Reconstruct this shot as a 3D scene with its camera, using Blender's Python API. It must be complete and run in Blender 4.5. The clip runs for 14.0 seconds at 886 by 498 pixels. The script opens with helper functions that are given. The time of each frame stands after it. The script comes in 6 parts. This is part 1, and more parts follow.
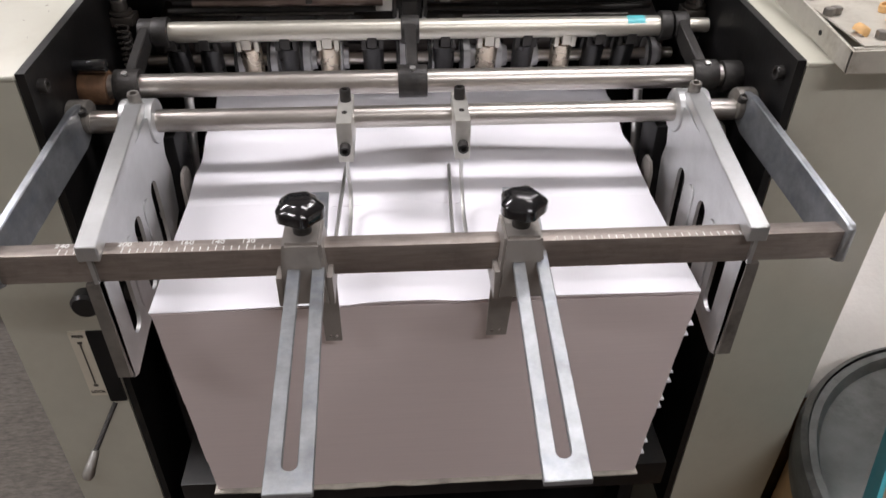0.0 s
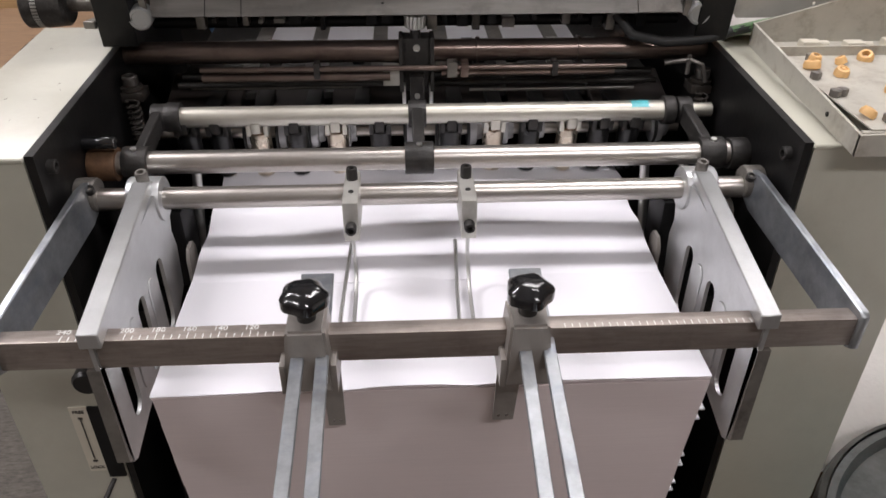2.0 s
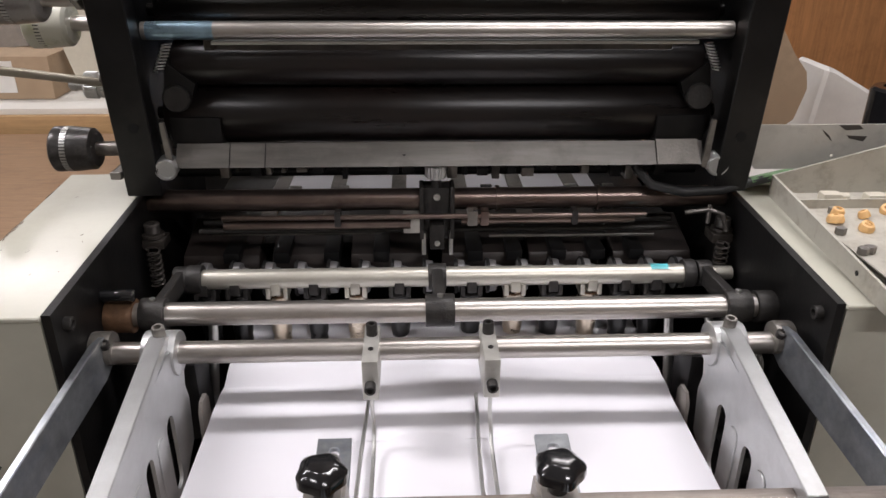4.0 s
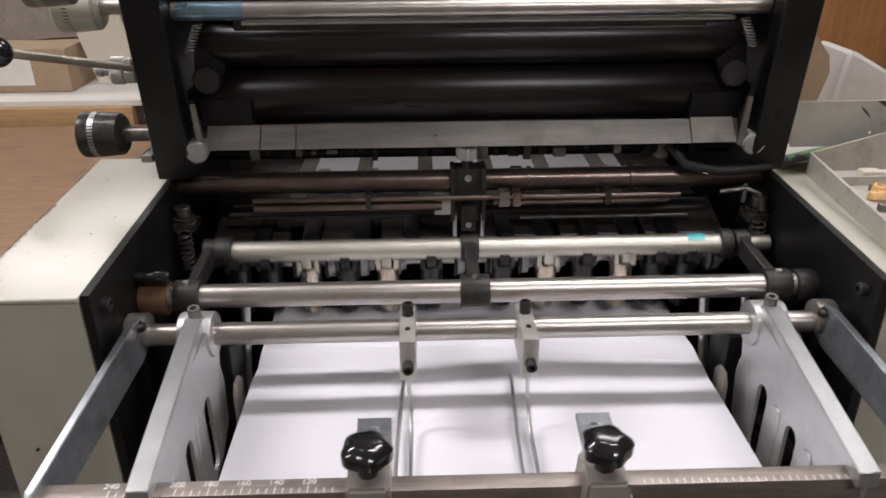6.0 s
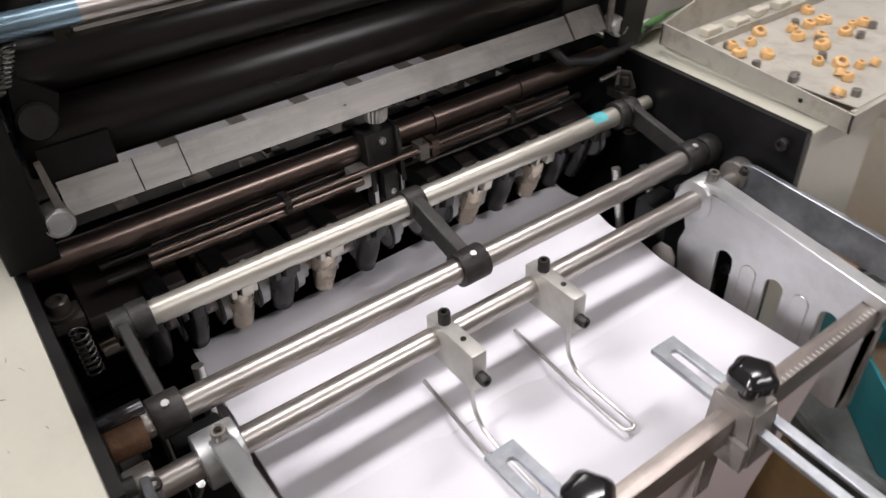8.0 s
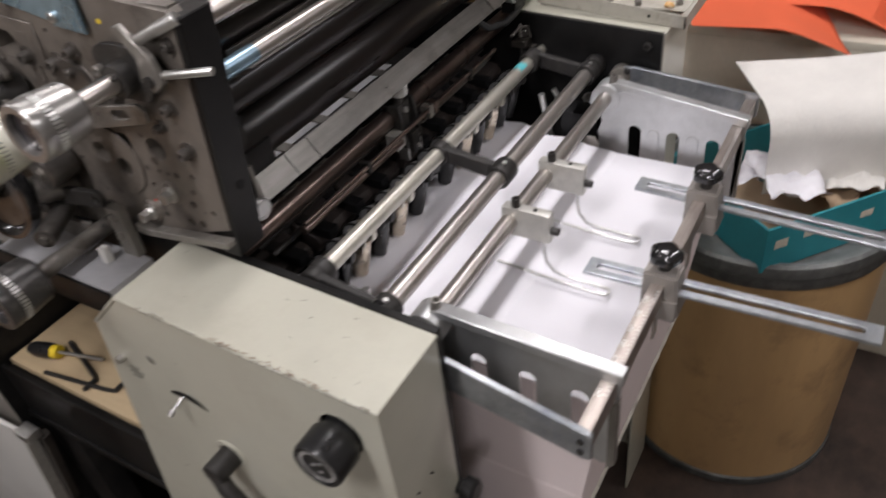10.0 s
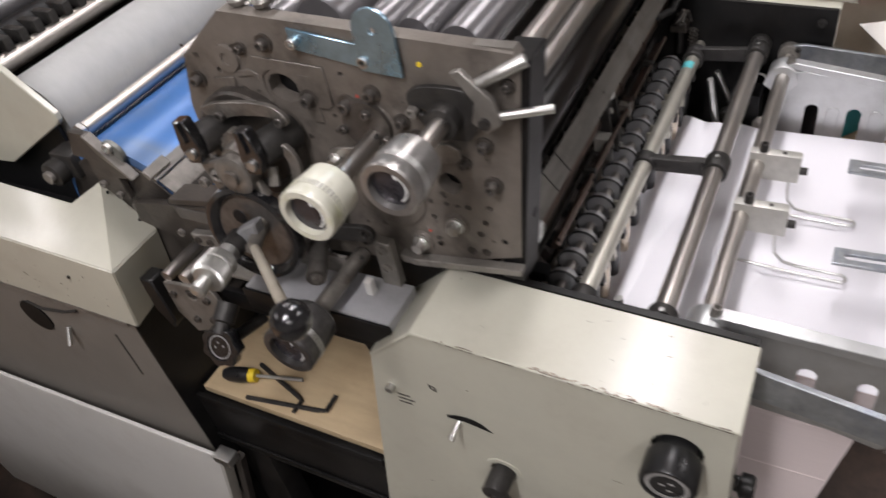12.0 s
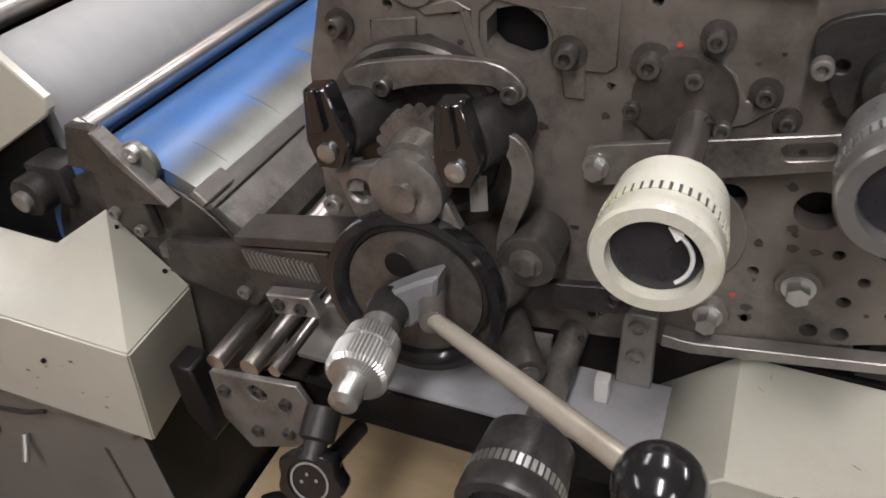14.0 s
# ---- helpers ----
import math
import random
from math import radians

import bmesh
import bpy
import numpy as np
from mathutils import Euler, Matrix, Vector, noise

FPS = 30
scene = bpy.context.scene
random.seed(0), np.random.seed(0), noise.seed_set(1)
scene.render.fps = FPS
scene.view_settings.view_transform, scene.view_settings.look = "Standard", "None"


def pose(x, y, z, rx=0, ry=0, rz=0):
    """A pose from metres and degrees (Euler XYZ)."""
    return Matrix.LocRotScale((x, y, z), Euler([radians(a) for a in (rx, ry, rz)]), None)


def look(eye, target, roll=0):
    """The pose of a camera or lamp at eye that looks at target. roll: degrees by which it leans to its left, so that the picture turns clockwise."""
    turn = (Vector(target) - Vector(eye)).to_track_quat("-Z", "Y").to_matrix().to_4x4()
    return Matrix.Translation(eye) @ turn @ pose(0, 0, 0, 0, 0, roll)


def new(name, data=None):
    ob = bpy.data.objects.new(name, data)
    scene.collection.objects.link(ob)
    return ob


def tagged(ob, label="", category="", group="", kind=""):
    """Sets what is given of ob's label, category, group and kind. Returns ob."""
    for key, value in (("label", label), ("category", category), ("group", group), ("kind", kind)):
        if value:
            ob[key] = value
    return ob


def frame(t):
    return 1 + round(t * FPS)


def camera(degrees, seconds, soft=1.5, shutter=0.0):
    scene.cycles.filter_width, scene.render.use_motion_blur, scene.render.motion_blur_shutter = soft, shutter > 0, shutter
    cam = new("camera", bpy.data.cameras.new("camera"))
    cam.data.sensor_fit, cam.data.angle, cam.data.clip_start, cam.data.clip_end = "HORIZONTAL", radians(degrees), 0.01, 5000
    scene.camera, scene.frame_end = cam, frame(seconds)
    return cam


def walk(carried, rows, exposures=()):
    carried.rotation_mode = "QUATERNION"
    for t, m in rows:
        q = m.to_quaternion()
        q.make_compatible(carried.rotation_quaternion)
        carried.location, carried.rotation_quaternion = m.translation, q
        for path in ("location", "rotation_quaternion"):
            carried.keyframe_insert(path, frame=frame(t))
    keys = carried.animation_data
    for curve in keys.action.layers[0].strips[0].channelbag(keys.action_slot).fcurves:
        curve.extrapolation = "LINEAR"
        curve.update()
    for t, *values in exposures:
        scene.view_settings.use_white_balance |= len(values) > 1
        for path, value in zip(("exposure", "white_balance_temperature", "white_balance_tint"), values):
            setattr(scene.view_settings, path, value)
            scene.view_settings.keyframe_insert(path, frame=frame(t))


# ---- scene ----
cam = camera(61.3, 14.0, shutter=0.4)
PATH = [
    (0, (-0.019, -0.396, 1.093), (0.091, 1.201, -0.106), 0.6),
    (0.5, (-0.017, -0.397, 1.108), (0.092, 1.222, -0.061), 0.8),
    (1, (-0.016, -0.385, 1.109), (0.081, 1.258, -0.027), 0.5),
    (1.5, (-0.017, -0.38, 1.107), (0.074, 1.276, -0.012), 0.4),
    (2, (-0.017, -0.376, 1.112), (0.077, 1.292, 0.012), 0.4),
    (2.5, (-0.017, -0.377, 1.119), (0.075, 1.336, 0.091), 0.3),
    (3, (-0.021, -0.365, 1.132), (0.067, 1.404, 0.204), 0.4),
    (3.2, (-0.025, -0.358, 1.139), (0.063, 1.435, 0.257), 0.4),
    (5.5, (-0.026, -0.342, 1.129), (0.01, 1.478, 0.3), -0.2),
    (6, (-0.045, -0.345, 1.126), (-0.002, 1.459, 0.264), -0.5),
    (6.5, (-0.11, -0.331, 1.137), (0.067, 1.409, 0.168), 0.2),
    (7, (-0.156, -0.282, 1.147), (0.152, 1.348, 0.03), -1.5),
    (7.4, (-0.192, -0.195, 1.157), (0.42, 1.331, 0.018), -1.5),
    (7.5, (-0.194, -0.184, 1.18), (0.427, 1.298, -0.011), -2.9),
    (7.7, (-0.222, -0.156, 1.183), (0.504, 1.252, -0.038), -3.2),
    (9.8, (-0.596, -0.144, 1.257), (0.736, 0.749, 0.062), -5.3),
    (10, (-0.624, -0.124, 1.285), (0.657, 0.766, 0.033), -7.8),
    (10.5, (-0.669, -0.082, 1.304), (0.543, 0.788, -0.029), -9.0),
    (11, (-0.684, -0.066, 1.316), (0.525, 0.796, -0.025), -11.0),
    (11.5, (-0.711, 0.001, 1.345), (0.504, 0.851, 0.003), -12.2),
    (12, (-0.716, 0.11, 1.358), (0.517, 0.958, 0.031), -12.3),
    (12.5, (-0.659, 0.23, 1.338), (0.628, 1.073, 0.062), -11.4),
    (13, (-0.66, 0.32, 1.304), (0.704, 1.088, 0.058), -8.7),
    (13.5, (-0.653, 0.385, 1.243), (0.732, 1.104, -0.009), -7.0),
    (14, (-0.62, 0.414, 1.197), (0.804, 1.117, -0.019), -6.0),
]
walk(cam, [(t, look(eye, target, roll)) for t, eye, target, roll in PATH],
     exposures=[(0, 0.11), (3.0, 0.07), (5.5, -0.06), (6.5, -0.12), (7.5, 0.0), (10.0, -0.14), (10.5, -0.10), (11.0, 0.05), (12.0, -0.06), (12.5, -0.08), (13.0, -0.14), (13.5, -0.18), (14, -0.01)])

# ---- light and exposure ----
FLOOR = -0.15
CEIL = 2.55
world = bpy.data.worlds.new("world")
scene.world = world
world.use_nodes = True
world.node_tree.nodes["Background"].inputs[0].default_value = (0.75, 0.78, 0.85, 1)
world.node_tree.nodes["Background"].inputs[1].default_value = 0.05


# last two lamps are added fill for front and left faces, no source known
LAMPS = ((0.62, 0.34, 15.5), (-1.45, 0.34, 33), (0.80, 1.55, 9), (-1.45, 2.70, 14), (0.75, -1.30, 17), (-2.30, -0.90, 20))
for lx, ly, power in LAMPS:
    lamp = bpy.data.lights.new("tube_and_fill_light", "AREA")
    lamp.shape, lamp.size, lamp.size_y, lamp.energy = "RECTANGLE", 1.2, 0.16, power
    lamp.color = (0.985, 0.94, 0.98)
    lo = new("tube_and_fill_light", lamp)
    lo.location = (lx, ly, CEIL - 0.14)


# ---- materials ----
def mat(name, color, rough=0.5, metal=0.0, var=0.12, scale=30.0, bump=0.0, bscale=200.0, stain=None, stain_amount=0.0,
        stain_scale=8.0, streak=None, coat=0.0, rvar=0.1):
    m = bpy.data.materials.new(name)
    m.use_nodes = True
    nt = m.node_tree
    n, l = nt.nodes, nt.links
    bsdf = n["Principled BSDF"]
    bsdf.inputs["Metallic"].default_value = metal
    bsdf.inputs["Coat Weight"].default_value = coat
    bsdf.inputs["Coat Roughness"].default_value = 0.15
    tc = n.new("ShaderNodeTexCoord")
    mp = n.new("ShaderNodeMapping")
    l.new(tc.outputs["Object"], mp.inputs[0])
    if streak:
        mp.inputs["Scale"].default_value = streak
    t1 = n.new("ShaderNodeTexNoise")
    t1.inputs["Scale"].default_value = scale
    t1.inputs["Detail"].default_value = 6
    t1.inputs["Roughness"].default_value = 0.65
    l.new(mp.outputs[0], t1.inputs["Vector"])
    ramp = n.new("ShaderNodeValToRGB")
    c = color
    ramp.color_ramp.elements[0].position, ramp.color_ramp.elements[1].position = 0.3, 0.7
    ramp.color_ramp.elements[0].color = tuple(max(0, v * (1 - var)) for v in c) + (1,)
    ramp.color_ramp.elements[1].color = tuple(min(1, v * (1 + var)) for v in c) + (1,)
    l.new(t1.outputs[0], ramp.inputs[0])
    out = ramp.outputs[0]
    if stain:
        t2 = n.new("ShaderNodeTexNoise")
        t2.inputs["Scale"].default_value = stain_scale
        t2.inputs["Detail"].default_value = 8
        t2.inputs["Roughness"].default_value = 0.7
        l.new(tc.outputs["Object"], t2.inputs["Vector"])
        r2 = n.new("ShaderNodeMapRange")
        r2.inputs["From Min"].default_value, r2.inputs["From Max"].default_value = 0.50, 0.72
        r2.inputs["To Max"].default_value = stain_amount
        l.new(t2.outputs[0], r2.inputs["Value"])
        mix = n.new("ShaderNodeMix")
        mix.data_type = "RGBA"
        l.new(r2.outputs[0], mix.inputs["Factor"])
        l.new(out, mix.inputs["A"])
        mix.inputs["B"].default_value = tuple(stain) + (1,)
        out = mix.outputs["Result"]
    l.new(out, bsdf.inputs["Base Color"])
    rr = n.new("ShaderNodeMapRange")
    rr.inputs["To Min"].default_value, rr.inputs["To Max"].default_value = max(0.02, rough - rvar), min(1, rough + rvar)
    l.new(t1.outputs[0], rr.inputs["Value"])
    l.new(rr.outputs[0], bsdf.inputs["Roughness"])
    if bump:
        t3 = n.new("ShaderNodeTexNoise")
        t3.inputs["Scale"].default_value = bscale
        t3.inputs["Detail"].default_value = 4
        l.new(mp.outputs[0], t3.inputs["Vector"])
        bp = n.new("ShaderNodeBump")
        bp.inputs["Strength"].default_value = bump
        bp.inputs["Distance"].default_value = 0.002
        l.new(t3.outputs[0], bp.inputs["Height"])
        l.new(bp.outputs[0], bsdf.inputs["Normal"])
    return m


M = {}
M["cream_paint"] = mat("cream_paint", (0.49, 0.48, 0.40), 0.38, 0, 0.07, 14, 0.06, 320, (0.25, 0.22, 0.17), 0.42, 7, coat=0.45)
M["chip"] = mat("chipped_paint", (0.10, 0.075, 0.055), 0.7, 0, 0.4, 200)
M["steel"] = mat("bright_steel", (0.53, 0.50, 0.465), 0.34, 0.95, 0.05, 24, 0, 300, (0.30, 0.26, 0.23), 0.4, 18, streak=(0.5, 1.2, 1.2), rvar=0.04)
M["satin"] = mat("satin_steel", (0.62, 0.62, 0.60), 0.40, 1, 0.10, 50, 0.05, 600, (0.36, 0.35, 0.33), 0.5, 18)
M["guide"] = mat("guide_aluminium", (0.60, 0.61, 0.61), 0.42, 0.85, 0.07, 50, 0.05, 400, (0.40, 0.40, 0.39), 0.4, 20)
M["zinc"] = mat("zinc_plate", (0.40, 0.42, 0.435), 0.40, 0.8, 0.28, 45, 0.05, 300, (0.24, 0.28, 0.36), 0.6, 30, streak=(1, 1, 1))
M["strip"] = mat("dull_strip_steel", (0.235, 0.225, 0.21), 0.40, 0.75, 0.30, 22, 0.05, 300, (0.14, 0.13, 0.12), 0.6, 25, streak=(0.3, 3, 3))
M["bar"] = mat("worn_bar_steel", (0.36, 0.315, 0.285), 0.38, 0.7, 0.20, 80, 0.06, 500, (0.20, 0.17, 0.15), 0.6, 40, streak=(0.4, 4, 4))
M["nickel"] = mat("cream_nickel_tube", (0.58, 0.56, 0.49), 0.38, 0.75, 0.04, 30, 0, 300, (0.36, 0.32, 0.26), 0.35, 30, streak=(0.5, 1.5, 1.5), rvar=0.05)
M["brown_steel"] = mat("browned_steel", (0.20, 0.155, 0.135), 0.30, 0.9, 0.22, 30, 0, 300, (0.07, 0.04, 0.03), 0.6, 20, streak=(0.5, 2, 2), rvar=0.06)
M["iron"] = mat("dark_cast_iron", (0.036, 0.034, 0.032), 0.46, 0.4, 0.35, 60, 0.2, 500, (0.085, 0.077, 0.07), 0.5, 40)
M["knob_grey"] = mat("knob_grey_metal", (0.36, 0.35, 0.335), 0.30, 0.75, 0.10, 40, 0.03, 300, (0.10, 0.095, 0.09), 0.5, 25)
M["frame_grey"] = mat("oily_grey_frame", (0.165, 0.146, 0.126), 0.42, 0.25, 0.24, 26, 0.18, 350, (0.036, 0.030, 0.026), 0.9, 16, rvar=0.22)
M["frame_light"] = mat("worn_light_frame", (0.22, 0.206, 0.186), 0.36, 0.45, 0.22, 35, 0.14, 350, (0.055, 0.047, 0.041), 0.8, 22, rvar=0.2)
M["frame_dark"] = mat("dark_oily_steel", (0.075, 0.066, 0.058), 0.36, 0.4, 0.35, 40, 0.16, 350, (0.018, 0.016, 0.014), 0.85, 22, rvar=0.2)
M["black_wall"] = mat("black_oily_plate", (0.0075, 0.0072, 0.0072), 0.42, 0.05, 0.5, 20, 0.08, 200, (0.022, 0.020, 0.018), 0.6, 12)
# black metal, also used on added panels that stand for shaded insides
M["black"] = mat("black_metal_and_shade", (0.007, 0.007, 0.0075), 0.5, 0.1, 0.4, 30, 0.05, 200)
M["dark_roller"] = mat("inky_rubber_roller", (0.0065, 0.0048, 0.0045), 0.30, 0, 0.3, 30, 0.01, 300, (0.020, 0.011, 0.009), 0.6, 6, streak=(0.3, 2, 2))
M["roller"] = mat("grey_ink_roller", (0.17, 0.165, 0.17), 0.30, 0.55, 0.06, 20, 0.02, 300, (0.11, 0.105, 0.11), 0.4, 8, streak=(0.4, 1.5, 1.5))
M["gloss_black"] = mat("black_bakelite", (0.012, 0.012, 0.013), 0.14, 0, 0.2, 60, 0.02, 200, coat=0.6)
M["matt_black"] = mat("black_plastic", (0.012, 0.012, 0.0125), 0.30, 0, 0.3, 80, 0.05, 400)
M["paper"] = mat("white_paper", (0.80, 0.79, 0.83), 0.5, 0, 0.01, 5, 0.02, 600)
# pinkish tint carries the warm bounce light on the pile's shaded front
M["paper_edge"] = mat("paper_edges_warm_shade", (0.80, 0.70, 0.69), 0.8, 0, 0.03, 60, 0.14, 900, streak=(0.3, 0.3, 14))
M["wrap"] = mat("ream_wrapper", (0.60, 0.57, 0.50), 0.5, 0, 0.2, 40, 0.3, 120, (0.25, 0.22, 0.2), 0.6, 30)
M["gold"] = mat("brass_sucker", (0.60, 0.53, 0.43), 0.28, 0.9, 0.15, 60, 0.02, 300, (0.36, 0.24, 0.14), 0.45, 60)
M["rubber"] = mat("black_rubber", (0.02, 0.02, 0.02), 0.55, 0, 0.3, 80, 0.1, 400)
M["rust"] = mat("rusty_collar", (0.20, 0.11, 0.06), 0.6, 0.4, 0.35, 70, 0.3, 300, (0.08, 0.05, 0.035), 0.7, 60)
M["cyan"] = mat("cyan_tape", (0.12, 0.52, 0.56), 0.4, 0, 0.2, 80)
M["tealbox"] = mat("teal_printed_card", (0.025, 0.25, 0.29), 0.5, 0, 0.12, 25, 0.05, 200, (0.02, 0.16, 0.20), 0.5, 12)
M["kraft"] = mat("kraft_card", (0.40, 0.29, 0.19), 0.75, 0, 0.10, 40, 0.1, 250, (0.28, 0.19, 0.12), 0.5, 10)
M["drum"] = mat("fibre_drum_board", (0.47, 0.30, 0.14), 0.40, 0, 0.14, 8, 0.06, 150, (0.20, 0.12, 0.06), 0.8, 6, streak=(1, 1, 0.25), coat=0.15)
M["drum_ring"] = mat("drum_steel_hoop", (0.13, 0.135, 0.13), 0.45, 0.6, 0.3, 40, 0.1, 200, (0.30, 0.30, 0.28), 0.4, 20)
M["drum_lid"] = mat("dusty_drum_lid", (0.17, 0.18, 0.175), 0.5, 0.3, 0.35, 16, 0.06, 120, (0.34, 0.35, 0.34), 0.7, 9)
M["coral"] = mat("coral_paper", (0.85, 0.16, 0.07), 0.55, 0, 0.05, 10, 0.03, 100)
M["orange_paper"] = mat("amber_paper", (0.80, 0.42, 0.04), 0.55, 0, 0.05, 10)
M["concrete"] = mat("dirty_floor", (0.050, 0.032, 0.024), 0.50, 0, 0.6, 9, 0.25, 90, (0.011, 0.008, 0.007), 0.95, 4.2)
M["carpet"] = mat("grey_ribbed_mat", (0.17, 0.155, 0.135), 0.9, 0, 0.35, 60, 0.9, 260, (0.09, 0.08, 0.07), 0.6, 5, streak=(1, 3, 1))
M["plywood"] = mat("plywood", (0.30, 0.185, 0.105), 0.6, 0, 0.22, 10, 0.1, 120, (0.18, 0.10, 0.055), 0.6, 6, streak=(1, 7, 1))
M["pine"] = mat("pine_board", (0.46, 0.29, 0.14), 0.55, 0, 0.18, 9, 0.1, 120, (0.30, 0.17, 0.08), 0.5, 5, streak=(0.6, 8, 8))
M["wood_panel"] = mat("orange_wood_panel", (0.50, 0.235, 0.095), 0.45, 0, 0.20, 16, 0.05, 120, (0.30, 0.13, 0.05), 0.5, 14, streak=(5, 5, 0.35))
M["wall"] = mat("painted_wall", (0.50, 0.47, 0.42), 0.8, 0, 0.06, 4, 0.1, 90, (0.38, 0.35, 0.30), 0.5, 2)
M["ceiling"] = mat("ceiling_tile", (0.70, 0.69, 0.66), 0.9, 0, 0.05, 30, 0.2, 60)
M["white_panel"] = mat("white_enamel_panel", (0.66, 0.65, 0.62), 0.35, 0, 0.04, 8, 0.03, 200, (0.45, 0.42, 0.38), 0.4, 6)
M["shelf_white"] = mat("white_board", (0.70, 0.68, 0.63), 0.5, 0, 0.06, 8, 0.03, 120)
M["foam"] = mat("white_foam_block", (0.74, 0.72, 0.68), 0.85, 0, 0.05, 20, 0.3, 160)
M["rubber_orange"] = mat("orange_rubber_ring", (0.76, 0.47, 0.20), 0.5, 0, 0.15, 60, 0.05, 200)
M["tray"] = mat("dusty_tray_paint", (0.47, 0.45, 0.39), 0.45, 0.1, 0.10, 30, 0.1, 150, (0.20, 0.15, 0.10), 0.55, 45)
M["blue_plate"] = mat("blue_inked_plate", (0.055, 0.17, 0.44), 0.34, 0.15, 0.25, 9, 0.02, 100, (0.20, 0.23, 0.24), 0.85, 7)
M["silver_plate"] = mat("aluminium_plate", (0.40, 0.43, 0.43), 0.42, 0.8, 0.14, 12, 0.02, 100, (0.28, 0.31, 0.31), 0.6, 9)
M["blue_tint"] = mat("blue_smeared_zinc", (0.30, 0.44, 0.54), 0.30, 0.8, 0.3, 25, 0.03, 200, (0.10, 0.30, 0.50), 0.7, 16)
M["white_roller"] = mat("white_roller_cover", (0.42, 0.425, 0.42), 0.6, 0, 0.07, 60, 0.25, 180, (0.33, 0.335, 0.335), 0.5, 9)
M["cream_plastic"] = mat("cream_plastic", (0.60, 0.59, 0.50), 0.28, 0, 0.07, 20, 0.02, 200, (0.40, 0.42, 0.16), 0.6, 30, coat=0.25)
M["white_mark"] = mat("white_marking", (0.72, 0.72, 0.70), 0.5, 0, 0.08, 60)
M["dark_mark"] = mat("dark_marking", (0.05, 0.045, 0.04), 0.6, 0, 0.1, 60)
M["label"] = mat("paper_label", (0.62, 0.58, 0.48), 0.5, 0, 0.05, 60)
M["disc_dark"] = mat("dark_metallic_disc", (0.045, 0.043, 0.05), 0.28, 0.5, 0.4, 40, 0.05, 200, (0.12, 0.11, 0.12), 0.5, 30)
M["yellow"] = mat("yellow_plastic", (0.75, 0.55, 0.03), 0.4, 0, 0.08, 60)
M["red_dot"] = mat("red_paint_dot", (0.55, 0.07, 0.05), 0.5, 0, 0.1, 60)
M["green_hose"] = mat("green_hose", (0.10, 0.22, 0.08), 0.4, 0, 0.2, 60)
M["blue_plastic"] = mat("blue_plastic", (0.03, 0.12, 0.45), 0.4, 0, 0.1, 60)
M["grey_body"] = mat("grey_cabinet_paint", (0.20, 0.185, 0.165), 0.45, 0.1, 0.12, 12, 0.06, 200, (0.10, 0.09, 0.08), 0.5, 6)
M["pale_board"] = mat("pale_plywood", (0.47, 0.36, 0.22), 0.6, 0, 0.12, 9, 0.1, 120, (0.33, 0.23, 0.13), 0.4, 7, streak=(5, 0.8, 1))
M["rod_plain"] = mat("plain_rod_steel", (0.52, 0.475, 0.39), 0.32, 0.45, 0.12, 20, 0.02, 300, (0.26, 0.22, 0.15), 0.6, 30)
M["knob_dark"] = mat("knob_dark_metal", (0.060, 0.057, 0.055), 0.32, 0.5, 0.15, 40, 0.05, 300, (0.22, 0.21, 0.20), 0.5, 30)
M["pale_box"] = mat("pale_grey_box_metal", (0.40, 0.40, 0.41), 0.42, 0.3, 0.10, 30, 0.06, 300, (0.26, 0.25, 0.25), 0.5, 18)
M["rusty_scuff"] = mat("rusty_scuff", (0.20, 0.145, 0.105), 0.75, 0, 0.4, 150)
M["stained_plate"] = mat("stained_grey_plate", (0.20, 0.205, 0.185), 0.34, 0.35, 0.30, 11, 0.03, 120, (0.09, 0.10, 0.09), 0.8, 9)
M["grey_mark"] = mat("worn_grey_marking", (0.27, 0.265, 0.255), 0.5, 0, 0.25, 90)
M["clamp_cast"] = mat("worn_clamp_casting", (0.33, 0.305, 0.28), 0.42, 0.35, 0.16, 60, 0.10, 400, (0.20, 0.18, 0.16), 0.5, 30)
M["block"] = mat("dull_aluminium_block", (0.52, 0.51, 0.47), 0.40, 0.5, 0.10, 60, 0.05, 400, (0.34, 0.33, 0.30), 0.5, 40)
# dark tone stands for the shade over the near feed board
M["board_brown"] = mat("shaded_feed_board", (0.040, 0.032, 0.029), 0.40, 0.1, 0.30, 18, 0.05, 200, (0.035, 0.028, 0.025), 0.7, 12)
M["disc_grey"] = mat("dull_grey_disc", (0.27, 0.27, 0.275), 0.42, 0.3, 0.12, 50, 0.04, 300, (0.16, 0.155, 0.15), 0.5, 30)
M["machined"] = mat("oily_machined_steel", (0.20, 0.185, 0.165), 0.32, 0.5, 0.28, 45, 0.14, 350, (0.045, 0.038, 0.032), 0.9, 24, rvar=0.16)
M["bolt_dark"] = mat("oily_bolt_steel", (0.13, 0.12, 0.11), 0.33, 0.6, 0.25, 80, 0.06, 400, (0.04, 0.035, 0.03), 0.6, 60)
M["panel_paint"] = mat("pale_sheet_metal_paint", (0.50, 0.49, 0.45), 0.40, 0.1, 0.10, 20, 0.06, 200, (0.24, 0.22, 0.20), 0.6, 18)
M["sack"] = mat("grey_brown_sacking", (0.20, 0.17, 0.14), 0.75, 0, 0.2, 30, 0.3, 150, (0.12, 0.10, 0.08), 0.5, 8)
for key in ("black_wall", "black"):
    M[key].node_tree.nodes["Principled BSDF"].inputs["Specular IOR Level"].default_value = 0.3
lampm = bpy.data.materials.new("lamp_diffuser")
lampm.use_nodes = True
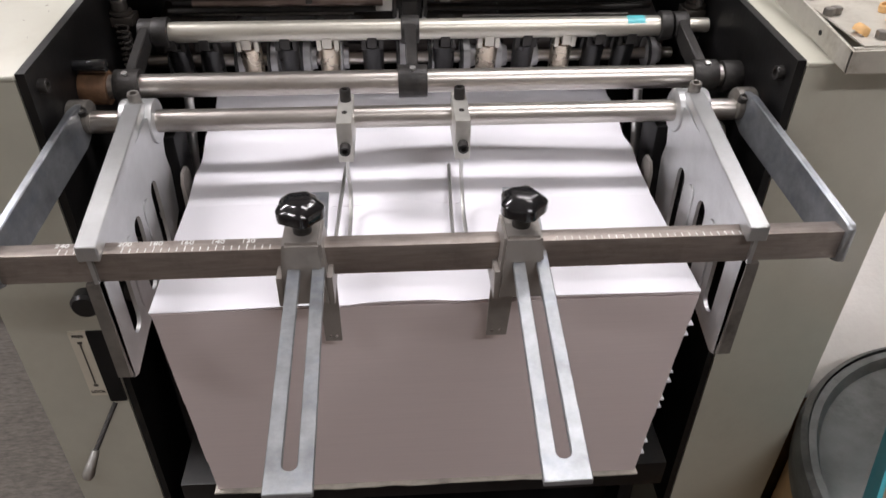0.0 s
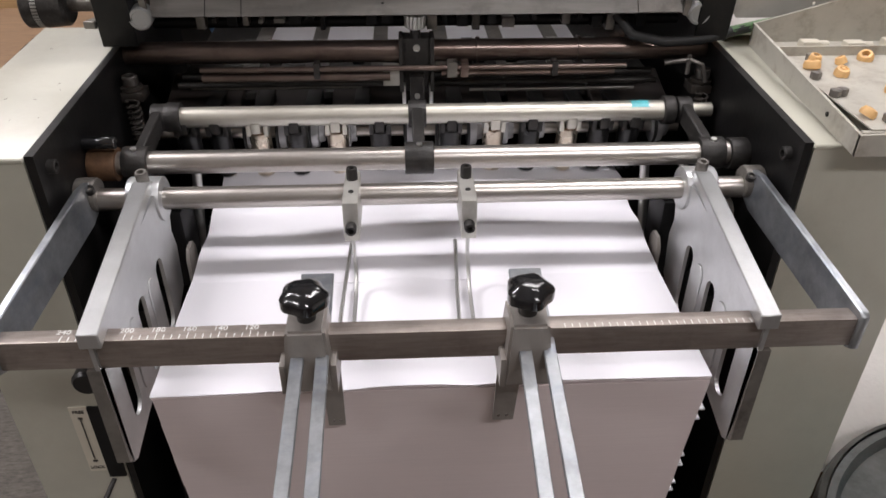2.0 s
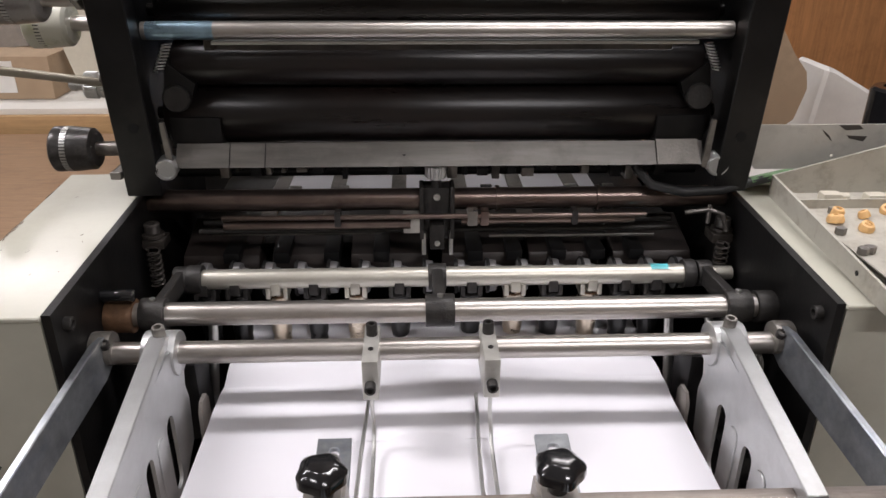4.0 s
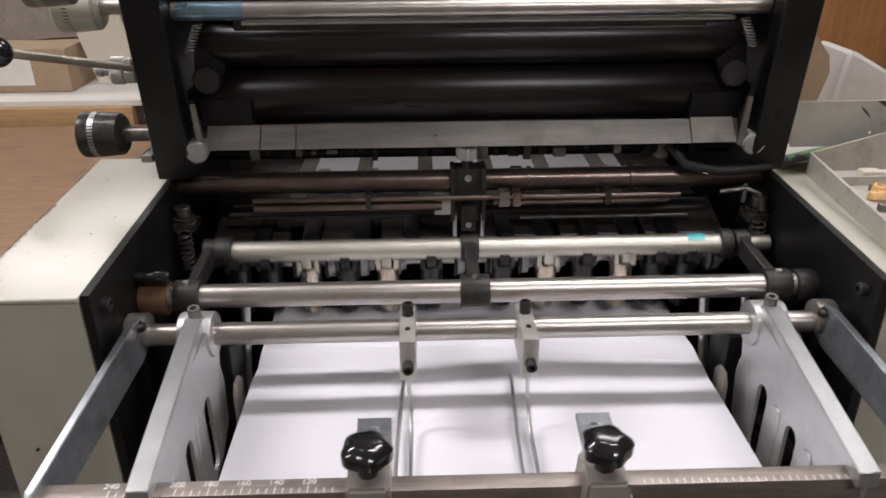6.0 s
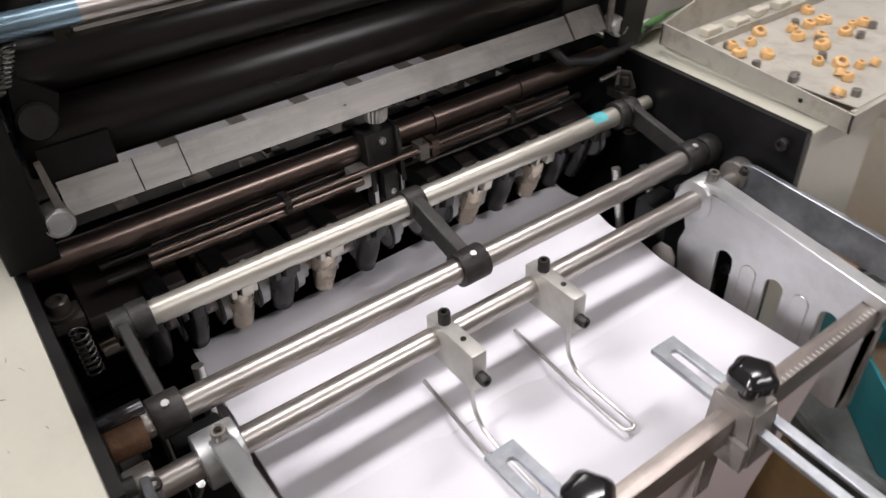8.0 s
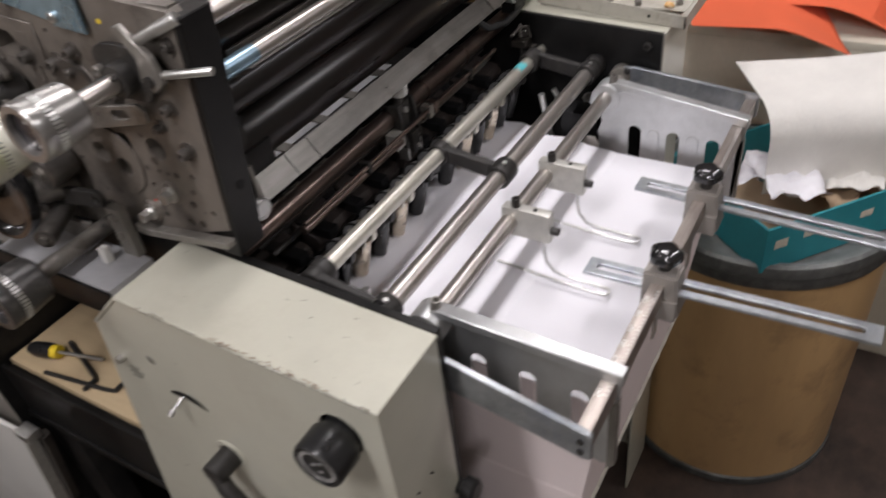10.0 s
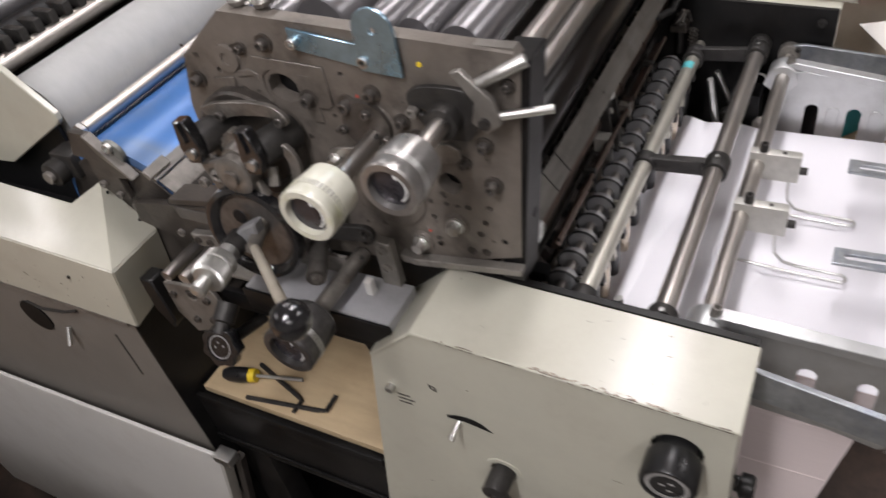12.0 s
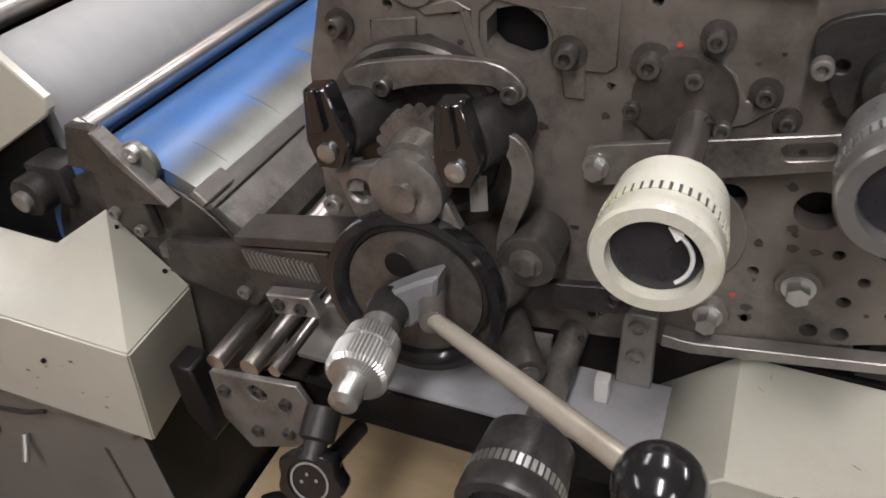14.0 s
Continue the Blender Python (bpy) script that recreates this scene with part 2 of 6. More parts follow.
lampm.node_tree.nodes["Principled BSDF"].inputs["Emission Color"].default_value = (1, 0.97, 0.93, 1)
lampm.node_tree.nodes["Principled BSDF"].inputs["Emission Strength"].default_value = 4.0
M["lamp"] = lampm


# ---- builders ----
def V(*a):
    return Vector(a)


def box(bm, x0, x1, y0, y1, z0, z1, bevel=0.0, seg=2):
    b = bmesh.new()
    bmesh.ops.create_cube(b, size=1)
    bmesh.ops.scale(b, vec=(abs(x1 - x0), abs(y1 - y0), abs(z1 - z0)), verts=b.verts)
    bmesh.ops.translate(b, vec=((x0 + x1) / 2, (y0 + y1) / 2, (z0 + z1) / 2), verts=b.verts)
    if bevel:
        bmesh.ops.bevel(b, geom=b.edges[:], offset=bevel, segments=seg, affect="EDGES", profile=0.6)
    return merge(bm, b)


def merge(bm, b, m=None):
    if m is not None:
        bmesh.ops.transform(b, matrix=m, verts=b.verts)
    me = bpy.data.meshes.new("tmp")
    b.to_mesh(me)
    b.free()
    bm.from_mesh(me)
    bpy.data.meshes.remove(me)
    return bm


def cyl(bm, p0, p1, r, r2=None, seg=24, bevel=0.0):
    p0, p1 = Vector(p0), Vector(p1)
    d = p1 - p0
    b = bmesh.new()
    bmesh.ops.create_cone(b, cap_ends=True, segments=seg, radius1=r, radius2=r if r2 is None else r2, depth=d.length)
    if bevel:
        es = [e for e in b.edges if len(e.link_faces) == 2 and any(len(f.verts) > 4 for f in e.link_faces)]
        bmesh.ops.bevel(b, geom=es, offset=bevel, segments=2, affect="EDGES", profile=0.5)
    m = Matrix.Translation((p0 + p1) / 2) @ d.to_track_quat("Z", "Y").to_matrix().to_4x4()
    return merge(bm, b, m)


def lathe(bm, p0, axis, profile, seg=32):
    """profile: (distance along axis, radius)."""
    p0, axis = Vector(p0), Vector(axis).normalized()
    q = axis.to_track_quat("Z", "Y").to_matrix().to_4x4()
    m = Matrix.Translation(p0) @ q
    rings = []
    for d, r in profile:
        if r <= 1e-6:
            rings.append([bm.verts.new(m @ V(0, 0, d))])
        else:
            rings.append([bm.verts.new(m @ V(r * math.cos(2 * math.pi * i / seg), r * math.sin(2 * math.pi * i / seg), d)) for i in range(seg)])
    for a, b in zip(rings, rings[1:]):
        for i in range(seg):
            j = (i + 1) % seg
            if len(a) == 1 and len(b) > 1:
                bm.faces.new((a[0], b[j], b[i]))
            elif len(b) == 1 and len(a) > 1:
                bm.faces.new((a[i], a[j], b[0]))
            elif len(a) > 1:
                bm.faces.new((a[i], a[j], b[j], b[i]))
    return bm


def sweep(bm, pts, r, seg=10):
    pts = [Vector(p) for p in pts]
    rings = []
    up = V(0.13, 0.27, 0.95)
    for i, p in enumerate(pts):
        a = pts[max(i - 1, 0)]
        b = pts[min(i + 1, len(pts) - 1)]
        d = (b - a).normalized()
        u = d.cross(up).normalized() if abs(d.dot(up)) < 0.98 else d.cross(V(1, 0, 0)).normalized()
        up = u.cross(d)
        rings.append([bm.verts.new(p + r * (u * math.cos(2 * math.pi * k / seg) + up * math.sin(2 * math.pi * k / seg))) for k in range(seg)])
    for a, b in zip(rings, rings[1:]):
        for k in range(seg):
            j = (k + 1) % seg
            bm.faces.new((a[k], a[j], b[j], b[k]))
    bm.faces.new(rings[0][::-1])
    bm.faces.new(rings[-1])
    return bm


def circle2(cx, cy, r, n=16):
    return [(cx + r * math.cos(2 * math.pi * i / n), cy + r * math.sin(2 * math.pi * i / n)) for i in range(n)]


def slot2(c0, c1, r, n=8):
    """Stadium outline between two centres."""
    a = math.atan2(c1[1] - c0[1], c1[0] - c0[0])
    out = []
    for i in range(n + 1):
        t = a - math.pi / 2 + math.pi * i / n
        out.append((c1[0] + r * math.cos(t), c1[1] + r * math.sin(t)))
    for i in range(n + 1):
        t = a + math.pi / 2 + math.pi * i / n
        out.append((c0[0] + r * math.cos(t), c0[1] + r * math.sin(t)))
    return out


def plate(bm, outline, holes, axis, a0, a1, bevel=0.0):
    """A flat plate with holes: outline in the two other axes (y,z for x; x,z for y; x,y for z), from a0 to a1."""
    b = bmesh.new()

    def put(p, a):
        return {"x": (a, p[0], p[1]), "y": (p[0], a, p[1]), "z": (p[0], p[1], a)}[axis]

    edges = []
    for loop in [outline] + list(holes):
        vs = [b.verts.new(put(p, a0)) for p in loop]
        for i in range(len(vs)):
            edges.append(b.edges.new((vs[i], vs[(i + 1) % len(vs)])))
    bmesh.ops.triangle_fill(b, edges=edges, use_beauty=True, use_dissolve=False)
    res = bmesh.ops.extrude_face_region(b, geom=b.faces[:])
    d = put((0, 0), a1 - a0)
    bmesh.ops.translate(b, vec=d, verts=[v for v in res["geom"] if isinstance(v, bmesh.types.BMVert)])
    bmesh.ops.recalc_face_normals(b, faces=b.faces)
    if bevel:
        es = [e for e in b.edges if e.is_manifold and e.calc_face_angle(0) > 0.9]
        bmesh.ops.bevel(b, geom=es, offset=bevel, segments=1, affect="EDGES")
    return merge(bm, b)


def sheet_mesh(x0, x1, y0, y1, fn, thick=0.0004, nx=60, ny=46):
    b = bmesh.new()
    g = [[b.verts.new((x0 + (x1 - x0) * i / nx, y0 + (y1 - y0) * j / ny, fn(x0 + (x1 - x0) * i / nx, y0 + (y1 - y0) * j / ny))) for i in range(nx + 1)] for j in range(ny + 1)]
    for j in range(ny):
        for i in range(nx):
            b.faces.new((g[j][i], g[j][i + 1], g[j + 1][i + 1], g[j + 1][i]))
    res = bmesh.ops.extrude_face_region(b, geom=b.faces[:])
    bmesh.ops.translate(b, vec=(0, 0, thick), verts=[v for v in res["geom"] if isinstance(v, bmesh.types.BMVert)])
    return b


def root_loc(ob):
    while ob.parent:
        ob = ob.parent
    return ob.location


def thing(name, loc, label, category, group="", kind=""):
    ob = new(name)
    ob.empty_display_size = 0.02
    ob.location = loc
    return tagged(ob, label, category, group, kind)


def part(name, bm, material, parent=None, label="", angle=35, local=False):
    if parent is not None and not local:
        bmesh.ops.translate(bm, vec=-Vector(root_loc(parent)), verts=bm.verts)
    bmesh.ops.recalc_face_normals(bm, faces=bm.faces)
    me = bpy.data.meshes.new(name)
    bm.to_mesh(me)
    bm.free()
    for p in me.polygons:
        p.use_smooth = True
    me.set_sharp_from_angle(angle=radians(angle))
    me.materials.append(material if not isinstance(material, str) else M[material])
    ob = new(name, me)
    ob.parent = parent
    if label:
        ob["label"] = label
    return ob


def lone(name, bm, material, loc, label, category, group="", kind="", angle=35):
    """A thing of one mesh, its origin at loc."""
    bmesh.ops.translate(bm, vec=-Vector(loc), verts=bm.verts)
    ob = part(name, bm, material, None, "", angle)
    ob.location = loc
    return tagged(ob, label, category, group, kind)


def B():
    return bmesh.new()


def bolt(name, p, axis, r, h, parent, material="iron", socket=True, seg=16):
    """A socket-head screw standing on p along axis."""
    a = Vector(axis).normalized()
    prof = [(0, 0), (0, r), (h * 0.9, r), (h, r * 0.9)]
    if socket:
        prof += [(h, r * 0.55), (h * 0.5, r * 0.5), (h * 0.5, 0)]
    else:
        prof += [(h, 0)]
    return part(name, lathe(B(), p, a, prof, seg), material, parent)


def nut(name, p, axis, r, h, parent, material="satin"):
    """A hexagon head with a washer."""
    a = Vector(axis).normalized()
    b = lathe(B(), p, a, [(0, 0), (0, r * 1.35), (h * 0.18, r * 1.35), (h * 0.18, 0)], 20)
    b = cyl(b, Vector(p) + a * h * 0.18, Vector(p) + a * h, r, r * 0.96, 6)
    return part(name, b, material, parent)


def words(name, text, size, m, material, parent, depth=0.0003):
    cu = bpy.data.curves.new(name, "FONT")
    cu.body, cu.size, cu.align_x, cu.align_y, cu.extrude = text, size, "CENTER", "CENTER", depth
    tmp = new("tmp_text", cu)
    dg = bpy.context.evaluated_depsgraph_get()
    me = bpy.data.meshes.new_from_object(tmp.evaluated_get(dg))
    bpy.data.objects.remove(tmp)
    me.transform(Matrix.Translation(-Vector(root_loc(parent))) @ m)
    me.materials.clear()
    me.materials.append(M[material])
    ob = new(name, me)
    ob.parent = parent
    return ob


# ---- room ----
def structure(name, bm, material, label, category):
    ob = part(name, bm, material)
    return tagged(ob, label, category, "", "structure")


structure("floor", box(B(), -4, 4, -3, 5, FLOOR - 0.1, FLOOR), "concrete", "dirty brown concrete workshop floor with dark stains", "floor")
structure("ceiling", box(B(), -4, 4, -3, 5, CEIL, CEIL + 0.1), "ceiling", "plain off-white workshop ceiling", "ceiling")
structure("wall_north", box(B(), -4, 4, 5, 5.15, FLOOR, CEIL), "wall", "plain beige painted back wall", "wall")
structure("wall_south", box(B(), -4, 4, -3.15, -3, FLOOR, CEIL), "wall", "plain beige painted wall", "wall")
structure("wall_west", box(B(), -4.15, -4, -3, 5, FLOOR, CEIL), "wall", "plain beige painted side wall", "wall")
structure("wall_east", box(B(), 4, 4.15, -3, 5, FLOOR, CEIL), "wall", "plain beige painted side wall", "wall")


def ceiling_lamp(x, y):
    t = thing("ceiling_lamp", (x, y, CEIL), "white fluorescent ceiling lamp out of view, inferred from reflections or added as fill", "ceiling lamp", "ceiling lamps")
    part("housing", box(B(), x - 0.65, x + 0.65, y - 0.11, y + 0.11, CEIL - 0.08, CEIL - 0.001, 0.01), "shelf_white", t)
    part("diffuser", box(B(), x - 0.62, x + 0.62, y - 0.085, y + 0.085, CEIL - 0.12, CEIL - 0.08, 0.01), "lamp", t)


# a fitting hangs at every lamp, the two added fill lamps included
for lx, ly, power in LAMPS:
    ceiling_lamp(lx, ly)

# ---- paper feeder ----
feeder = thing("paper_feeder", (0, 0.3, FLOOR), "cream-painted sheet feeder of an offset press, worn and oily", "paper feeder")
F = feeder
cover_side = [(0.124, 0.868), (0.397, 0.880), (0.449, 0.832), (0.535, 0.33), (0.535, FLOOR + 0.002), (0.124, FLOOR + 0.002)]
# left cover: outer sheet with openings, its top, front and chamfer
lc = plate(B(), cover_side, [circle2(0.166, 0.822, 0.021, 24), [(0.333, 0.7605), (0.342, 0.7685), (0.352, 0.7725), (0.366, 0.7715), (0.379, 0.7670), (0.379, 0.7635), (0.360, 0.7650), (0.345, 0.7625)][::-1], circle2(0.328, 0.697, 0.014, 20)], "x", -0.377, -0.373)
lc = box(lc, -0.373, -0.293, 0.124, 0.128, FLOOR + 0.002, 0.866)
left_cover = part("side_cover", lc, "cream_paint", F, "cream-painted side cover, paint chipped along the edges")
tb = plate(B(), [(0.1225, 0.869), (0.397, 0.881), (0.450, 0.833), (0.449, 0.829), (0.396, 0.877), (0.1225, 0.865)], [], "x", -0.3785, -0.292, 0.001)
left_top = part("cover_top", tb, "cream_paint", F)
# added black plate, so the cover's openings look shaded inside
part("cover_shade_plate", plate(B(), [(0.13, 0.86), (0.39, 0.87), (0.44, 0.83), (0.52, 0.33), (0.52, 0), (0.13, 0)], [], "x", -0.355, -0.352), "black", F)
# chipped paint along the cover's outer top edge
rnd = random.Random(4)
for i in range(70):
    y = 0.13 + 0.25 * rnd.random() ** 1.4
    zt = 0.869 + (y - 0.1225) * 0.0437
    a, h = rnd.uniform(0.0012, 0.006), rnd.uniform(0.0003, 0.0009)
    if rnd.random() < 0.75:
        b = plate(B(), [(y - a, zt - 0.0010), (y - a * 0.3, zt - 0.0010 - h), (y + a * 0.5, zt - 0.0010 - h * 0.6), (y + a, zt - 0.0009), (y + a * 0.2, zt - 0.0006)], [], "x", -0.3788, -0.3786)
    else:
        b = plate(B(), [(-0.3780, y - a), (-0.3780 + h * 1.5, y - a * 0.2), (-0.3780 + h, y + a * 0.6), (-0.3780, y + a)], [], "z", zt + 0.0002, zt + 0.0004)
    part("paint_chip", b, "chip", left_top)
for i in range(70):
    y = 0.165 + 0.12 * rnd.random()
    zt = 0.869 + (y - 0.1225) * 0.0437
    x, a, h = -0.3778 + abs(rnd.gauss(0, 0.0012)), rnd.uniform(0.0006, 0.0026), rnd.uniform(0.0002, 0.0007)
    part("paint_scuff", plate(B(), [(x, y - a), (x + h * 1.4, y - a * 0.2), (x + h, y + a * 0.6), (x, y + a)], [], "z", zt + 0.0004, zt + 0.0006), "rusty_scuff", left_top)
# right cover
rc = plate(B(), cover_side, [], "x", 0.402, 0.406)
rc = box(rc, 0.293, 0.402, 0.124, 0.128, FLOOR + 0.002, 0.866)
part("side_cover", rc, "cream_paint", F, "cream-painted side cover, slightly dirty")
part("cover_top", plate(B(), [(0.1225, 0.869), (0.397, 0.881), (0.450, 0.833), (0.449, 0.829), (0.396, 0.877), (0.1225, 0.865)], [], "x", 0.292, 0.4075, 0.001), "cream_paint", F)
# black bearing walls
wall_out = {1: [(0.1245, 0.870), (0.40, 0.883), (0.62, 0.87), (0.62, 0.30), (0.1245, 0.30)],
            -1: [(0.1245, 0.870), (0.40, 0.883), (0.54, 0.87), (0.54, 0.72), (0.50, 0.60), (0.50, 0.30), (0.1245, 0.30)]}
for s in (-1, 1):
    part("bearing_wall", plate(B(), wall_out[s], [], "x", s * 0.285, s * 0.2918), "black_wall", F, "black oily inner bearing plate")
    bolt("wall_screw", (s * 0.285, 0.142, 0.853), (-s, 0, 0), 0.0055, 0.006, F)
    bolt("wall_screw", (s * 0.285, 0.165, 0.70), (-s, 0, 0), 0.0055, 0.006, F)
# added black panels whose colour stands for the shaded inside behind the pile
part("inner_shade_panel", box(B(), -0.285, 0.285, 0.50, 0.505, 0.2, 0.79), "black", F)
part("floor_shade_panel", box(B(), -0.284, 0.284, 0.13, 0.50, 0.20, 0.205), "black", F)
# ruler bar with its end arms
bar = part("front_bar", box(B(), -0.284, 0.286, 0.0, 0.013, 0.777, 0.80, 0.0012), "bar", F, "worn steel ruler bar with engraved scale")
for i in range(0, 39):
    v = 0.065 + 0.005 * i
    if 0.203 < v < 0.217 or abs(v - 0.083) < 0.02 or v > 0.2405:
        continue
    long = (round(v * 1000) % 20 == 0)
    part("scale_mark", box(B(), -v - 0.0003, -v + 0.0003, 0.0005, 0.0062 if long else 0.0045, 0.7999, 0.8003), "white_mark", bar)
for v in (120, 140, 160, 180, 200, 240):
    words("scale_number", str(v), 0.0062, pose(-v / 1000, 0.0095, 0.80), "white_mark", bar)
for i in range(26):
    v = 0.085 + 0.005 * i
    part("scale_mark", box(B(), v - 0.0003, v + 0.0003, 0.0005, 0.0042, 0.7999, 0.8003), "white_mark", bar)
for s in (-1, 1):
    x0 = 0.001 if s > 0 else 0
    arm = plate(B(), [(-0.003, 0.776), (-0.003, 0.803), (0.001, 0.806), (0.155, 0.826), (0.172, 0.824), (0.180, 0.812), (0.176, 0.797), (0.160, 0.790), (0.004, 0.773)], [], "x", s * 0.2815 + x0, s * 0.2875 + x0, 0.0008)
    for v in arm.verts:
        v.co.x -= s * 0.010 * max(0.0, v.co.y) / 0.17
    a = part("end_arm", arm, "zinc", F, "mottled grey steel end arm")
    for dz in (0.783, 0.795):
        bolt("arm_screw", (s * 0.2875 + x0, 0.006, dz), (s, 0, 0), 0.0028, 0.002, a)
    part("arm_boss", cyl(B(), (s * 0.268, 0.174, 0.811), (s * 0.285, 0.174, 0.811), 0.014, None, 24, 0.002), "frame_light", F)
    bolt("arm_screw", (s * 0.2705, 0.165, 0.818), (0, -0.4, 1), 0.004, 0.005, a)
part("guide_rod", cyl(B(), (-0.284, 0.174, 0.806), (0.284, 0.174, 0.806), 0.0092, None, 32), "steel", F, "bright steel round guide rod")
# side guides
for s in (-1, 1):
    g = [(-0.003, 0.792), (-0.003, 0.80), (0.150, 0.818), (0.192, 0.812), (0.196, 0.795), (0.182, 0.786), (0.178, 0.772), (0.183, 0.755), (0.178, 0.715), (0.150, 0.700), (0.05, 0.690), (0.010, 0.680), (0.003, 0.684), (0.0005, 0.70)]
    holes = [slot2((y, 0.712), (y, 0.762 + 0.02 * (y - 0.03)), 0.0085) for y in (0.033, 0.083, 0.133)]
    pl = plate(B(), g, holes, "x", s * 0.2185, s * 0.2215)
    gp = part("side_guide", pl, "guide", F, "brushed aluminium side guide with round-ended slots")
    for y in (0.058, 0.108):
        part("guide_rib", plate(B(), slot2((y, 0.715), (y, 0.764), 0.0075), [], "x", s * 0.2172, s * 0.2190, 0.0006), "guide", gp)
    tbar = plate(B(), [(-0.006, 0.798), (-0.006, 0.810), (0.160, 0.828), (0.172, 0.824), (0.172, 0.815), (0.155, 0.818)], [], "x", s * 0.2115, s * 0.2255, 0.0008)
    for v in tbar.verts:
        v.co.x += s * 0.010 * max(0.0, v.co.y) / 0.17
    part("top_bar", tbar, "guide", gp)
    part("front_leg", plate(B(), [(-0.003, 0.69), (-0.003, 0.777), (0.004, 0.777), (0.004, 0.684)], [], "x", s * 0.2185, s * 0.2275), "frame_light", gp)
    part("collar", cyl(B(), (s * 0.216, 0.174, 0.806), (s * 0.243, 0.174, 0.806), 0.0185, None, 32, 0.0015), "guide", gp)
    bolt("clamp_screw", (s * 0.228, 0.168, 0.823), (0, -0.15, 1), 0.005, 0.012, gp, "frame_light")
# sheet hold-downs
for x in (-0.061, 0.032):
    st = part("stop_block", box(B(), x - 0.0062, x + 0.0062, 0.128, 0.182, 0.789, 0.824, 0.0014), "block", F, "small grey steel clamp block on the rod")
    bolt("clamp_screw", (x, 0.168, 0.824), (0, 0, 1), 0.0046, 0.010, st)
    bolt("clamp_screw", (x, 0.128, 0.803), (0, -1, 0), 0.0044, 0.008, st)
    bolt("set_screw", (x, 0.146, 0.8238), (0, 0, 1), 0.0022, 0.001, st)
    pts = [(x, 0.137, 0.795), (x, 0.137, 0.772), (x + 0.001, 0.135, 0.758), (x + 0.001, 0.126, 0.7475), (x + 0.001, 0.11, 0.7445), (x + 0.001, 0.075, 0.7435)]
    for k in range(1, 9):
        a = math.pi * k / 9
        pts.append((x - 0.0045 + 0.0055 * math.cos(a), 0.069 - 0.0065 * math.sin(a), 0.7435))
    pts += [(x - 0.010, 0.08, 0.7435), (x - 0.009, 0.12, 0.7445), (x - 0.006, 0.192, 0.747)]
    part("hold_down_rod", sweep(B(), pts, 0.0017, 10), "satin", st, "bent steel hold-down rod on the paper")
# rear clamps with knobs and slotted rails
for cx, xf, xb in ((-0.083, -0.076, -0.084), (0.060, 0.057, 0.070)):
    b = B()
    bmesh.ops.create_cube(b, size=1)
    for v in b.verts:
        top = v.co.z > 0
        front = v.co.y < 0
        v.co = V(cx + (0.0125 if top else 0.0165) * (1 if v.co.x > 0 else -1), (-0.011 if top else -0.016) if front else 0.021, 0.811 if top else 0.764)
    bmesh.ops.bevel(b, geom=b.edges[:], offset=0.002, segments=2, affect="EDGES")
    cb = part("rail_clamp", b, "clamp_cast", F, "grey cast clamp gripping the bar")
    part("clamp_cheek", box(B(), cx - 0.0185, cx - 0.0145, -0.014, 0.018, 0.762, 0.786, 0.0012), "clamp_cast", cb)
    part("clamp_cheek", box(B(), cx + 0.0145, cx + 0.0185, -0.014, 0.018, 0.762, 0.786, 0.0012), "clamp_cast", cb)
    part("knob_stem", cyl(B(), (cx, 0.004, 0.809), (cx, 0.004, 0.824), 0.0062), "iron", cb)
    kb = B()
    ring = []
    n = 36
    for dz, k in ((0.0, 0.70), (0.0035, 0.98), (0.005, 1.0), (0.0105, 1.0), (0.0118, 0.95), (0.0158, 0.62), (0.0163, 0.5)):
        ring.append([kb.verts.new((cx + k * (0.0150 + 0.0011 * math.cos(5 * (2 * math.pi * i / n) + 0.6)) * math.cos(2 * math.pi * i / n),
                                   0.004 + k * (0.0150 + 0.0011 * math.cos(5 * (2 * math.pi * i / n) + 0.6)) * math.sin(2 * math.pi * i / n), 0.8195 + dz)) for i in range(n)])
    for a, c in zip(ring, ring[1:]):
        for i in range(n):
            kb.faces.new((a[i], a[(i + 1) % n], c[(i + 1) % n], c[i]))
    kb.faces.new(ring[0][::-1])
    kb.faces.new(ring[-1])
    part("hand_knob", kb, "gloss_black", cb, "glossy black lobed hand knob", 28)
    rb = plate(B(), [(-0.012, -0.182), (0.012, -0.182), (0.012, 0.080), (-0.012, 0.080)], [slot2((0, -0.165), (0, 0.066), 0.0038)], "z", 0.7885, 0.7925, 0.0005)
    for v in rb.verts:
        k = (v.co.y + 0.18) / 0.26
        v.co.x += xf + (xb - xf) * k
    part("slotted_rail", rb, "zinc", F, "mottled zinc-plated rail with a long slot")
    tail = plate(B(), [(cx + 0.006, 0.706), (cx + 0.018, 0.706), (cx + 0.018, 0.775), (cx + 0.003, 0.775)], [circle2(cx + 0.010, 0.7105, 0.0014, 8), circle2(cx + 0.0145, 0.7105, 0.0014, 8)], "y", 0.0105, 0.0125) if cx < 0 else \
        plate(B(), [(cx - 0.018, 0.706), (cx - 0.003, 0.706), (cx + 0.002, 0.775), (cx - 0.016, 0.775)], [circle2(cx - 0.014, 0.7105, 0.0014, 8), circle2(cx - 0.008, 0.7105, 0.0014, 8)], "y", 0.0105, 0.0125)
    part("tail_stop", tail, "clamp_cast", F, "small steel tail stop against the pile")
# pivot shaft B and its fittings
part("pivot_shaft", cyl(B(), (-0.285, 0.212, 0.820), (0.285, 0.212, 0.820), 0.0100, None, 36), "steel", F, "bright steel pivot shaft")
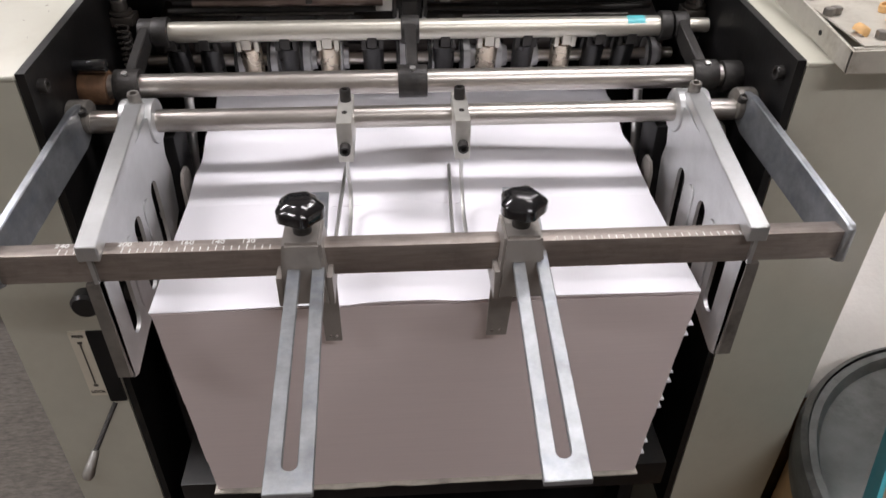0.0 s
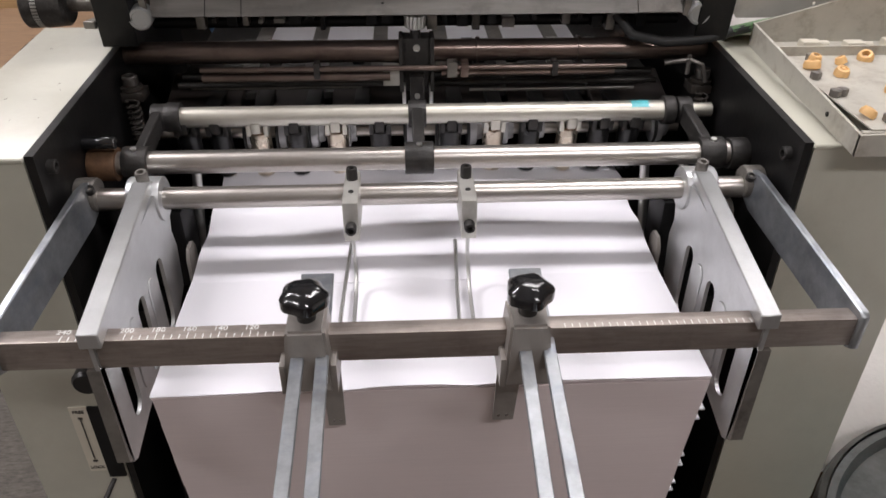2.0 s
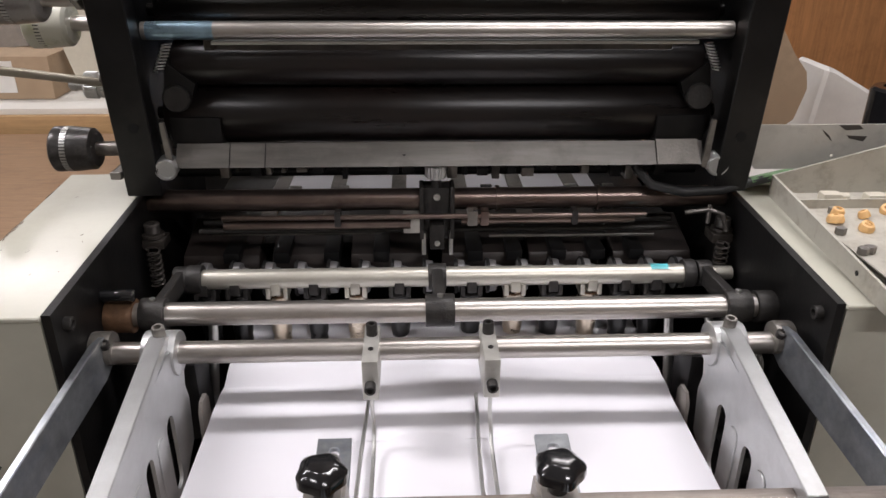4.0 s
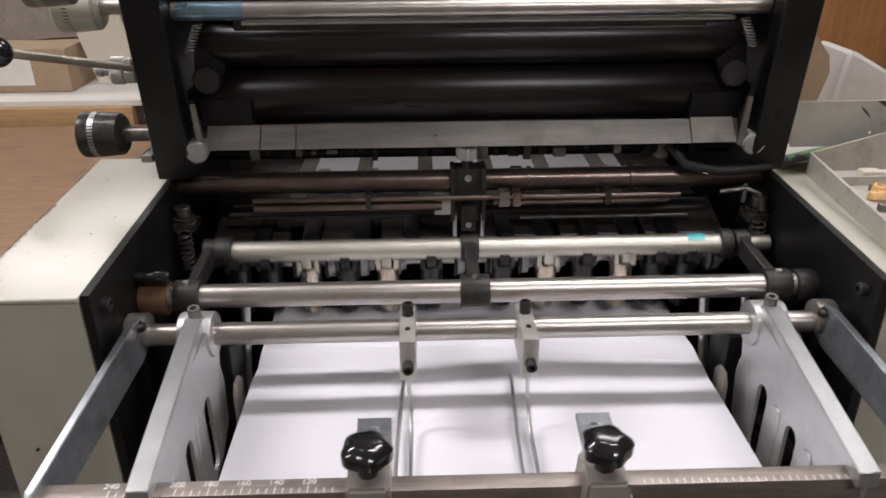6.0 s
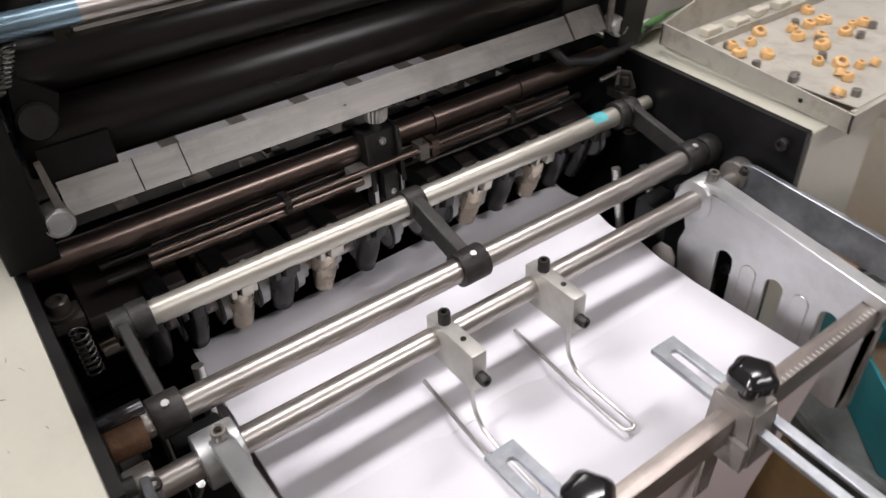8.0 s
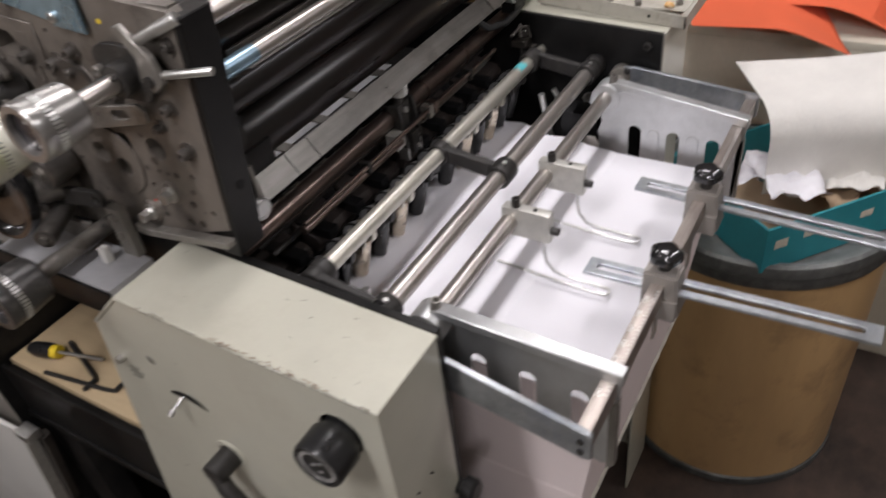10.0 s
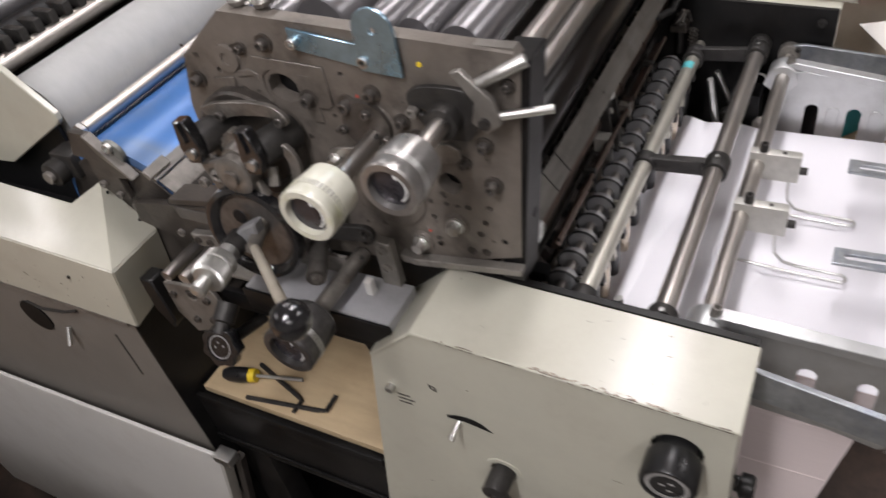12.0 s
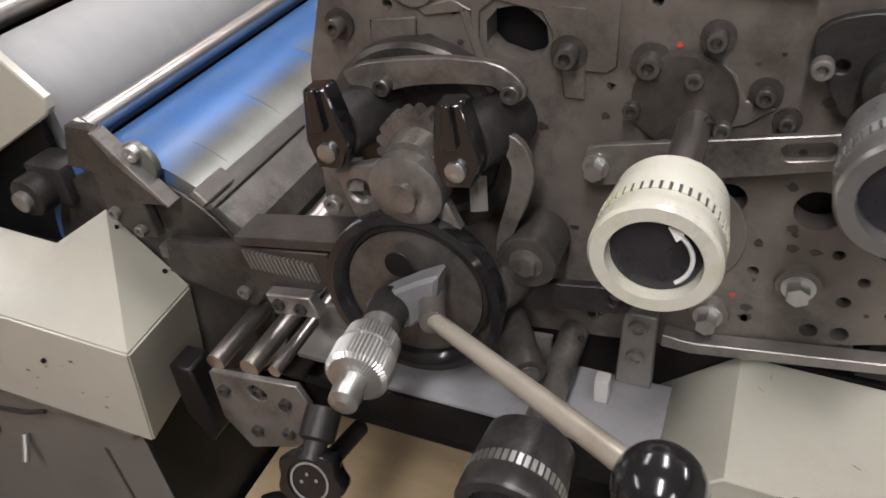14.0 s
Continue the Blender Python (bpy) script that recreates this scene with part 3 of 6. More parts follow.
part("rust_collar", cyl(B(), (-0.285, 0.212, 0.820), (-0.262, 0.212, 0.819), 0.0145, None, 32, 0.001), "rust", F, "rusty brown collar")
part("collar", cyl(B(), (0.268, 0.212, 0.819), (0.285, 0.212, 0.819), 0.014, None, 32, 0.001), "iron", F)
part("handle_pin", cyl(B(), (-0.285, 0.206, 0.8415), (-0.258, 0.206, 0.8415), 0.0052, None, 20, 0.001), "gloss_black", F, "short black handle pin")
# feed ring shaft
part("ring_shaft", cyl(B(), (-0.262, 0.322, 0.797), (0.262, 0.322, 0.797), 0.0055), "steel", F)
for i in range(16):
    x = -0.236 + 0.0315 * i
    b = lathe(B(), (x - 0.003, 0.322, 0.797), (1, 0, 0), [(0.0008, 0.0158), (0.0, 0.0170), (0.0010, 0.0180), (0.0024, 0.0180), (0.0034, 0.0170), (0.0026, 0.0158), (0.0008, 0.0158)], 32)
    part("feed_ring", b, "rubber", F)
    b = lathe(B(), (x + 0.003, 0.322, 0.797), (1, 0, 0), [(-0.0052, 0.0056), (-0.0052, 0.0158), (-0.0012, 0.0162), (0.004, 0.0155), (0.005, 0.0110), (0.010, 0.0100), (0.010, 0.0056)], 28)
    part("ring_hub", b, "pale_box", F)
part("second_shaft", cyl(B(), (-0.262, 0.345, 0.785), (0.262, 0.345, 0.785), 0.0045), "steel", F)
# cross rods
part("cross_rod", cyl(B(), (-0.285, 0.348, 0.870), (0.285, 0.348, 0.870), 0.0108, None, 32), "brown_steel", F, "browned round cross rod")
for y, z, r, x0, x1, mm in ((0.322, 0.8615, 0.0026, -0.21, 0.20, "brown_steel"), (0.326, 0.852, 0.0045, -0.21, -0.03, "brown_steel"), (0.328, 0.855, 0.0045, 0.02, 0.19, "brown_steel"), (0.345, 0.838, 0.003, -0.24, 0.24, "iron"),
                            (0.365, 0.84, 0.004, -0.24, 0.24, "iron"), (0.385, 0.862, 0.005, -0.27, 0.27, "black"), (0.352, 0.832, 0.0018, -0.23, -0.06, "frame_light"), (0.350, 0.828, 0.0018, 0.05, 0.22, "frame_light"), (0.358, 0.846, 0.0016, -0.20, 0.19, "brown_steel")):
    part("thin_rod", cyl(B(), (x0, y, z), (x1, y, z), r, None, 14), mm, F)
for x, w, mm in ((0.030, 0.005, "frame_light"), (0.042, 0.004, "brown_steel"), (-0.10, 0.003, "iron"), (0.13, 0.003, "iron")):
    part("rod_clip", box(B(), x - w, x + w, 0.319, 0.332, 0.852, 0.867, 0.001), mm, F)
for x in (0.055, 0.155):
    part("rod_ring", lathe(B(), (x, 0.348, 0.870), (1, 0, 0), [(0, 0.0108), (0, 0.0128), (0.003, 0.0128), (0.003, 0.0108)], 24), "brown_steel", F)
# double sheet detector with its knurled dial
det = part("detector_body", box(B(), -0.018, 0.010, 0.334, 0.356, 0.832, 0.886, 0.002), "iron", F, "black double-sheet detector with knurled dial")
part("detector_fork", box(B(), -0.019, -0.015, 0.326, 0.340, 0.818, 0.842, 0.001), "satin", det)
part("detector_fork", box(B(), 0.008, 0.012, 0.326, 0.340, 0.818, 0.842, 0.001), "satin", det)
part("detector_block", box(B(), -0.011, 0.003, 0.322, 0.336, 0.826, 0.852, 0.001), "iron", det)
part("detector_cheek", plate(B(), [(0.330, 0.888), (0.352, 0.888), (0.346, 0.838), (0.324, 0.836)], [], "x", -0.021, -0.017, 0.0006), "iron", det)
part("detector_cheek", plate(B(), [(0.330, 0.888), (0.352, 0.888), (0.346, 0.838), (0.324, 0.836)], [], "x", 0.009, 0.013, 0.0006), "iron", det)
bolt("detector_screw", (-0.004, 0.322, 0.833), (0, -1, 0.2), 0.0028, 0.003, det, "satin")
bolt("detector_screw", (-0.004, 0.334, 0.877), (0, -1, 0.2), 0.0035, 0.004, det, "satin")
part("dial_stem", cyl(B(), (-0.005, 0.340, 0.884), (-0.005, 0.338, 0.898), 0.005), "iron", det)
kn = B()
n = 40
prof = [(0.0, 0.0085), (0.0015, 0.0105), (0.013, 0.0108), (0.0145, 0.0095)]
lathe(kn, (-0.005, 0.338, 0.896), (0, -0.1, 1), [(0, 0)] + prof + [(0.0145, 0)], n)
for i, v in enumerate(kn.verts):
    d = v.co - V(-0.005, 0.338, v.co.z)
    if d.length > 0.0098 and i % 2:
        v.co -= d * 0.07
part("knurled_dial", kn, "satin", det, "knurled silver dial", 20)
part("side_lug", box(B(), -0.037, -0.021, 0.326, 0.342, 0.842, 0.860, 0.001), "block", det)
sweep_pts = [(0.012, 0.330, 0.858), (0.022, 0.326, 0.858), (0.03, 0.322, 0.862), (0.033, 0.322, 0.868)]
part("detector_wire", sweep(B(), sweep_pts, 0.002), "iron", det)
# corner screws with springs
for s in (-1, 1):
    p = part("corner_post", cyl(B(), (s * 0.276, 0.318, 0.80), (s * 0.276, 0.318, 0.850), 0.0048, None, 20, 0.001), "iron", F)
    bolt("post_screw", (s * 0.276, 0.318, 0.850), (0, 0, 1), 0.0075, 0.009, p, "bolt_dark")
    part("post_washer", cyl(B(), (s * 0.276, 0.318, 0.846), (s * 0.276, 0.318, 0.849), 0.0105, None, 20), "frame_dark", p)
    part("post_bracket", box(B(), s * 0.264, s * 0.2845, 0.308, 0.330, 0.836, 0.845, 0.001), "frame_dark", p)
    pts = [(s * 0.272 + 0.006 * math.cos(k * 0.7), 0.300 + 0.006 * math.sin(k * 0.7), 0.80 + 0.0006 * k) for k in range(70)]
    part("spring", sweep(B(), pts, 0.0009, 6), "frame_dark", p)
# coil spring and gear pieces behind the arms
cs = [(0.245 + 0.00028 * k, 0.205 + 0.010 * math.cos(k * 0.65), 0.785 - 0.00016 * k + 0.010 * math.sin(k * 0.65)) for k in range(125)]
part("coil_spring", sweep(B(), cs, 0.0011, 6), "satin", F)
for x, y, z, r in ((-0.262, 0.20, 0.70, 0.013), (-0.268, 0.24, 0.66, 0.02), (-0.262, 0.16, 0.64, 0.012), (-0.270, 0.29, 0.72, 0.026), (0.268, 0.24, 0.70, 0.018), (0.270, 0.19, 0.66, 0.012)):
    part("idler", lathe(B(), (x, y, z), (1 if x < 0 else -1, 0, 0), [(-0.014, 0), (-0.014, r), (0, r), (0.002, r * 0.85), (0.002, r * 0.4), (0.008, r * 0.35), (0.008, 0)], 24), "iron", F)
for a, b, r in (((-0.245, 0.19, 0.77), (-0.262, 0.215, 0.70), 0.003), ((-0.250, 0.25, 0.78), (-0.250, 0.22, 0.68), 0.004), ((-0.242, 0.212, 0.775), (-0.25, 0.206, 0.74), 0.0025), ((0.25, 0.26, 0.79), (0.255, 0.22, 0.70), 0.004)):
    part("linkage_rod", cyl(B(), a, b, r, None, 12), "satin", F)
# pile side rods seen at both back corners
for s in (-1, 1):
    part("corner_rod", cyl(B(), (s * 0.218, 0.245, 0.70), (s * 0.212, 0.262, 0.800), 0.0045, None, 16), "satin", F)
    part("side_blade", plate(B(), [(0.176, 0.69), (0.178, 0.742), (0.184, 0.750), (0.196, 0.750), (0.202, 0.742), (0.203, 0.69)], [], "x", s * 0.2085, s * 0.2115), "clamp_cast", F)
    part("side_housing", box(B(), s * 0.214, s * 0.25, 0.196, 0.235, 0.70, 0.779, 0.003), "black", F)
# registration board behind the suckers
part("feed_board", box(B(), -0.262, 0.262, 0.385, 0.62, 0.806, 0.814, 0.001), "iron", F)
part("fed_sheet", sheet_mesh(-0.20, 0.20, 0.495, 0.64, lambda x, y: 0.8146, 0.0004, 8, 8), "paper", F, "white sheet on its way into the press")
for x in (-0.19, -0.12, -0.045, 0.03, 0.10, 0.17):
    part("feed_tape", box(B(), x - 0.009, x + 0.009, 0.425, 0.64, 0.8152, 0.8165), "frame_light", F)
# added panels whose dark colour stands for the sheet in shade
for x0, x1 in ((-0.262, -0.185), (-0.172, -0.105), (-0.092, -0.012), (0.002, 0.078), (0.092, 0.165), (0.180, 0.262)):
    part("feed_shade_panel", plate(B(), [(0.347, 0.800), (0.352, 0.808), (0.414, 0.826), (0.414, 0.790), (0.352, 0.788)], [], "x", x0, x1, 0.001), "board_brown", F)
part("feed_bed", box(B(), -0.262, 0.262, 0.358, 0.412, 0.780, 0.788), "black", F)
for x in (-0.065, -0.02, 0.065, 0.1):
    w = part("hold_down_wheel", cyl(B(), (x - 0.006, 0.41, 0.846), (x + 0.006, 0.41, 0.846), 0.011, None, 20, 0.001), "rubber", F)
for x in (-0.15, -0.10, 0.0, 0.05, 0.14, 0.18):
    part("finger", box(B(), x - 0.006, x + 0.006, 0.385, 0.40, 0.842, 0.866, 0.001), "satin" if abs(x) > 0.08 else "iron", F)
for x in (-0.21, -0.16, -0.11, -0.06, 0.035, 0.075, 0.12, 0.16, 0.2):
    part("belt_arm", box(B(), x - 0.008, x + 0.008, 0.335, 0.385, 0.806, 0.818, 0.002), "black", F)
# lower left details on the front of the cover
lab = part("lever_label", box(B(), -0.3255, -0.3095, 0.1225, 0.1240, 0.538, 0.622), "label", F, "small cream label with a free and lock scale")
words("label_word", "FREE", 0.0050, pose(-0.3175, 0.1222, 0.6165, 90, 0, 0), "dark_mark", lab)
words("label_word", "LOCK", 0.0050, pose(-0.3175, 0.1222, 0.5435, 90, 0, 0), "dark_mark", lab)
part("label_line", box(B(), -0.3180, -0.3170, 0.1218, 0.1226, 0.555, 0.607), "dark_mark", lab)
for z in (0.6085, 0.5525):
    part("label_dot", box(B(), -0.3195, -0.3155, 0.1218, 0.1226, z - 0.0012, z + 0.0012), "dark_mark", lab)
# black box on the face, its colour standing for the shaded recess
part("lever_slot", box(B(), -0.309, -0.2935, 0.1215, 0.1240, 0.530, 0.622), "black", F)
lv = part("lock_lever", cyl(B(), (-0.303, 0.118, 0.532), (-0.318, 0.080, 0.505), 0.0024, None, 12), "iron", F, "thin lever with a pale grip")
part("grip", lathe(B(), (-0.318, 0.080, 0.505), (-0.30, -0.62, -0.75), [(-0.004, 0), (-0.002, 0.0035), (0.012, 0.0048), (0.022, 0.0058), (0.026, 0.004), (0.027, 0)], 18), "satin", lv)
part("side_knob", lathe(B(), (-0.293, 0.12, 0.665), (0, -1, 0), [(-0.02, 0.008), (0.0, 0.008), (0.002, 0.0125), (0.012, 0.0125), (0.015, 0.010), (0.015, 0)], 24), "matt_black", F, "round black clamping knob")

for x in (-0.352, -0.33):
    part("rivet", cyl(B(), (x, 0.1240, 0.735), (x, 0.1225, 0.735), 0.0014, None, 8), "dark_mark", F)
rnd = random.Random(31)
for i in range(9):
    y, z, a, L = rnd.uniform(0.15, 0.42), rnd.uniform(0.60, 0.85), rnd.uniform(-0.6, 0.6), rnd.uniform(0.002, 0.010)
    d, w = V(math.cos(a), math.sin(a), 0) * L, rnd.uniform(0.0002, 0.0006)
    part("scratch", plate(B(), [(y, z), (y + d.x, z + d.y), (y + d.x * 0.6, z + d.y * 0.6 + w)], [], "x", -0.3774, -0.3771), "chip", left_cover)
for i in range(14):
    y, x, a, L = rnd.uniform(0.14, 0.39), rnd.uniform(-0.37, -0.30), rnd.uniform(0, 3.1), rnd.uniform(0.001, 0.006)
    z = 0.869 + (y - 0.1225) * 0.0437 + 0.0002
    d, w = V(math.cos(a), math.sin(a), 0) * L, rnd.uniform(0.0002, 0.0007)
    part("scratch", plate(B(), [(x, y), (x + d.x, y + d.y), (x + d.x * 0.5 + w, y + d.y * 0.5 + w)], [], "z", z, z + 0.0002), "chip", left_top)
# left cover controls
kb = lathe(B(), (-0.355, 0.166, 0.820), (-1, 0, 0), [(0, 0), (0, 0.0185), (0.022, 0.0185), (0.030, 0.0205), (0.0305, 0.0225), (0.052, 0.0225), (0.055, 0.021), (0.055, 0.0185), (0.053, 0.018), (0.053, 0)], 40)
k = part("pile_knob", kb, "matt_black", F, "round black control knob with arrow ring")
part("knob_ring", lathe(B(), (-0.4085, 0.166, 0.820), (-1, 0, 0), [(0, 0.0135), (0, 0.0172), (0.0004, 0.0172), (0.0004, 0.0135), (0, 0.0135)], 36), "grey_mark", k)
for dy, dz in ((-0.003, 0.004), (0.004, 0.0), (-0.002, -0.006)):
    part("knob_mark", box(B(), -0.4088, -0.4082, 0.166 + dy - 0.002, 0.166 + dy + 0.002, 0.82 + dz - 0.0008, 0.82 + dz + 0.0008), "grey_mark", k)
cr = part("crank_boss", cyl(B(), (-0.352, 0.328, 0.697), (-0.405, 0.328, 0.697), 0.0125, None, 28, 0.0015), "iron", F, "black crank handle")
part("crank_arm", sweep(B(), [(-0.398, 0.330, 0.694), (-0.402, 0.318, 0.680), (-0.403, 0.285, 0.640), (-0.404, 0.23, 0.575)], 0.0085, 12), "iron", cr)
part("crank_plate", plate(B(), circle2(0.328, 0.697, 0.0195, 28), [circle2(0.328, 0.697, 0.0145, 24)], "x", -0.3785, -0.3772), "cream_paint", F)
# proud black plate whose colour stands for the shade inside the lever's slot
part("slot_shade_plate", plate(B(), [(0.3325, 0.7602), (0.342, 0.7688), (0.352, 0.7728), (0.366, 0.7718), (0.3795, 0.7672), (0.3795, 0.7632), (0.360, 0.7648), (0.345, 0.7622)], [], "x", -0.3776, -0.3771), "black", F, "proud black plate standing for the shade inside the slide slot")
sl = part("slide_lever", cyl(B(), (-0.372, 0.366, 0.7645), (-0.392, 0.369, 0.755), 0.0016, None, 10), "satin", F, "small bright slide lever in a slot")
part("lever_tip", lathe(B(), (-0.390, 0.3688, 0.756), (-0.6, 0.1, -0.5), [(0, 0), (0, 0.003), (0.005, 0.003), (0.006, 0)], 12), "satin", sl)
for i in range(3):
    part("print_mark", box(B(), -0.3776, -0.3770, 0.418 - 0.004 * (i == 1), 0.432, 0.777 - 0.006 * i, 0.7785 - 0.006 * i), "dark_mark", F)
part("print_mark", plate(B(), [(0.384, 0.800), (0.391, 0.803), (0.392, 0.809), (0.385, 0.807)], [(slot2((0.3875, 0.8035), (0.3885, 0.806), 0.0012, 4))], "x", -0.3776, -0.3770), "dark_mark", F)
part("key_pin", cyl(B(), (-0.376, 0.436, 0.788), (-0.384, 0.436, 0.788), 0.004, None, 12), "satin", F)
hose = [(0.19, 0.345, 0.905), (0.205, 0.332, 0.888), (0.235, 0.322, 0.884), (0.27, 0.322, 0.886), (0.31, 0.33, 0.893), (0.36, 0.342, 0.898), (0.42, 0.35, 0.90)]
part("air_hose", sweep(B(), hose, 0.0048, 12), "rubber", F, "black and green air hose")
part("hose_sleeve", sweep(B(), [(0.30, 0.3285, 0.8915), (0.33, 0.335, 0.8955), (0.36, 0.342, 0.898), (0.42, 0.35, 0.90)], 0.0052, 12), "green_hose", F)
part("hose_tap", cyl(B(), (0.258, 0.312, 0.856), (0.258, 0.312, 0.874), 0.0022, None, 12), "frame_light", F)
part("hose_pipe", sweep(B(), [(0.235, 0.314, 0.866), (0.258, 0.312, 0.870), (0.27, 0.308, 0.866), (0.275, 0.305, 0.85)], 0.0024, 10), "bolt_dark", F)

# ---- swinging sucker bar, a part of the feeder that rocks on the pivot shaft ----
PIV = V(0, 0.212, 0.820)
swing = part("sucker_bar", cyl(B(), (-0.236, 0.0795, 0), (0.243, 0.0795, 0), 0.0094, None, 36), "nickel", feeder, "pale nickel tube carrying the suckers", local=True)


def swing_part(name, b, material, label=""):
    return part(name, b, material, swing, label, local=True)


for x, w in ((-0.246, 0.013), (-0.005, 0.017), (0.252, 0.014)):
    h = w / 2
    hub = cyl(B(), (x - h, 0.0795, 0), (x + h, 0.0795, 0), 0.0128, None, 28, 0.001)
    cyl(hub, (x - h - 0.004, 0, 0), (x + h + 0.004, 0, 0), 0.0142, None, 28, 0.001)
    web = plate(B(), [(0.004, 0.009), (0.075, 0.0105), (0.075, -0.0075), (0.004, -0.0105)], [], "x", x - h * 0.62, x + h * 0.62, 0.001)
    me = bpy.data.meshes.new("tmp")
    web.to_mesh(me)
    web.free()
    hub.from_mesh(me)
    bpy.data.meshes.remove(me)
    swing_part("swing_arm", hub, "iron", "dark cast swing arm")
    swing_part("arm_pin", cyl(B(), (x, -0.002, 0.0135), (x, -0.002, 0.0158), 0.0026, None, 12), "satin")
swing_part("bar_collar", cyl(B(), (-0.240, 0.0795, 0), (-0.226, 0.0795, 0), 0.0138, None, 28, 0.001), "iron")
swing_part("bar_collar", cyl(B(), (0.232, 0.0795, 0), (0.243, 0.0795, 0), 0.0138, None, 28, 0.001), "iron")
swing_part("bar_end", cyl(B(), (0.258, 0.0795, 0), (0.280, 0.0795, 0), 0.0068, None, 20), "nickel")
tape = B()
arcs = [[tape.verts.new((0.200 + 0.017 * j + 0.0015 * math.sin(3.1 * i + j), 0.0795 - 0.0097 * math.sin(a), 0.0097 * math.cos(a))) for i, a in enumerate(np.linspace(-0.9, 0.75, 9))] for j in (0, 1)]
for i in range(8):
    tape.faces.new((arcs[0][i], arcs[0][i + 1], arcs[1][i + 1], arcs[1][i]))
swing_part("cyan_tape", tape, "cyan", "torn strip of cyan tape on the tube")
for i, x in enumerate((-0.226, -0.196, -0.158, -0.122, -0.083, -0.041, 0.028, 0.070, 0.106, 0.144, 0.176, 0.206)):
    gold = i in (2, 4, 7, 9)
    b = lathe(B(), (x, 0.087, -0.014), (0, 0.10, -1), [(0, 0), (0, 0.0062), (0.005, 0.0066), (0.0055, 0.0100), (0.012, 0.0106), (0.034, 0.0102), (0.046, 0.0094), (0.050, 0.0084), (0.055, 0.0090), (0.056, 0.007), (0.056, 0)], 24)
    swing_part("sucker", b, "gold" if gold else "matt_black", "brass sucker with flared foot" if gold else "black metal sucker with flared foot")
    b = box(B(), x - 0.0105, x - 0.0060, 0.076, 0.097, -0.020, -0.004, 0.001)
    box(b, x + 0.0060, x + 0.0105, 0.076, 0.097, -0.020, -0.004, 0.001)
    box(b, x - 0.0045, x + 0.0045, 0.070, 0.088, -0.014, -0.003, 0.001)
    swing_part("sucker_clip", b, "nickel" if gold else "iron")
    swing_part("sucker_band", lathe(B(), (x, 0.0885, -0.018), (0, 0.10, -1), [(0, 0.0095), (0, 0.0101), (0.008, 0.0101), (0.008, 0.0095)], 20), "rust" if gold else "iron")


SWING = ((0.0, -6.0), (0.10, -5.5), (0.20, 0.0), (0.29, 5.5), (0.42, 11.0), (0.55, 13.0), (0.68, 13.5), (0.75, 9.0), (0.81, 1.5), (0.88, -3.0), (0.95, -6.0), (1.0, -6.0))


def swing_angle(t):
    """The bar dips fast to the pile and rises slowly, once in 0.42 s."""
    p = ((t - 0.2) / 0.42) % 1.0
    return float(np.interp(p, [k for k, v in SWING], [v for k, v in SWING]))


# ---- pile of paper ----
pile = thing("paper_pile", (0, 0.17, 0.475), "tall pile of white paper sheets standing on the pile board", "paper pile")
rnd = random.Random(7)
z = 0.482
while z < 0.731:
    h = min(rnd.choice((0.04, 0.05, 0.07)), 0.7325 - z)
    dx, dy = rnd.uniform(-0.0004, 0.0004), rnd.uniform(-0.00004, 0.00004)
    ream = box(B(), -0.2005 + dx, 0.2015 + dx, 0.017 + dy, 0.332 + dy, z, z + h)
    for v in ream.verts:
        v.co.y += (0.7325 - v.co.z) * 0.125
    part("ream", ream, "paper_edge", pile)
    z += h


def pile_top(x, y):
    press = sum(math.exp(-((x - cx) / 0.018) ** 2) for cx in (-0.065, 0.027)) * 0.0022 * min(1, max(0, (0.24 - y) / 0.1))
    front = -0.0032 * math.exp(-((x + 0.2) / 0.12) ** 2) * math.exp(-((y - 0.017) / 0.05) ** 2)
    wave = (0.0024 * math.sin(y * 52 + 1.2 * math.sin(x * 9)) + 0.0012 * math.sin(y * 95 - x * 7)) * math.exp(-((y - 0.25) / 0.05) ** 2)
    return 0.7365 + 0.0015 * math.cos(x * 7) + wave - press + front


part("top_sheet", sheet_mesh(-0.2015, 0.2020, 0.016, 0.333, lambda x, y: pile_top(x, y)), "paper", pile, "bright white top sheet, slightly wavy", 80)
part("sheet_flap", sheet_mesh(-0.2010, 0.2018, 0.0163, 0.3325, lambda x, y: pile_top(x, y) - 0.0022), "paper_edge", pile, "", 80)
part("wrapper", sheet_mesh(-0.2035, 0.2045, 0.045, 0.364, lambda x, y: 0.478 + 0.003 * noise.noise(V(x * 40, y * 40, 1)), 0.002), "wrap", pile, "torn wrapper under the pile", 60)
rnd = random.Random(11)
for i in range(9):
    zz = rnd.uniform(0.49, 0.70)
    part("tab_marker", box(B(), 0.199, 0.2045 + rnd.uniform(0, 0.002), 0.018 + (0.7325 - zz) * 0.125, 0.05 + (0.7325 - zz) * 0.125, zz, zz + 0.0015), "paper", pile)
part("pile_board", box(B(), -0.24, 0.24, 0.06, 0.40, 0.440, 0.4745, 0.002), "black_wall", feeder, "black pile board")
for s in (-1, 1):
    part("hoist_rail", box(B(), s * 0.244, s * 0.262, 0.16, 0.20, 0.20, 0.70, 0.002), "black_wall", feeder)
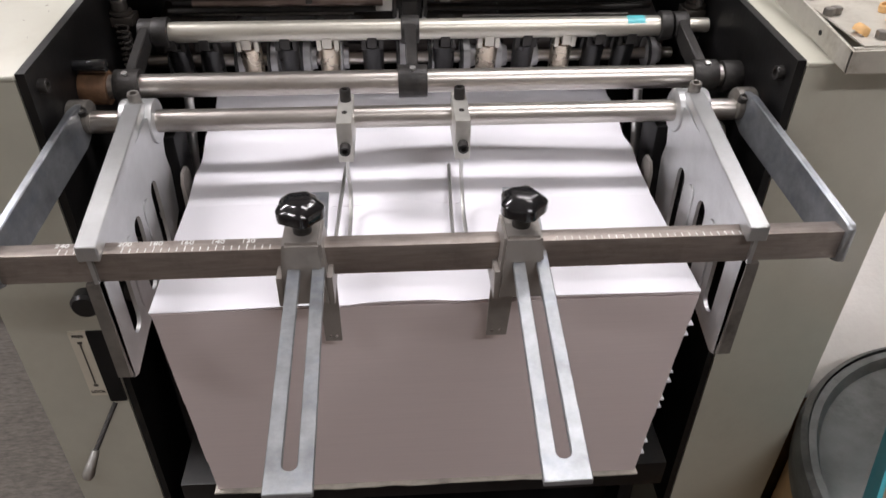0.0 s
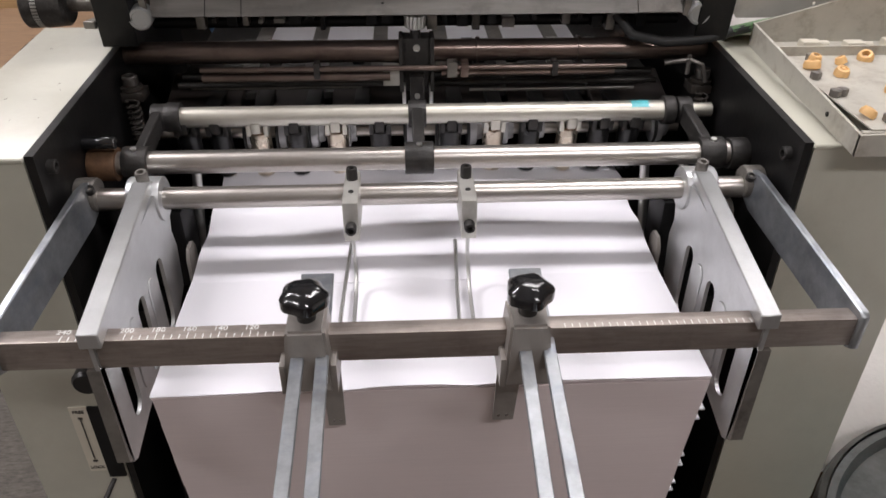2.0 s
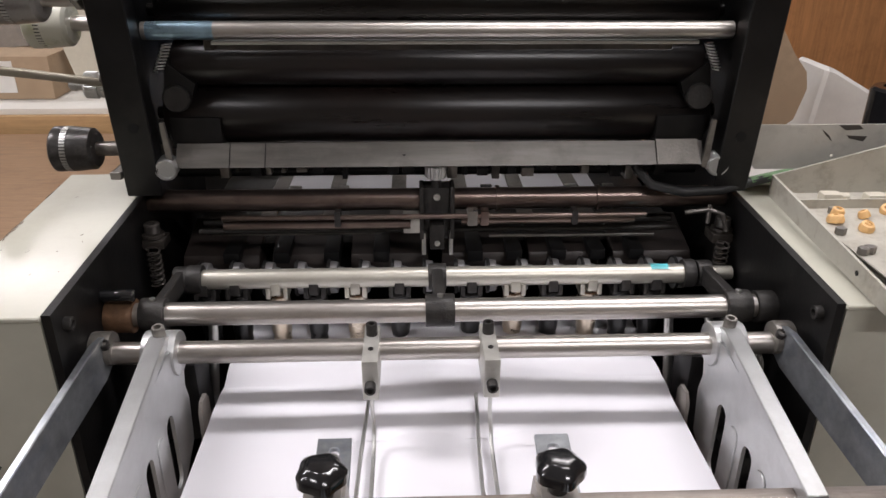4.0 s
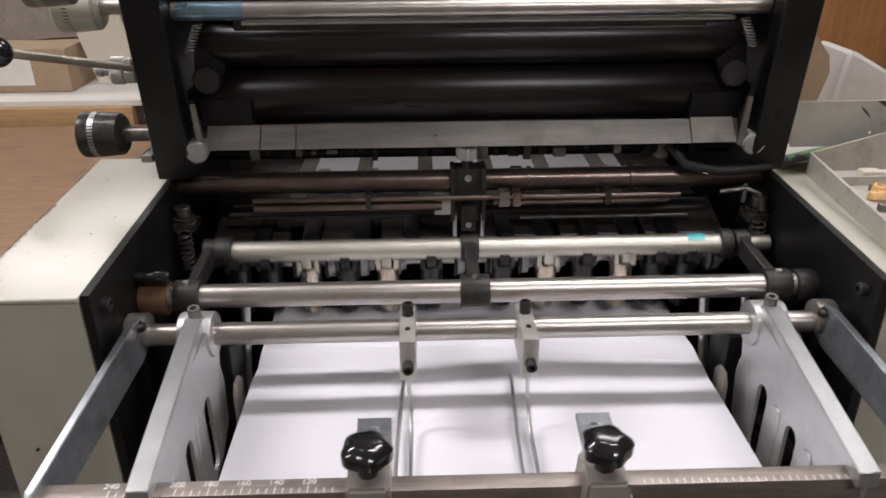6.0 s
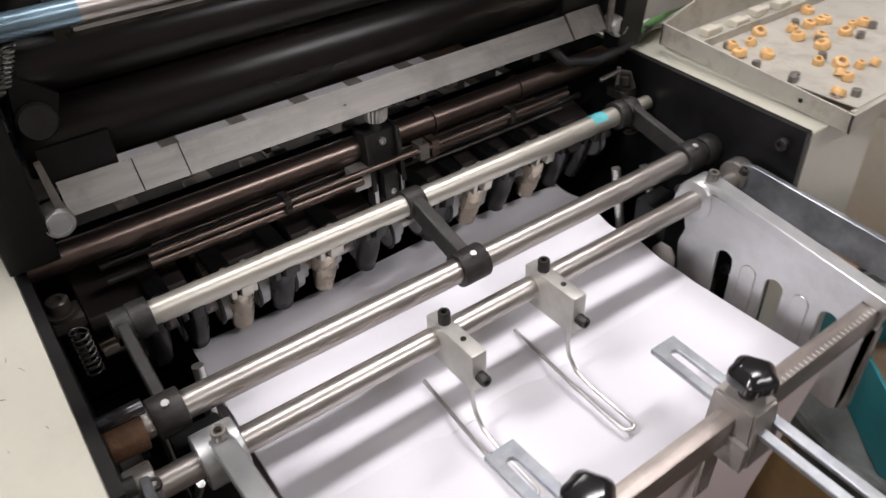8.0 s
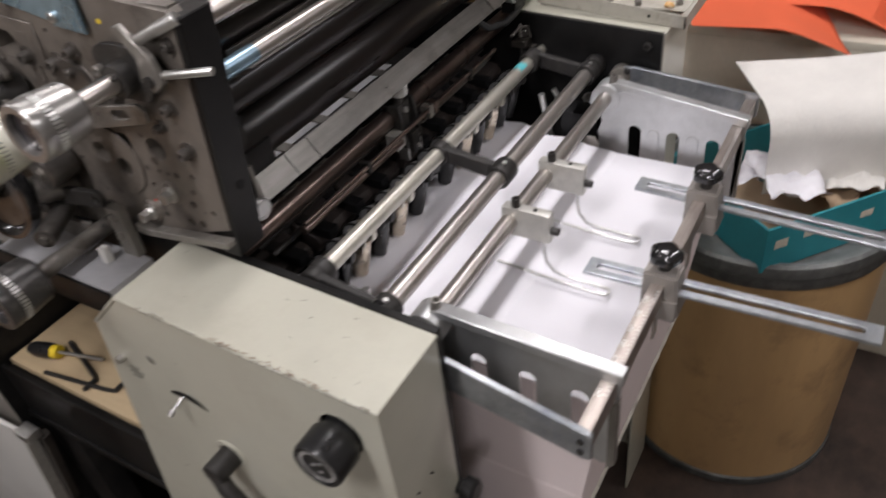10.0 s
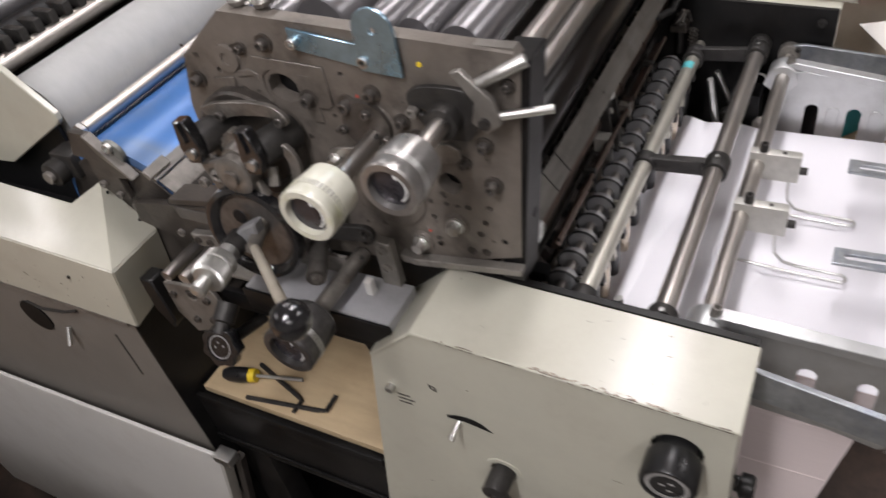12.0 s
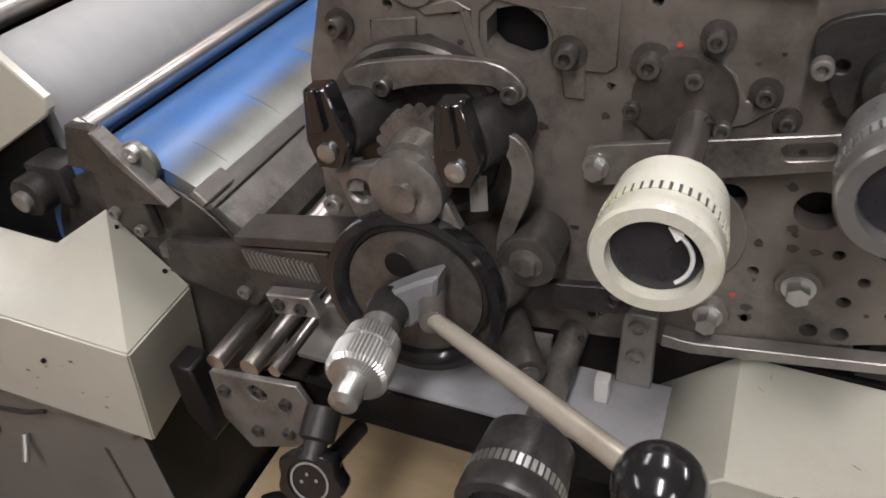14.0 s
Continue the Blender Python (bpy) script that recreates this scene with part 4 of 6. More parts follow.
# the sheet that the suckers lift, hinged near the hold-downs
lifted = part("lifted_sheet", sheet_mesh(-0.2012, 0.2018, 0, 0.188, lambda x, y: 0.0015 * math.cos(7 * x) - 0.0016 * math.exp(-y / 0.012) + 0.030 * y ** 1.6 + (0.0034 * math.sin(y * 88 + 2.0 * math.sin(x * 8 + 0.6)) + 0.0030 * math.sin(x * 17 + 1)) * min(1.0, y / 0.08) ** 1.5, 0.0003, 64, 48), "paper", pile, "white sheet lifting off the pile in waves", 80, local=True)


def lift_angle(t):
    p = ((t - 0.2) / 0.42) % 1.0
    return 7.2 * max(0.0, math.sin(math.pi * min(1.0, p / 0.8))) ** 1.2


# ---- printing unit ----
unit = thing("printing_unit", (0, 0.47, FLOOR), "dark oily printing unit of an offset press with ink rollers", "printing unit")
U = unit
X0 = -0.2955     # outer face of the operator-side frame
frame_out = [(0.321, 0.916), (0.304, 1.102), (0.309, 1.110), (0.568, 1.126), (0.627, 1.081), (0.644, 1.03), (0.655, 0.90), (0.60, 0.862), (0.44, 0.880), (0.40, 0.890)]
fholes = [[(0.533, 1.0714), (0.526, 1.0730), (0.5192, 1.073), (0.5130, 1.0690), (0.509, 1.0649), (0.5079, 1.0569), (0.5126, 1.048), (0.5211, 1.0453), (0.5339, 1.049), (0.5389, 1.0544), (0.5385, 1.0650)], circle2(0.418, 0.985, 0.0085), circle2(0.455, 0.967, 0.010), circle2(0.43, 0.957, 0.009),
          circle2(0.357, 0.934, 0.0035, 10), circle2(0.351, 0.948, 0.003, 10), circle2(0.365, 0.962, 0.003, 10), circle2(0.345, 0.965, 0.003, 10),
          circle2(0.48, 1.082, 0.0025, 8), circle2(0.612, 1.082, 0.002, 8), circle2(0.46, 1.079, 0.0026, 8), circle2(0.335, 0.93, 0.003, 10), circle2(0.4006, 0.944, 0.003, 10), circle2(0.3687, 0.9116, 0.0045, 12), circle2(0.3544, 0.913, 0.0045, 12), circle2(0.3783, 0.985, 0.011, 20),
          circle2(0.5908, 1.0698, 0.0028, 10), circle2(0.5554, 1.0697, 0.0028, 10), circle2(0.4967, 1.0744, 0.0036, 12), [(0.6017, 1.0613), (0.5827, 1.0606), (0.5847, 1.0446), (0.5927, 1.0455), (0.5979, 1.0496), (0.6027, 1.0508)]]
fr = part("side_frame", plate(B(), frame_out, fholes, "x", X0, -0.281), "frame_grey", U, "oily brown-grey cast side frame full of bolts")
part("frame_backing", plate(B(), [(0.33, 0.92), (0.318, 1.09), (0.56, 1.10), (0.63, 1.02), (0.64, 0.90)], [], "x", -0.2795, -0.278), "black", U)
part("front_flange", plate(B(), [(0.297, 1.106), (0.3210, 0.885), (0.342, 0.885), (0.32, 1.106)], [], "x", -0.2945, -0.262, 0.001), "black_wall", U)
part("flange_hole", cyl(B(), (-0.2755, 0.3130, 0.953), (-0.2755, 0.3150, 0.953), 0.0048, None, 18), "black", U)
rf = part("side_frame", plate(B(), frame_out, [], "x", 0.279, 0.2945), "black_wall", U, "black drive-side frame")
part("front_flange", plate(B(), [(0.297, 1.106), (0.3210, 0.885), (0.342, 0.885), (0.32, 1.106)], [], "x", 0.262, 0.2945, 0.001), "black_wall", U)
part("flange_hole", cyl(B(), (0.2775, 0.3142, 0.941), (0.2775, 0.3162, 0.941), 0.0048, None, 18), "black", U)
# raised lands on the frame
for o in ([(0.575, 1.065), (0.60, 1.062), (0.604, 1.042), (0.588, 1.040), (0.577, 1.048)], [(0.545, 1.07), (0.555, 1.075), (0.575, 1.07), (0.57, 1.066)], [(0.538, 1.045), (0.548, 1.072), (0.552, 1.070), (0.543, 1.042)], [(0.49, 1.075), (0.505, 1.075), (0.5, 1.03), (0.49, 1.03)]):
    part("frame_rib", plate(B(), o, [], "x", X0 - 0.0018, X0, 0.0006), "frame_grey", fr)
part("boss", lathe(B(), (X0, 0.575, 1.083), (-1, 0, 0), [(0, 0), (0, 0.013), (0.003, 0.0125), (0.003, 0.006), (0.0015, 0.006), (0.0015, 0)], 28), "frame_grey", fr)
part("round_land", plate(B(), circle2(0.440, 0.962, 0.034, 40), [circle2(0.455, 0.967, 0.0105), circle2(0.43, 0.957, 0.0095)], "x", X0 - 0.0022, X0, 0.0006), "frame_grey", fr)
part("raised_land", plate(B(), [(0.5455, 1.052), (0.5465, 1.088), (0.4755, 1.084), (0.4755, 1.048), (0.480, 1.0445), (0.5045, 1.0445), (0.5060, 1.047), (0.5060, 1.062), (0.511, 1.0715), (0.5335, 1.0760), (0.5415, 1.070), (0.5425, 1.055)], [], "x", X0 - 0.0016, X0, 0.0005), "frame_grey", fr)
part("diamond_flange", plate(B(), [(0.465, 1.041), (0.452, 1.054), (0.436, 1.057), (0.424, 1.050), (0.418, 1.038), (0.405, 1.035), (0.416, 1.026), (0.432, 1.020), (0.455, 1.012), (0.471, 1.024)], [], "x", X0 - 0.002, X0, 0.0008), "frame_grey", fr)
# bolts on the frame
for y, z, r, h in ((0.498, 1.053, 0.006, 0.010), (0.528, 1.101, 0.0055, 0.008), (0.4605, 1.052, 0.006, 0.010), (0.4335, 1.0654, 0.0050, 0.008), (0.4107, 1.0419, 0.0048, 0.007), (0.6195, 1.0582, 0.0055, 0.009), (0.5696, 1.0488, 0.0052, 0.009), (0.3787, 0.9411, 0.0060, 0.009), (0.556, 1.094, 0.004, 0.006), (0.4182, 0.9117, 0.0058, 0.011),
                   (0.34, 1.03, 0.005, 0.008), (0.337, 0.992, 0.0055, 0.010), (0.40, 1.03, 0.004, 0.006), (0.315, 1.085, 0.004, 0.005), (0.33, 1.09, 0.0035, 0.005), (0.645, 1.0, 0.0045, 0.007), (0.36, 1.01, 0.004, 0.007), (0.48, 0.90, 0.005, 0.008)):
    if r > 0.0052 and z < 0.95:
        part("bolt_seat", lathe(B(), (X0, y, z), (-1, 0, 0), [(0, 0), (0, r * 2.0), (0.003, r * 1.8), (0.003, 0)], 24), "frame_grey", fr)
        nut("frame_bolt", (X0 - 0.003, y, z), (-1, 0, 0), r, h, fr, "satin")
    else:
        part("washer", lathe(B(), (X0, y, z), (-1, 0, 0), [(0, 0), (0, r * 1.5), (0.002, r * 1.5), (0.002, 0)], 20), "frame_dark", fr)
        bolt("frame_bolt", (X0 - 0.002, y, z), (-1, 0, 0), r * 0.9, h * 0.8, fr, "bolt_dark")
for y, z in ((0.449, 1.0605), (0.408, 0.926)):
    part("red_dot", cyl(B(), (X0, y, z), (X0 - 0.0007, y, z), 0.0013, None, 10), "red_dot", fr)
rnd = random.Random(77)
for i in range(60):
    y, z, a = rnd.uniform(0.34, 0.63), rnd.uniform(0.90, 1.10), rnd.uniform(0.0012, 0.0045)
    blob = [(y + a * rnd.uniform(0.5, 1.1) * math.cos(k * math.pi / 5), z + a * rnd.uniform(0.4, 1.0) * math.sin(k * math.pi / 5)) for k in range(10)]
    part("oil_spot", plate(B(), blob, [], "x", X0 - 0.0004, X0 - 0.0001), "frame_dark", fr)
# ink rollers
for y, z, r, mm, x in ((0.545, 1.093, 0.020, "roller", 0.262), (0.497, 1.098, 0.026, "roller", 0.262), (0.443, 1.097, 0.0165, "roller", 0.262), (0.409, 1.096, 0.0165, "roller", 0.262), (0.370, 1.090, 0.019, "roller", 0.262),
                       (0.385, 1.045, 0.026, "dark_roller", 0.262), (0.368, 1.000, 0.0215, "dark_roller", 0.25), (0.372, 0.952, 0.029, "dark_roller", 0.262), (0.45, 1.02, 0.045, "dark_roller", 0.262), (0.56, 1.02, 0.05, "dark_roller", 0.262)):
    b = lathe(B(), (-x + 0.004, y, z), (1, 0, 0), [(-0.012, 0), (-0.012, 0.006), (0, 0.006), (0, r * 0.93), (0.003, r), (2 * x - 0.011, r), (2 * x - 0.008, r * 0.93), (2 * x - 0.008, 0.006), (2 * x + 0.004, 0.006), (2 * x + 0.004, 0)], 48)
    part("ink_roller", b, mm, U)
part("shield", box(B(), -0.215, 0.215, 0.352, 0.356, 1.012, 1.040, 0.001), "frame_dark", U)
part("shield_lip", box(B(), -0.205, 0.235, 0.340, 0.350, 1.021, 1.024, 0.0006), "satin", U)
part("tie_bar", cyl(B(), (-0.262, 0.337, 1.034), (0.262, 0.337, 1.034), 0.0078, None, 28), "steel", U, "bright tie bar smeared with blue ink")
part("ink_smear", cyl(B(), (-0.258, 0.337, 1.034), (-0.20, 0.337, 1.034), 0.0080, None, 28), "blue_tint", U)
part("tie_bar", cyl(B(), (-0.27, 0.319, 1.089), (0.27, 0.319, 1.089), 0.0085, None, 28), "steel", U)
# roller bearings, springs and stubs inside the frames
for s in (-1, 1):
    part("bearing_stub", lathe(B(), (s * 0.243, 0.345, 0.972), (0.0, -1, 0.12), [(-0.02, 0), (-0.02, 0.0125), (0.004, 0.0125), (0.006, 0.011), (0.006, 0)], 28), "iron", U)
    part("bearing_block", box(B(), s * 0.205, s * 0.252, 0.34, 0.36, 0.925, 0.955, 0.002), "black_wall", U)
    part("bearing_arm", plate(B(), [(s * 0.225, 0.985), (s * 0.25, 1.005), (s * 0.255, 0.97), (s * 0.232, 0.965)], [], "y", 0.345, 0.36), "black_wall", U)
    pts = [(s * (0.243 + 0.00016 * k) + 0.004 * math.cos(k * 0.8), 0.338 + 0.004 * math.sin(k * 0.8), 1.012 - 0.00035 * (k - 30)) for k in range(70)]
    part("spring", sweep(B(), pts, 0.0008, 6), "satin", U)
    part("latch_strip", plate(B(), [(s * 0.2555, 0.955), (s * 0.2515, 0.955), (s * 0.2475, 0.91), (s * 0.2535, 0.908)], [], "y", 0.322, 0.326), "frame_light", U)
# wash-up tray edge with its two end knobs
strip = plate(B(), [(0.323, 0.912), (0.338, 0.931), (0.3395, 0.930), (0.3245, 0.911)], [], "x", -0.247, 0.250)
st = part("tray_edge", strip, "strip", U, "dull steel ink tray edge")
part("strip_hole", cyl(B(), (-0.035, 0.3315, 0.9205), (-0.035, 0.3305, 0.9215), 0.0016, None, 10), "black", st)
for x in (-0.198, -0.165, 0.205):
    part("strip_joint", plate(B(), [(0.3226, 0.9125), (0.3374, 0.9315), (0.3377, 0.931), (0.3229, 0.912)], [], "x", x, x + 0.0007), "black", st)
part("end_plate", plate(B(), [(0.3215, 0.913), (0.3365, 0.933), (0.3375, 0.932), (0.3225, 0.912)], [], "x", 0.205, 0.245), "frame_light", st)
for s in (-1, 1):
    x = -0.256 if s < 0 else 0.2635
    part("end_knob", lathe(B(), (x, 0.338, 0.9125), (0.04 * -s, -1, -0.08), [(0, 0), (0, 0.0075), (0.004, 0.0105), (0.018, 0.0105), (0.0195, 0.0095), (0.0195, 0.0075), (0.0185, 0.007), (0.0185, 0)], 30), "guide", st)
# plate under the strip: dark slats and pale gripper pads
rnd = random.Random(3)
for i in range(30):
    x = -0.215 + 0.0148 * i
    if rnd.random() < 0.75:
        part("gripper_pad", box(B(), x, x + rnd.uniform(0.004, 0.012), 0.355, 0.372, 0.886 + rnd.uniform(0, 0.012), 0.892 + rnd.uniform(0.006, 0.014), 0.0006), rnd.choice(("frame_dark", "iron", "black", "black", "frame_light")), U)
part("gripper_bar", cyl(B(), (-0.26, 0.372, 0.893), (0.26, 0.372, 0.893), 0.006, None, 18), "black", U)
part("gripper_bar", cyl(B(), (-0.26, 0.362, 0.905), (0.26, 0.362, 0.905), 0.004, None, 18), "black", U)
# plate cylinder (turns) with blue plate and silver gap
PLATE_AXIS = V(0, 0.812, 0.845)
RP = 0.107


def sector(x0, x1, r, a0, a1, seg, inner=0.0):
    b = bmesh.new()
    n = max(3, int(seg))
    rows = []
    for x in (x0, x1):
        rows.append([b.verts.new((x, r * math.cos(a0 + (a1 - a0) * i / n), r * math.sin(a0 + (a1 - a0) * i / n))) for i in range(n + 1)])
    for i in range(n):
        b.faces.new((rows[0][i], rows[0][i + 1], rows[1][i + 1], rows[1][i]))
    caps = [b.verts.new((x, 0, 0)) for x in (x0, x1)]
    for k in (0, 1):
        for i in range(n):
            b.faces.new((caps[k], rows[k][i], rows[k][i + 1]))
    b.faces.new((caps[0], caps[1], rows[1][0], rows[0][0]))
    b.faces.new((caps[1], caps[0], rows[0][n], rows[1][n]))
    return b


A0, A1, A2, A3 = radians(43), radians(236), radians(342), radians(403)
plate_cylinder = part("plate_cylinder", sector(-0.298, 0.255, RP, A0, A1, 60), "blue_plate", U, "plate cylinder with a blue inked printing plate", local=True)
part("stained_margin", sector(-0.298, 0.255, RP * 0.998, A1, A2, 40), "stained_plate", plate_cylinder, "grey stained stretch of the plate", local=True)
part("cylinder_gap", sector(-0.298, 0.255, RP * 0.995, A2, A3, 30), "silver_plate", plate_cylinder, "bare silver part of the cylinder", local=True)
rnd = random.Random(31)
for i in range(7):
    a, x = A1 - rnd.uniform(0.0, 0.25), rnd.uniform(-0.27, 0.1)
    part("grey_smear", sector(x, x + rnd.uniform(0.02, 0.06), RP * (1.001 + 0.0004 * i), a, a + rnd.uniform(0.1, 0.3), 8), "stained_plate", plate_cylinder, local=True)
part("yellow_smear", sector(-0.13, -0.122, RP * 1.005, A0 + 1.9, A0 + 2.1, 6), "pine", plate_cylinder, local=True)

WHITE_AXIS = V(0, 0.945, 0.955)
white_roller = part("white_roller", sector(-0.275, 0.279, 0.052, radians(12), radians(298), 60), "white_roller", U, "white covered roller with a dark gripper gap", local=True)
gap = part("gripper_gap", sector(-0.275, 0.279, 0.044, radians(298), radians(372), 16), "black", white_roller, "black gap holding small grippers", local=True)
rnd = random.Random(5)
for i in range(24):
    x, a = -0.262 + 0.0225 * i, radians(333 + rnd.uniform(-9, 9))
    m = Matrix.Rotation(a, 4, "X") @ Matrix.Translation((x, 0.046, 0))
    part("gripper_finger", merge(B(), box(B(), -0.005, 0.005, -0.004, 0.006, -0.008, 0.008, 0.001), m), rnd.choice(("iron", "frame_light", "black_wall", "frame_light")), white_roller, local=True)
for i in range(60):
    m = Matrix.Rotation(radians(296), 4, "X") @ Matrix.Translation((-0.27 + 0.0090 * i, 0.0515, 0))
    part("edge_tooth", merge(B(), box(B(), -0.0025, 0.0025, -0.001, 0.0022, -0.012, 0.002), m), "white_roller", white_roller, local=True)
part("front_rod", cyl(B(), (-0.275, 0.868, 0.953), (0.275, 0.868, 0.953), 0.0085, None, 28), "steel", U, "polished round rod before the plate cylinder")
part("guard_plate", plate(B(), circle2(0.812, 0.845, 0.098, 48), [], "x", -0.3025, -0.3, 0.001), "frame_dark", U)
part("guard_strip", plate(B(), [(0.7425, 0.9385), (0.7335, 0.9295), (0.7295, 0.9330), (0.7385, 0.9420)], [], "x", -0.312, 0.255), "strip", U, "narrow steel guard strip")
part("guard_sheet", plate(B(), [(0.7330, 0.9285), (0.7140, 0.9110), (0.7125, 0.9125), (0.7315, 0.9300)], [], "x", -0.308, 0.255), "frame_light", U, "dull guard sheet under the cylinder")
part("guard_rail", plate(B(), [(0.7130, 0.9125), (0.7020, 0.9010), (0.6995, 0.9030), (0.7105, 0.9150)], [], "x", -0.308, 0.255), "frame_dark", U)
part("strip_clip", plate(B(), [(0.7440, 0.9420), (0.7350, 0.9330), (0.7300, 0.9380), (0.7390, 0.9470)], [], "x", -0.316, -0.285, 0.001), "frame_light", U, "small steel clip on the strip")
part("drip_plate", box(B(), -0.285, 0.26, 0.655, 0.72, 0.83, 0.834), "frame_dark", U)
part("lower_roller", cyl(B(), (-0.292, 0.692, 0.888), (0.26, 0.692, 0.888), 0.0115, None, 28), "steel", U)
part("drip_plate", box(B(), -0.285, 0.26, 0.66, 0.80, 0.74, 0.744), "frame_dark", U)
for y, z, r, mm in ((1.02, 1.00, 0.012, "steel"), (1.06, 1.0, 0.03, "black"), (1.13, 1.02, 0.018, "roller"), (1.20, 1.03, 0.03, "black"), (1.30, 1.04, 0.012, "steel"), (1.40, 1.03, 0.03, "black")):
    part("delivery_shaft", cyl(B(), (-0.27, y, z), (0.29, y, z), r, None, 32), mm, U)
for i in range(22):
    part("gripper", box(B(), -0.25 + 0.024 * i, -0.238 + 0.024 * i, 1.015, 1.05, 1.01, 1.028, 0.002), "iron", U)
part("drive_wall", box(B(), 0.279, 0.2945, 0.66, 1.5, 0.3, 1.06), "black_wall", U)
part("blue_tail_wall", box(B(), -0.28, 0.28, 1.48, 1.5, 0.3, 1.02), "black", U)

# knobs on the operator side, all along x
def ribbed_knob(x0, x1, y, z, r, material, face, parent, label, shaft_to, shaft_r=0.0075, ribs=""):
    n = 60
    L = x0 - x1
    b = lathe(B(), (x0, y, z), (-1, 0, 0), [(0, 0), (0, r * 0.80), (0.003, r * 0.93), (L * 0.50, r), (L * 0.52, r), (L * 0.78, r), (L * 0.80, r * 1.02), (L - 0.0015, r * 1.02), (L, r * 0.97), (L, r * 0.74), (L - 0.006, r * 0.72), (L - 0.006, 0)], n)
    k = part("control_knob", b, material, parent, label)
    part("knob_face", lathe(B(), (x1 + 0.0058, y, z), (-1, 0, 0), [(0, 0), (0, r * 0.71), (0.0006, r * 0.70), (0.0012, 0)], 40), face, k)
    # dark band under the ribs stands for the shade in the gaps between them
    part("rib_band", lathe(B(), (x0 - L * 0.58, y, z), (-1, 0, 0), [(0, r * 0.98), (0, r * 1.003), (L * 0.13, r * 1.003), (L * 0.13, r * 0.98)], 48), "dark_mark", k)
    for i in range(44):
        a = 2 * math.pi * i / 44
        c = V(0, math.cos(a), math.sin(a))
        m = Matrix.Translation(V(x0 - L * 0.645, y, z) + c * r * 1.002) @ Matrix((V(1, 0, 0), c.cross(V(1, 0, 0)), c)).transposed().to_4x4()
        bb = bmesh.new()
        bmesh.ops.create_cube(bb, size=1)
        bmesh.ops.scale(bb, vec=(L * 0.135, r * 0.092, r * 0.035), verts=bb.verts)
        part("knob_rib", merge(B(), bb, m), ribs or material, k)
    arc = []
    for i in range(15):
        a = -0.9 + 1.9 * i / 14
        arc.append((x1 + 0.0035, y - r * 0.56 * math.cos(a), z + r * 0.56 * math.sin(a)))
    part("knob_arrow", sweep(B(), arc, 0.0009, 6), "white_mark", k)
    tip, prev = V(*arc[-1]), V(*arc[-2])
    d = (tip - prev).normalized()
    part("arrow_head", cyl(B(), tip - d * 0.001, tip + d * 0.0045, 0.0026, 0.0002, 6), "white_mark", k)
    part("knob_shaft", cyl(B(), (shaft_to, y, z), (x0, y, z), shaft_r, None, 24), "steel", k)
    part("shaft_screw", cyl(B(), (shaft_to - 0.012, y - shaft_r * 0.7, z + shaft_r * 0.7), (shaft_to - 0.0125, y - shaft_r, z + shaft_r), 0.002, None, 10), "iron", k)
    return k


ribbed_knob(-0.364, -0.405, 0.438, 1.0255, 0.0236, "cream_plastic", "disc_dark", U, "yellowed cream ribbed knob with dark face and arrow", -0.295)
ribbed_knob(-0.354, -0.396, 0.364, 1.058, 0.0222, "knob_grey", "disc_dark", U, "grey metal ribbed knob with dark face and arrow", -0.308, ribs="satin")
ribbed_knob(-0.386, -0.432, 0.490, 0.880, 0.0252, "knob_dark", "disc_dark", U, "dark grey ribbed knob near the feeder", -0.30, ribs="satin")
for y, z in ((0.4443, 1.0352),):
    part("shaft_flange", lathe(B(), (X0 - 0.002, y, z), (-1, 0, 0), [(0, 0), (0, 0.0235), (0.0035, 0.0225), (0.0035, 0)], 40), "frame_dark", U)
    for by, bz in ((0.4404, 1.0481), (0.4258, 1.0255), (0.4664, 1.0305)):
        bolt("flange_screw", (X0 - 0.0055, by, bz), (-1, 0, 0), 0.0040, 0.005, U, "bolt_dark")
# dark cam plate behind the grey knob
cam_o = [(0.364 + (0.030 + 0.006 * math.sin(3 * a)) * math.cos(a), 1.060 + (0.028 + 0.005 * math.cos(2 * a)) * math.sin(a)) for a in np.linspace(0, 2 * math.pi, 40, endpoint=False)]
cp = part("cam_plate", plate(B(), cam_o, [circle2(0.385, 1.06, 0.003, 10)], "x", X0 - 0.009, X0 - 0.004, 0.0006), "iron", U, "dark cam plate")
part("cam_hub", cyl(B(), (X0 - 0.002, 0.364, 1.058), (X0 - 0.021, 0.364, 1.058), 0.0135, None, 32, 0.001), "iron", cp)
bolt("cam_screw", (X0 - 0.009, 0.392, 1.060), (-1, 0, 0), 0.0045, 0.006, cp, "frame_light")
# hand lever with two pins
hl = part("throw_lever", plate(B(), [(0.352, 1.100), (0.344, 1.103), (0.322, 1.082), (0.316, 1.062), (0.328, 1.052), (0.340, 1.060), (0.336, 1.078)], [circle2(0.329, 1.062, 0.0035, 10)], "x", X0 - 0.016, X0 - 0.010, 0.0008), "frame_light", U, "grey throw lever with steel pins")
part("lever_pin", cyl(B(), (X0 - 0.012, 0.335, 1.090), (X0 + 0.002, 0.300, 1.106), 0.0042, 0.0050, 18, 0.0008), "satin", hl)
part("lever_pin", cyl(B(), (X0 - 0.012, 0.322, 1.066), (X0 + 0.004, 0.283, 1.068), 0.0034, None, 18, 0.0006), "satin", hl)
part("lever_pivot", cyl(B(), (X0, 0.329, 1.062), (X0 - 0.019, 0.329, 1.062), 0.0045, None, 16), "iron", hl)
